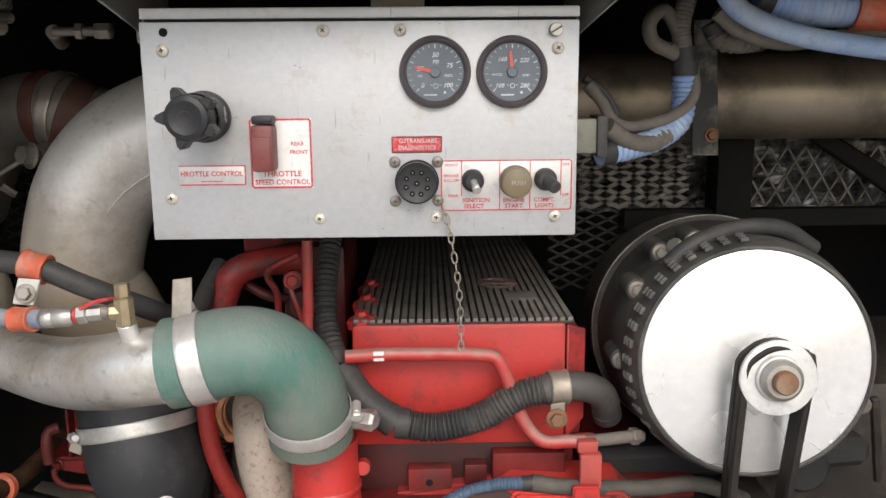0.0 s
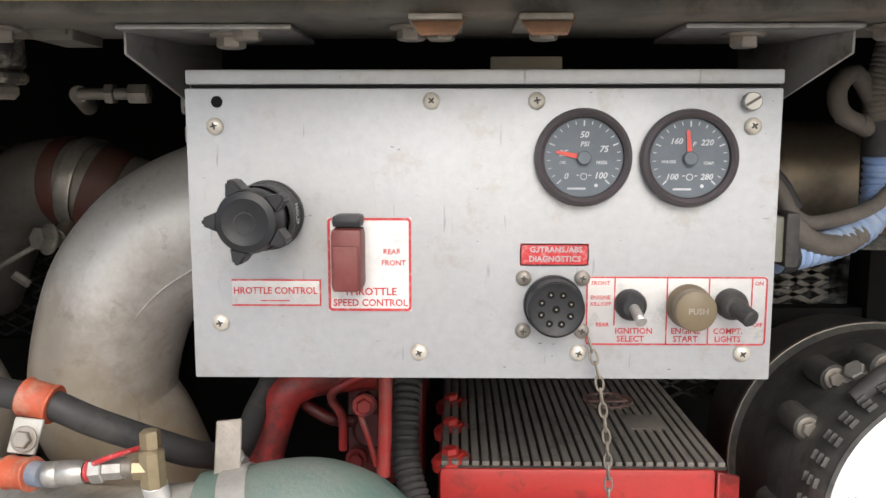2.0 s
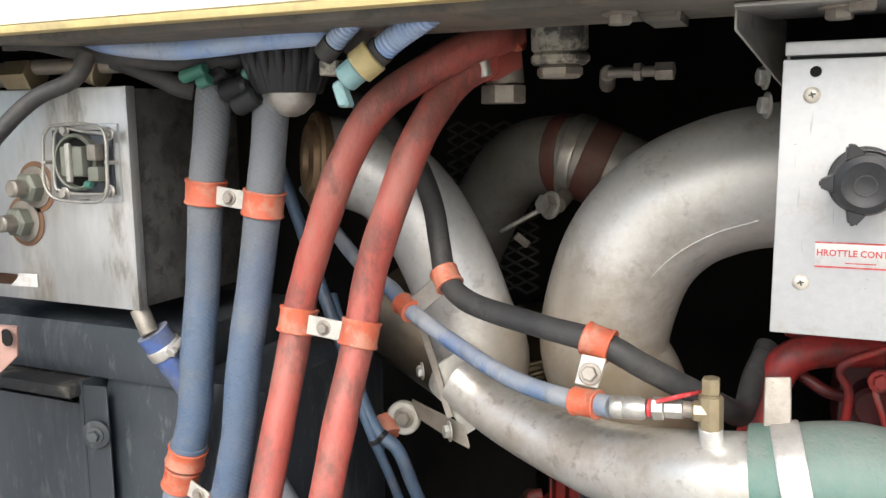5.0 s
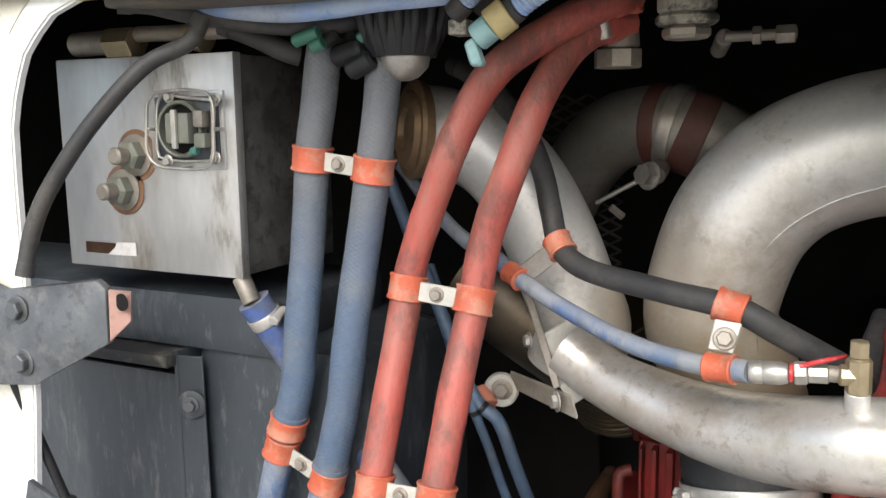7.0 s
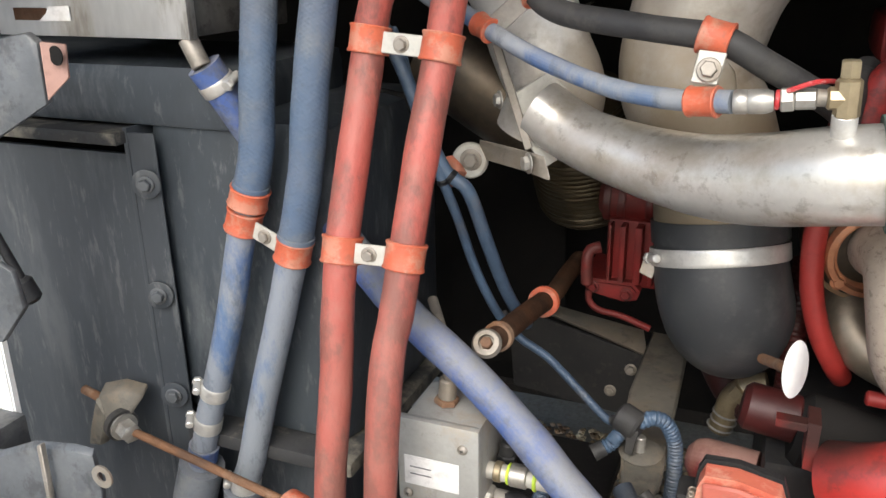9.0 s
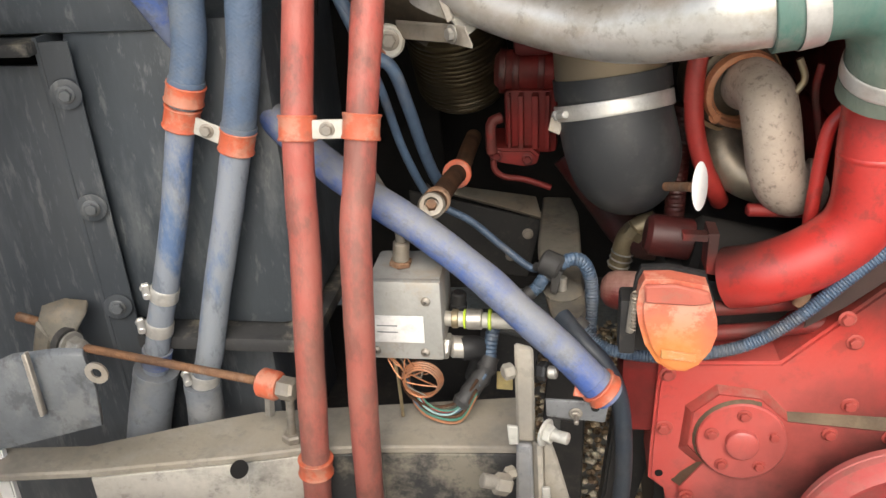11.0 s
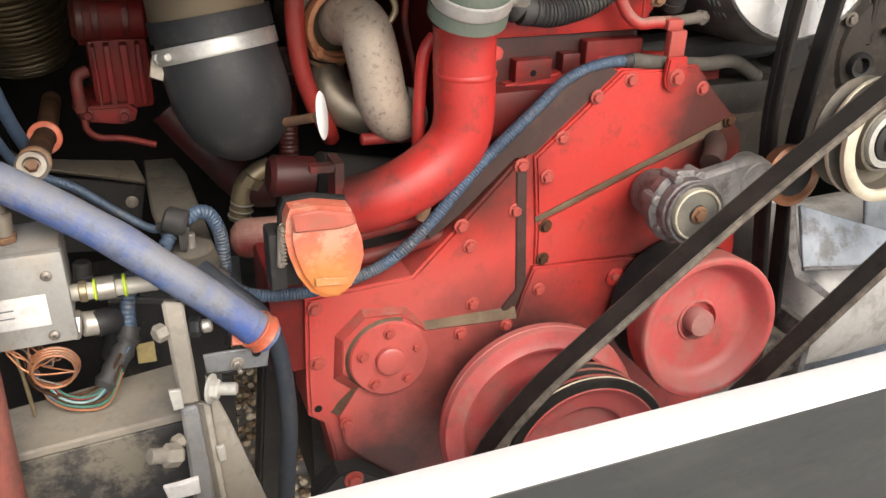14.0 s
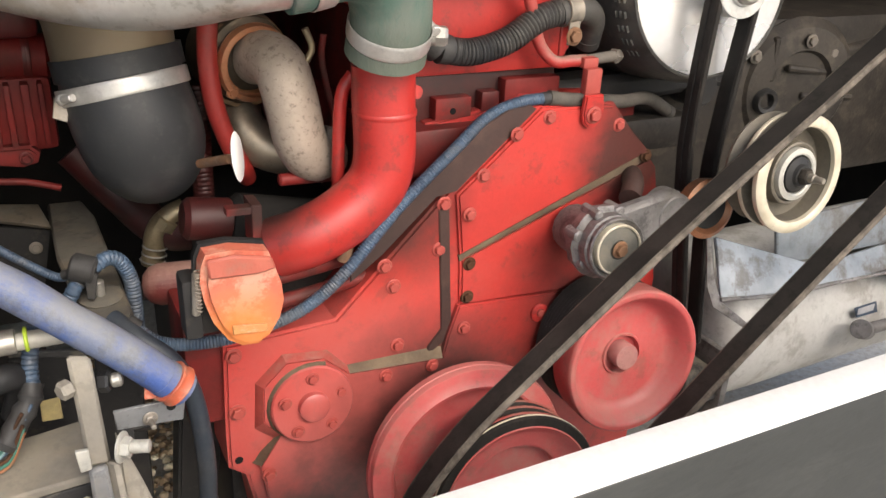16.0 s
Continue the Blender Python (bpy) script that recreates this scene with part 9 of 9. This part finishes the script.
part("disc", lathe([(0, 0), (0.0235, 0), (0.025, 0.001), (0.0235, 0.002), (0, 0.002)], (-0.25, 0.835, 1.037), (0.88, -0.40, 0.12), 36), "white", wd)
part("stalk", rod((-0.255, 0.84, 1.034), (-0.275, 0.895, 1.013), 0.005), "rust", wd)
ws = thing("water_fitting", (-0.292, 1.09, 0.87), "old brass water fitting with wire clamp", "fitting")
part("elbow", tube([(-0.262, 1.09, 0.886), (-0.282, 1.09, 0.878), (-0.3, 1.09, 0.859), (-0.31, 1.09, 0.814)], 0.0145, 20), "brass", ws)
part("nut", lathe([(0, 0), (0.0165, 0), (0.0165, 0.014), (0, 0.014)], (-0.292, 1.085, 0.866), (0.5, -0.1, 0.8), 8), "brass", ws)
for p in [(-0.305, 1.085, 0.839), (-0.307, 1.085, 0.829), (-0.31, 1.085, 0.82)]:
    part("wire_turn", lathe([(0.0144, 0), (0.0165, 0.0015), (0.0144, 0.003)], p, (0.2, 0, 1), 24), "steel", ws)

# ---- top of the bay ----
fb = thing("fuel_filter", (-0.625, 0.81, 1.526), "black ribbed filter with a steel bowl", "filter")
part("ribbed_body", lathe([(0, -0.03), (0.036, -0.03), (0.038, 0.0), (0.036, 0.03), (0.030, 0.045), (0, 0.045)], (-0.626, 0.81, 1.558), (0, 0, -1), 32), "plastic", fb)
for k in range(16):
    a = radians(22.5 * k)
    c = Vector((-0.626, 0.81, 1.558))
    d = Vector((math.cos(a), math.sin(a), 0))
    part("fin", tube([c + d * 0.036 + Vector((0, 0, 0.03)), c + d * 0.040 + Vector((0, 0, 0.012)), c + d * 0.037 + Vector((0, 0, -0.016)), c + d * 0.027 + Vector((0, 0, -0.042))], lambda s: 0.0065 - 0.03 * s, 10, 0.008), "plastic", fb)
part("bowl", lathe([(0, 0), (0.0235, 0), (0.0235, 0.010), (0.021, 0.021), (0.012, 0.030), (0.004, 0.033), (0, 0.033)], (-0.624, 0.81, 1.525), (0, 0, -1), 36), "steel", fb, "shiny round steel bowl")
hose("wiring_conduit", [(-0.83, 0.74, 1.57), (-0.801, 0.745, 1.564), (-0.759, 0.75, 1.556), (-0.707, 0.75, 1.551), (-0.658, 0.75, 1.552), (-0.611, 0.75, 1.555), (-0.567, 0.75, 1.556), (-0.536, 0.76, 1.56)], 0.0092, "blue_conduit", "bright blue wiring conduit under the rail", "conduit", group="blue wiring conduits")
hose("wiring_conduit", [(-0.544, 0.74, 1.539), (-0.526, 0.735, 1.553), (-0.503, 0.73, 1.571), (-0.49, 0.73, 1.588)], 0.0085, "blue_conduit", "light blue corrugated conduit under the rail", "conduit", group="blue wiring conduits", ribs=0.004, depth=0.0014, n=16)
hose("wiring_conduit", [(-0.502, 0.74, 1.534), (-0.477, 0.735, 1.549), (-0.447, 0.73, 1.564), (-0.42, 0.73, 1.583)], 0.0100, "blue_conduit", "light blue corrugated conduit under the rail", "conduit", group="blue wiring conduits", ribs=0.004, depth=0.0014, n=16)
hose("black_cable", [(-0.536, 0.76, 1.545), (-0.515, 0.76, 1.564), (-0.494, 0.76, 1.58)], 0.010, "rubber", "black cable under the rail", "cable")
tc_ = thing("cable_connector", (-0.514, 0.73, 1.523), "pale teal cable connector with yellow band", "connector")
part("band", rod((-0.511, 0.735, 1.527), (-0.498, 0.738, 1.537), 0.0135), "yellow_edge", tc_, "yellow tape band")
part("boot", rod((-0.523, 0.735, 1.519), (-0.51, 0.735, 1.528), 0.011), "teal", tc_)
part("tail", sheet([(-0.53, 0.73, 1.515), (-0.522, 0.73, 1.519), (-0.514, 0.73, 1.498), (-0.524, 0.73, 1.497)], 0.012, 0.002), "teal", tc_)
part("lug", block((-0.55, 0.74, 1.523), (-0.534, 0.76, 1.535), 0.002), "flaked", tc_)
hose("black_cable", [(-0.854, 0.7, 1.562), (-0.836, 0.72, 1.562), (-0.81, 0.74, 1.555), (-0.776, 0.76, 1.549), (-0.735, 0.78, 1.544), (-0.686, 0.8, 1.545), (-0.656, 0.82, 1.552)], 0.009, "rubber", "dusty black cable along the rail", "cable")
hose("black_cable", [(-0.813, 0.79, 1.55), (-0.781, 0.8, 1.537), (-0.756, 0.81, 1.524), (-0.744, 0.82, 1.52)], 0.010, "rubber", "black cable above the blue hoses", "cable")
for p0, p1, m_ in (((-0.722, 0.78, 1.529), (-0.695, 0.78, 1.536), "cable_green"), ((-0.703, 0.78, 1.523), (-0.691, 0.78, 1.527), "cable_green"), ((-0.658, 0.79, 1.528), (-0.651, 0.79, 1.536), "cable_green")):
    w = thing("wire", p0, "short green wire end", "wire", "green wires")
    part("core", rod(p0, p1, 0.006), m_, w)
cn = thing("cable_connector", (-0.681, 0.8, 1.522), "cluster of black wiring plugs over the hoses", "connector")
for a, c in (((-0.71, 0.8, 1.528), (-0.686, 0.8, 1.538)), ((-0.691, 0.8, 1.515), (-0.654, 0.79, 1.521)), ((-0.671, 0.79, 1.501), (-0.645, 0.79, 1.513)), ((-0.703, 0.82, 1.523), (-0.679, 0.82, 1.546))):
    part("plug", rod(a, c, 0.010, 0.003, 10), "plastic", cn)
tv = thing("pipe_valve", (-0.934, 0.8, 1.541), "brass and steel valve on top of the box", "valve")
part("pipe", rod((-1.02, 0.8, 1.54), (-0.934, 0.8, 1.541), 0.013), "dull_steel", tv)
part("nut", rod((-0.968, 0.8, 1.539), (-0.932, 0.8, 1.539), 0.017, n=6), "brass", tv)
part("stem", rod((-0.862, 0.8, 1.544), (-0.84, 0.8, 1.537), 0.014), "brass", tv)
part("bar", rod((-0.931, 0.8, 1.547), (-0.813, 0.8, 1.545), 0.008), "dull_steel", tv)
# fittings at the red hose ends
rf = thing("hose_union", (-0.451, 0.9, 1.565), "flaking painted fittings at the red hose ends", "fitting")
part("ring", rod((-0.457, 0.9, 1.564), (-0.437, 0.9, 1.57), 0.020), "orange", rf)
part("elbow", rod((-0.456, 0.91, 1.551), (-0.453, 0.91, 1.52), 0.018), "dull_steel", rf)
part("collar", rod((-0.455, 0.91, 1.52), (-0.455, 0.91, 1.503), 0.022, n=8), "dull_steel", rf)
for p in [(-0.455, 0.86, 1.551), (-0.457, 0.87, 1.526)]:
    part("clamp_screw", rod(p, (p[0] - 0.004, p[1] - 0.004, p[2] + 0.022), 0.006), "steel", rf)
fv = thing("painted_valve", (-0.387, 0.862, 1.544), "flaking cream painted valve hanging from the rail", "valve")
part("body", rod((-0.388, 0.862, 1.577), (-0.387, 0.862, 1.543), 0.024, 0.003, 30), "flaked", fv)
part("collar", rod((-0.387, 0.862, 1.543), (-0.387, 0.862, 1.533), 0.026, 0.003, 8), "flaked", fv)
part("nut", rod((-0.387, 0.862, 1.533), (-0.387, 0.862, 1.522), 0.020, 0.003, 6), "dull_steel", fv)
part("side_port", rod((-0.409, 0.862, 1.555), (-0.397, 0.862, 1.556), 0.013), "flaked", fv)
lf = thing("line_fitting", (-0.338, 0.958, 1.532), "small steel line fitting on the dark bulkhead", "fitting")
part("pipe", rod((-0.367, 0.958, 1.531), (-0.305, 0.958, 1.531), 0.005), "dull_steel", lf)
part("nut", rod((-0.343, 0.958, 1.531), (-0.335, 0.958, 1.531), 0.009, n=6), "dull_steel", lf)
part("nut", rod((-0.323, 0.958, 1.531), (-0.306, 0.958, 1.531), 0.009, n=6), "dull_steel", lf)
part("leg", rod((-0.367, 0.958, 1.531), (-0.377, 1, 1.522), 0.008), "dull_steel", lf)
rbk = thing("rail_bracket", (-0.297, 0.8, 1.562), "cast lug under the frame rail", "bracket")
part("lug", plate([(-0.31, 1.565), (-0.272, 1.562), (-0.273, 1.551), (-0.296, 1.551)], 0.745, 0.79, 0.003), "rail", rbk)
for p in [(-0.22, 0.8, 1.515), (-0.218, 0.8, 1.495)]:
    bolt(p, (-1, -0.4, 0), 0.0065, "steel", rbk)

# ---- right side, beside the panel ----
cw = [(0.193, 0.86, 1.405), (0.223, 0.87, 1.409), (0.256, 0.88, 1.418), (0.279, 0.89, 1.434), (0.286, 0.9, 1.459), (0.286, 0.9, 1.493)]
hose("wiring_conduit", cw, 0.0125, "blue_conduit", "light blue corrugated conduit beside the panel", "conduit", group="blue wiring conduits", ribs=0.006, depth=0.002, n=18)
hose("cable", [(0.198, 0.85, 1.431), (0.22, 0.86, 1.417), (0.245, 0.87, 1.413), (0.265, 0.88, 1.421)], 0.0085, "dust_cable", "dusty dark cables curving from the plug", "cable")
hose("cable", [(0.18, 0.86, 1.471), (0.194, 0.86, 1.455), (0.206, 0.86, 1.436), (0.228, 0.87, 1.43), (0.27, 0.88, 1.44), (0.293, 0.89, 1.459), (0.294, 0.9, 1.487)], 0.0058, "dust_cable", "dusty dark cables curving from the plug", "cable")
hose("cable", [(0.179, 0.87, 1.477), (0.199, 0.87, 1.463), (0.212, 0.87, 1.441)], 0.004, "rubber", "thin dark cable behind the plug", "cable")
hose("cable", [(0.276, 0.9, 1.501), (0.25, 0.89, 1.512), (0.246, 0.89, 1.531), (0.263, 0.9, 1.543), (0.278, 0.9, 1.521), (0.286, 0.905, 1.499)], 0.0072, "dust_cable", "dusty looped cable beside the panel", "cable")
hose("cable", [(0.286, 0.9, 1.493), (0.28, 0.9, 1.526), (0.285, 0.9, 1.553), (0.292, 0.9, 1.585)], 0.0098, "dust_cable", "dusty taped cable rising to the rail", "cable", ribs=0.004, depth=0.0008)
hose("cable", [(0.312, 0.9, 1.531), (0.321, 0.9, 1.515), (0.341, 0.9, 1.512), (0.369, 0.92, 1.516)], 0.012, "dust_cable", "dusty conduit elbow near the rail", "cable", ribs=0.006, depth=0.002)
hose("wiring_conduit", [(0.297, 0.85, 1.568), (0.315, 0.85, 1.542), (0.343, 0.85, 1.526), (0.381, 0.85, 1.514), (0.425, 0.85, 1.506), (0.48, 0.85, 1.499)], 0.0100, "blue_conduit", "bright blue hose under the rail", "hose", group="blue wiring conduits")
hose("cable", [(0.306, 0.87, 1.539), (0.329, 0.87, 1.521), (0.368, 0.87, 1.51), (0.407, 0.87, 1.512), (0.472, 0.87, 1.517)], 0.008, "dust_cable", "dusty cable along the blue hose", "cable")
bh = [(0.343, 0.87, 1.555), (0.388, 0.87, 1.545), (0.432, 0.87, 1.542), (0.498, 0.87, 1.539)]
hose("blue_hose", bh, 0.020, "blue_conduit", "thick ribbed blue hose under the rail", ribs=0.006, depth=0.0012)
p, ax = near(bh, (0.449, 0.87, 1.541))
cl = thing("hose_clamp", p, "orange cushioned clamp on the thick blue hose", "hose clamp", "cushioned hose clamps")
part("band", ring_band(p, ax, 0.0198, 0.034, 0.003, 0.0014), "orange", cl)
# frame with expanded metal
gr = thing("mesh_guard", (0.45, 1.24, 1.2), "black expanded-metal guard behind the exhaust tube", "guard")
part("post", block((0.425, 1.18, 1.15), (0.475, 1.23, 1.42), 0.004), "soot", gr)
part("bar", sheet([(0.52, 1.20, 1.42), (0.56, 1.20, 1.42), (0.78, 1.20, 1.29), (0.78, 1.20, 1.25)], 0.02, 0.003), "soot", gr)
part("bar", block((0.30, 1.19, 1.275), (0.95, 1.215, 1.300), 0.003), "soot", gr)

# ---- expanded metal and gravel ----
def diamond_mesh(x0, x1, z0, z1, y, w=0.034, h=0.017, t=0.0016):
    verts, faces = [], []

    def strand(a, c):
        d = Vector((c[0] - a[0], 0, c[1] - a[1]))
        s = Vector((-d.z, 0, d.x)).normalized() * t
        k = len(verts)
        for v in (a, c):
            p = Vector((v[0], y, v[1]))
            verts.extend([p - s, p + s, p + s + Vector((0, 0.003, 0)), p - s + Vector((0, 0.003, 0))])
        for q in ((0, 1, 5, 4), (1, 2, 6, 5), (2, 3, 7, 6), (3, 0, 4, 7)):
            faces.append([k + i for i in q])

    nx, nz = int((x1 - x0) / w), int((z1 - z0) / h)
    for i in range(nx):
        for j in range(nz):
            a = (x0 + w * i, z0 + h * (j + 0.5))
            for c in ((a[0] + w / 2, a[1] + h / 2), (a[0] + w / 2, a[1] - h / 2)):
                strand(a, c)
                strand(c, (a[0] + w, a[1]))
    me = bpy.data.meshes.new("expanded_metal")
    me.from_pydata(verts, [], faces)
    return me


for box, look_ in (((0.20, 0.43, 1.30, 1.40, 1.225, 0.040, 0.018, 0.0030), "mesh_dusty"), ((0.20, 0.43, 1.18, 1.30, 1.225), "mesh"), ((0.475, 0.95, 1.30, 1.42, 1.225, 0.026, 0.042, 0.0012), "mesh_dusty"), ((-0.66, -0.50, 1.25, 1.5, 1.25), "mesh")):
    me = diamond_mesh(*box)
    me.materials.append(M[look_])
    part("expanded_metal", me, look_, gr, kind="stuff")

rng = random.Random(5)
stones = []
for k in range(8):
    b = bmesh.new()
    bmesh.ops.create_icosphere(b, subdivisions=1, radius=1)
    for v in b.verts:
        v.co = Vector((v.co.x * rng.uniform(0.8, 1.2), v.co.y * rng.uniform(0.7, 1.1), v.co.z * rng.uniform(0.5, 0.8)))
    b.verts.ensure_lookup_table()
    stones.append(([v.co.copy() for v in b.verts], [[v.index for v in f.verts] for f in b.faces]))
    b.free()
verts, faces = [], []
for k in range(9000):
    x, y, s = rng.uniform(-1.1, 0.4), rng.uniform(0.75, 2.3), rng.uniform(0.007, 0.014)
    m = Matrix.Translation((x, y, s * 0.3)) @ Matrix.Rotation(rng.uniform(0, 6.3), 4, "Z") @ Matrix.Rotation(rng.uniform(-0.4, 0.4), 4, "X") @ Matrix.Scale(s, 4)
    vs, fs = stones[k % 8]
    o = len(verts)
    verts.extend([m @ v for v in vs])
    faces.extend([[o + i for i in f] for f in fs])
me = bpy.data.meshes.new("gravel_stones")
me.from_pydata(verts, [], faces)
me.materials.append(M["pebble"])
tagged(new("gravel_stones", me), "loose pale gravel stones on the ground below", "gravel", kind="stuff")

# crumpled foil behind the guard
verts, faces = [], []
nx, nz = 60, 22
for j in range(nz + 1):
    for i in range(nx + 1):
        x, z = 0.18 + 0.9 * i / nx, 1.285 + 0.14 * j / nz
        y = 1.30 + 0.035 * noise.noise((x * 16, z * 22, 3.0)) + 0.014 * noise.noise((x * 55, z * 60, 7.0))
        verts.append((x, y, z))
for j in range(nz):
    for i in range(nx):
        k = j * (nx + 1) + i
        faces.append((k, k + 1, k + nx + 2, k + nx + 1))
me = bpy.data.meshes.new("insulation_blanket")
me.from_pydata(verts, [], faces)
me.materials.append(M["foil"])
tagged(new("insulation_blanket", me), "crumpled dirty silver insulation behind the metal guard", "insulation")
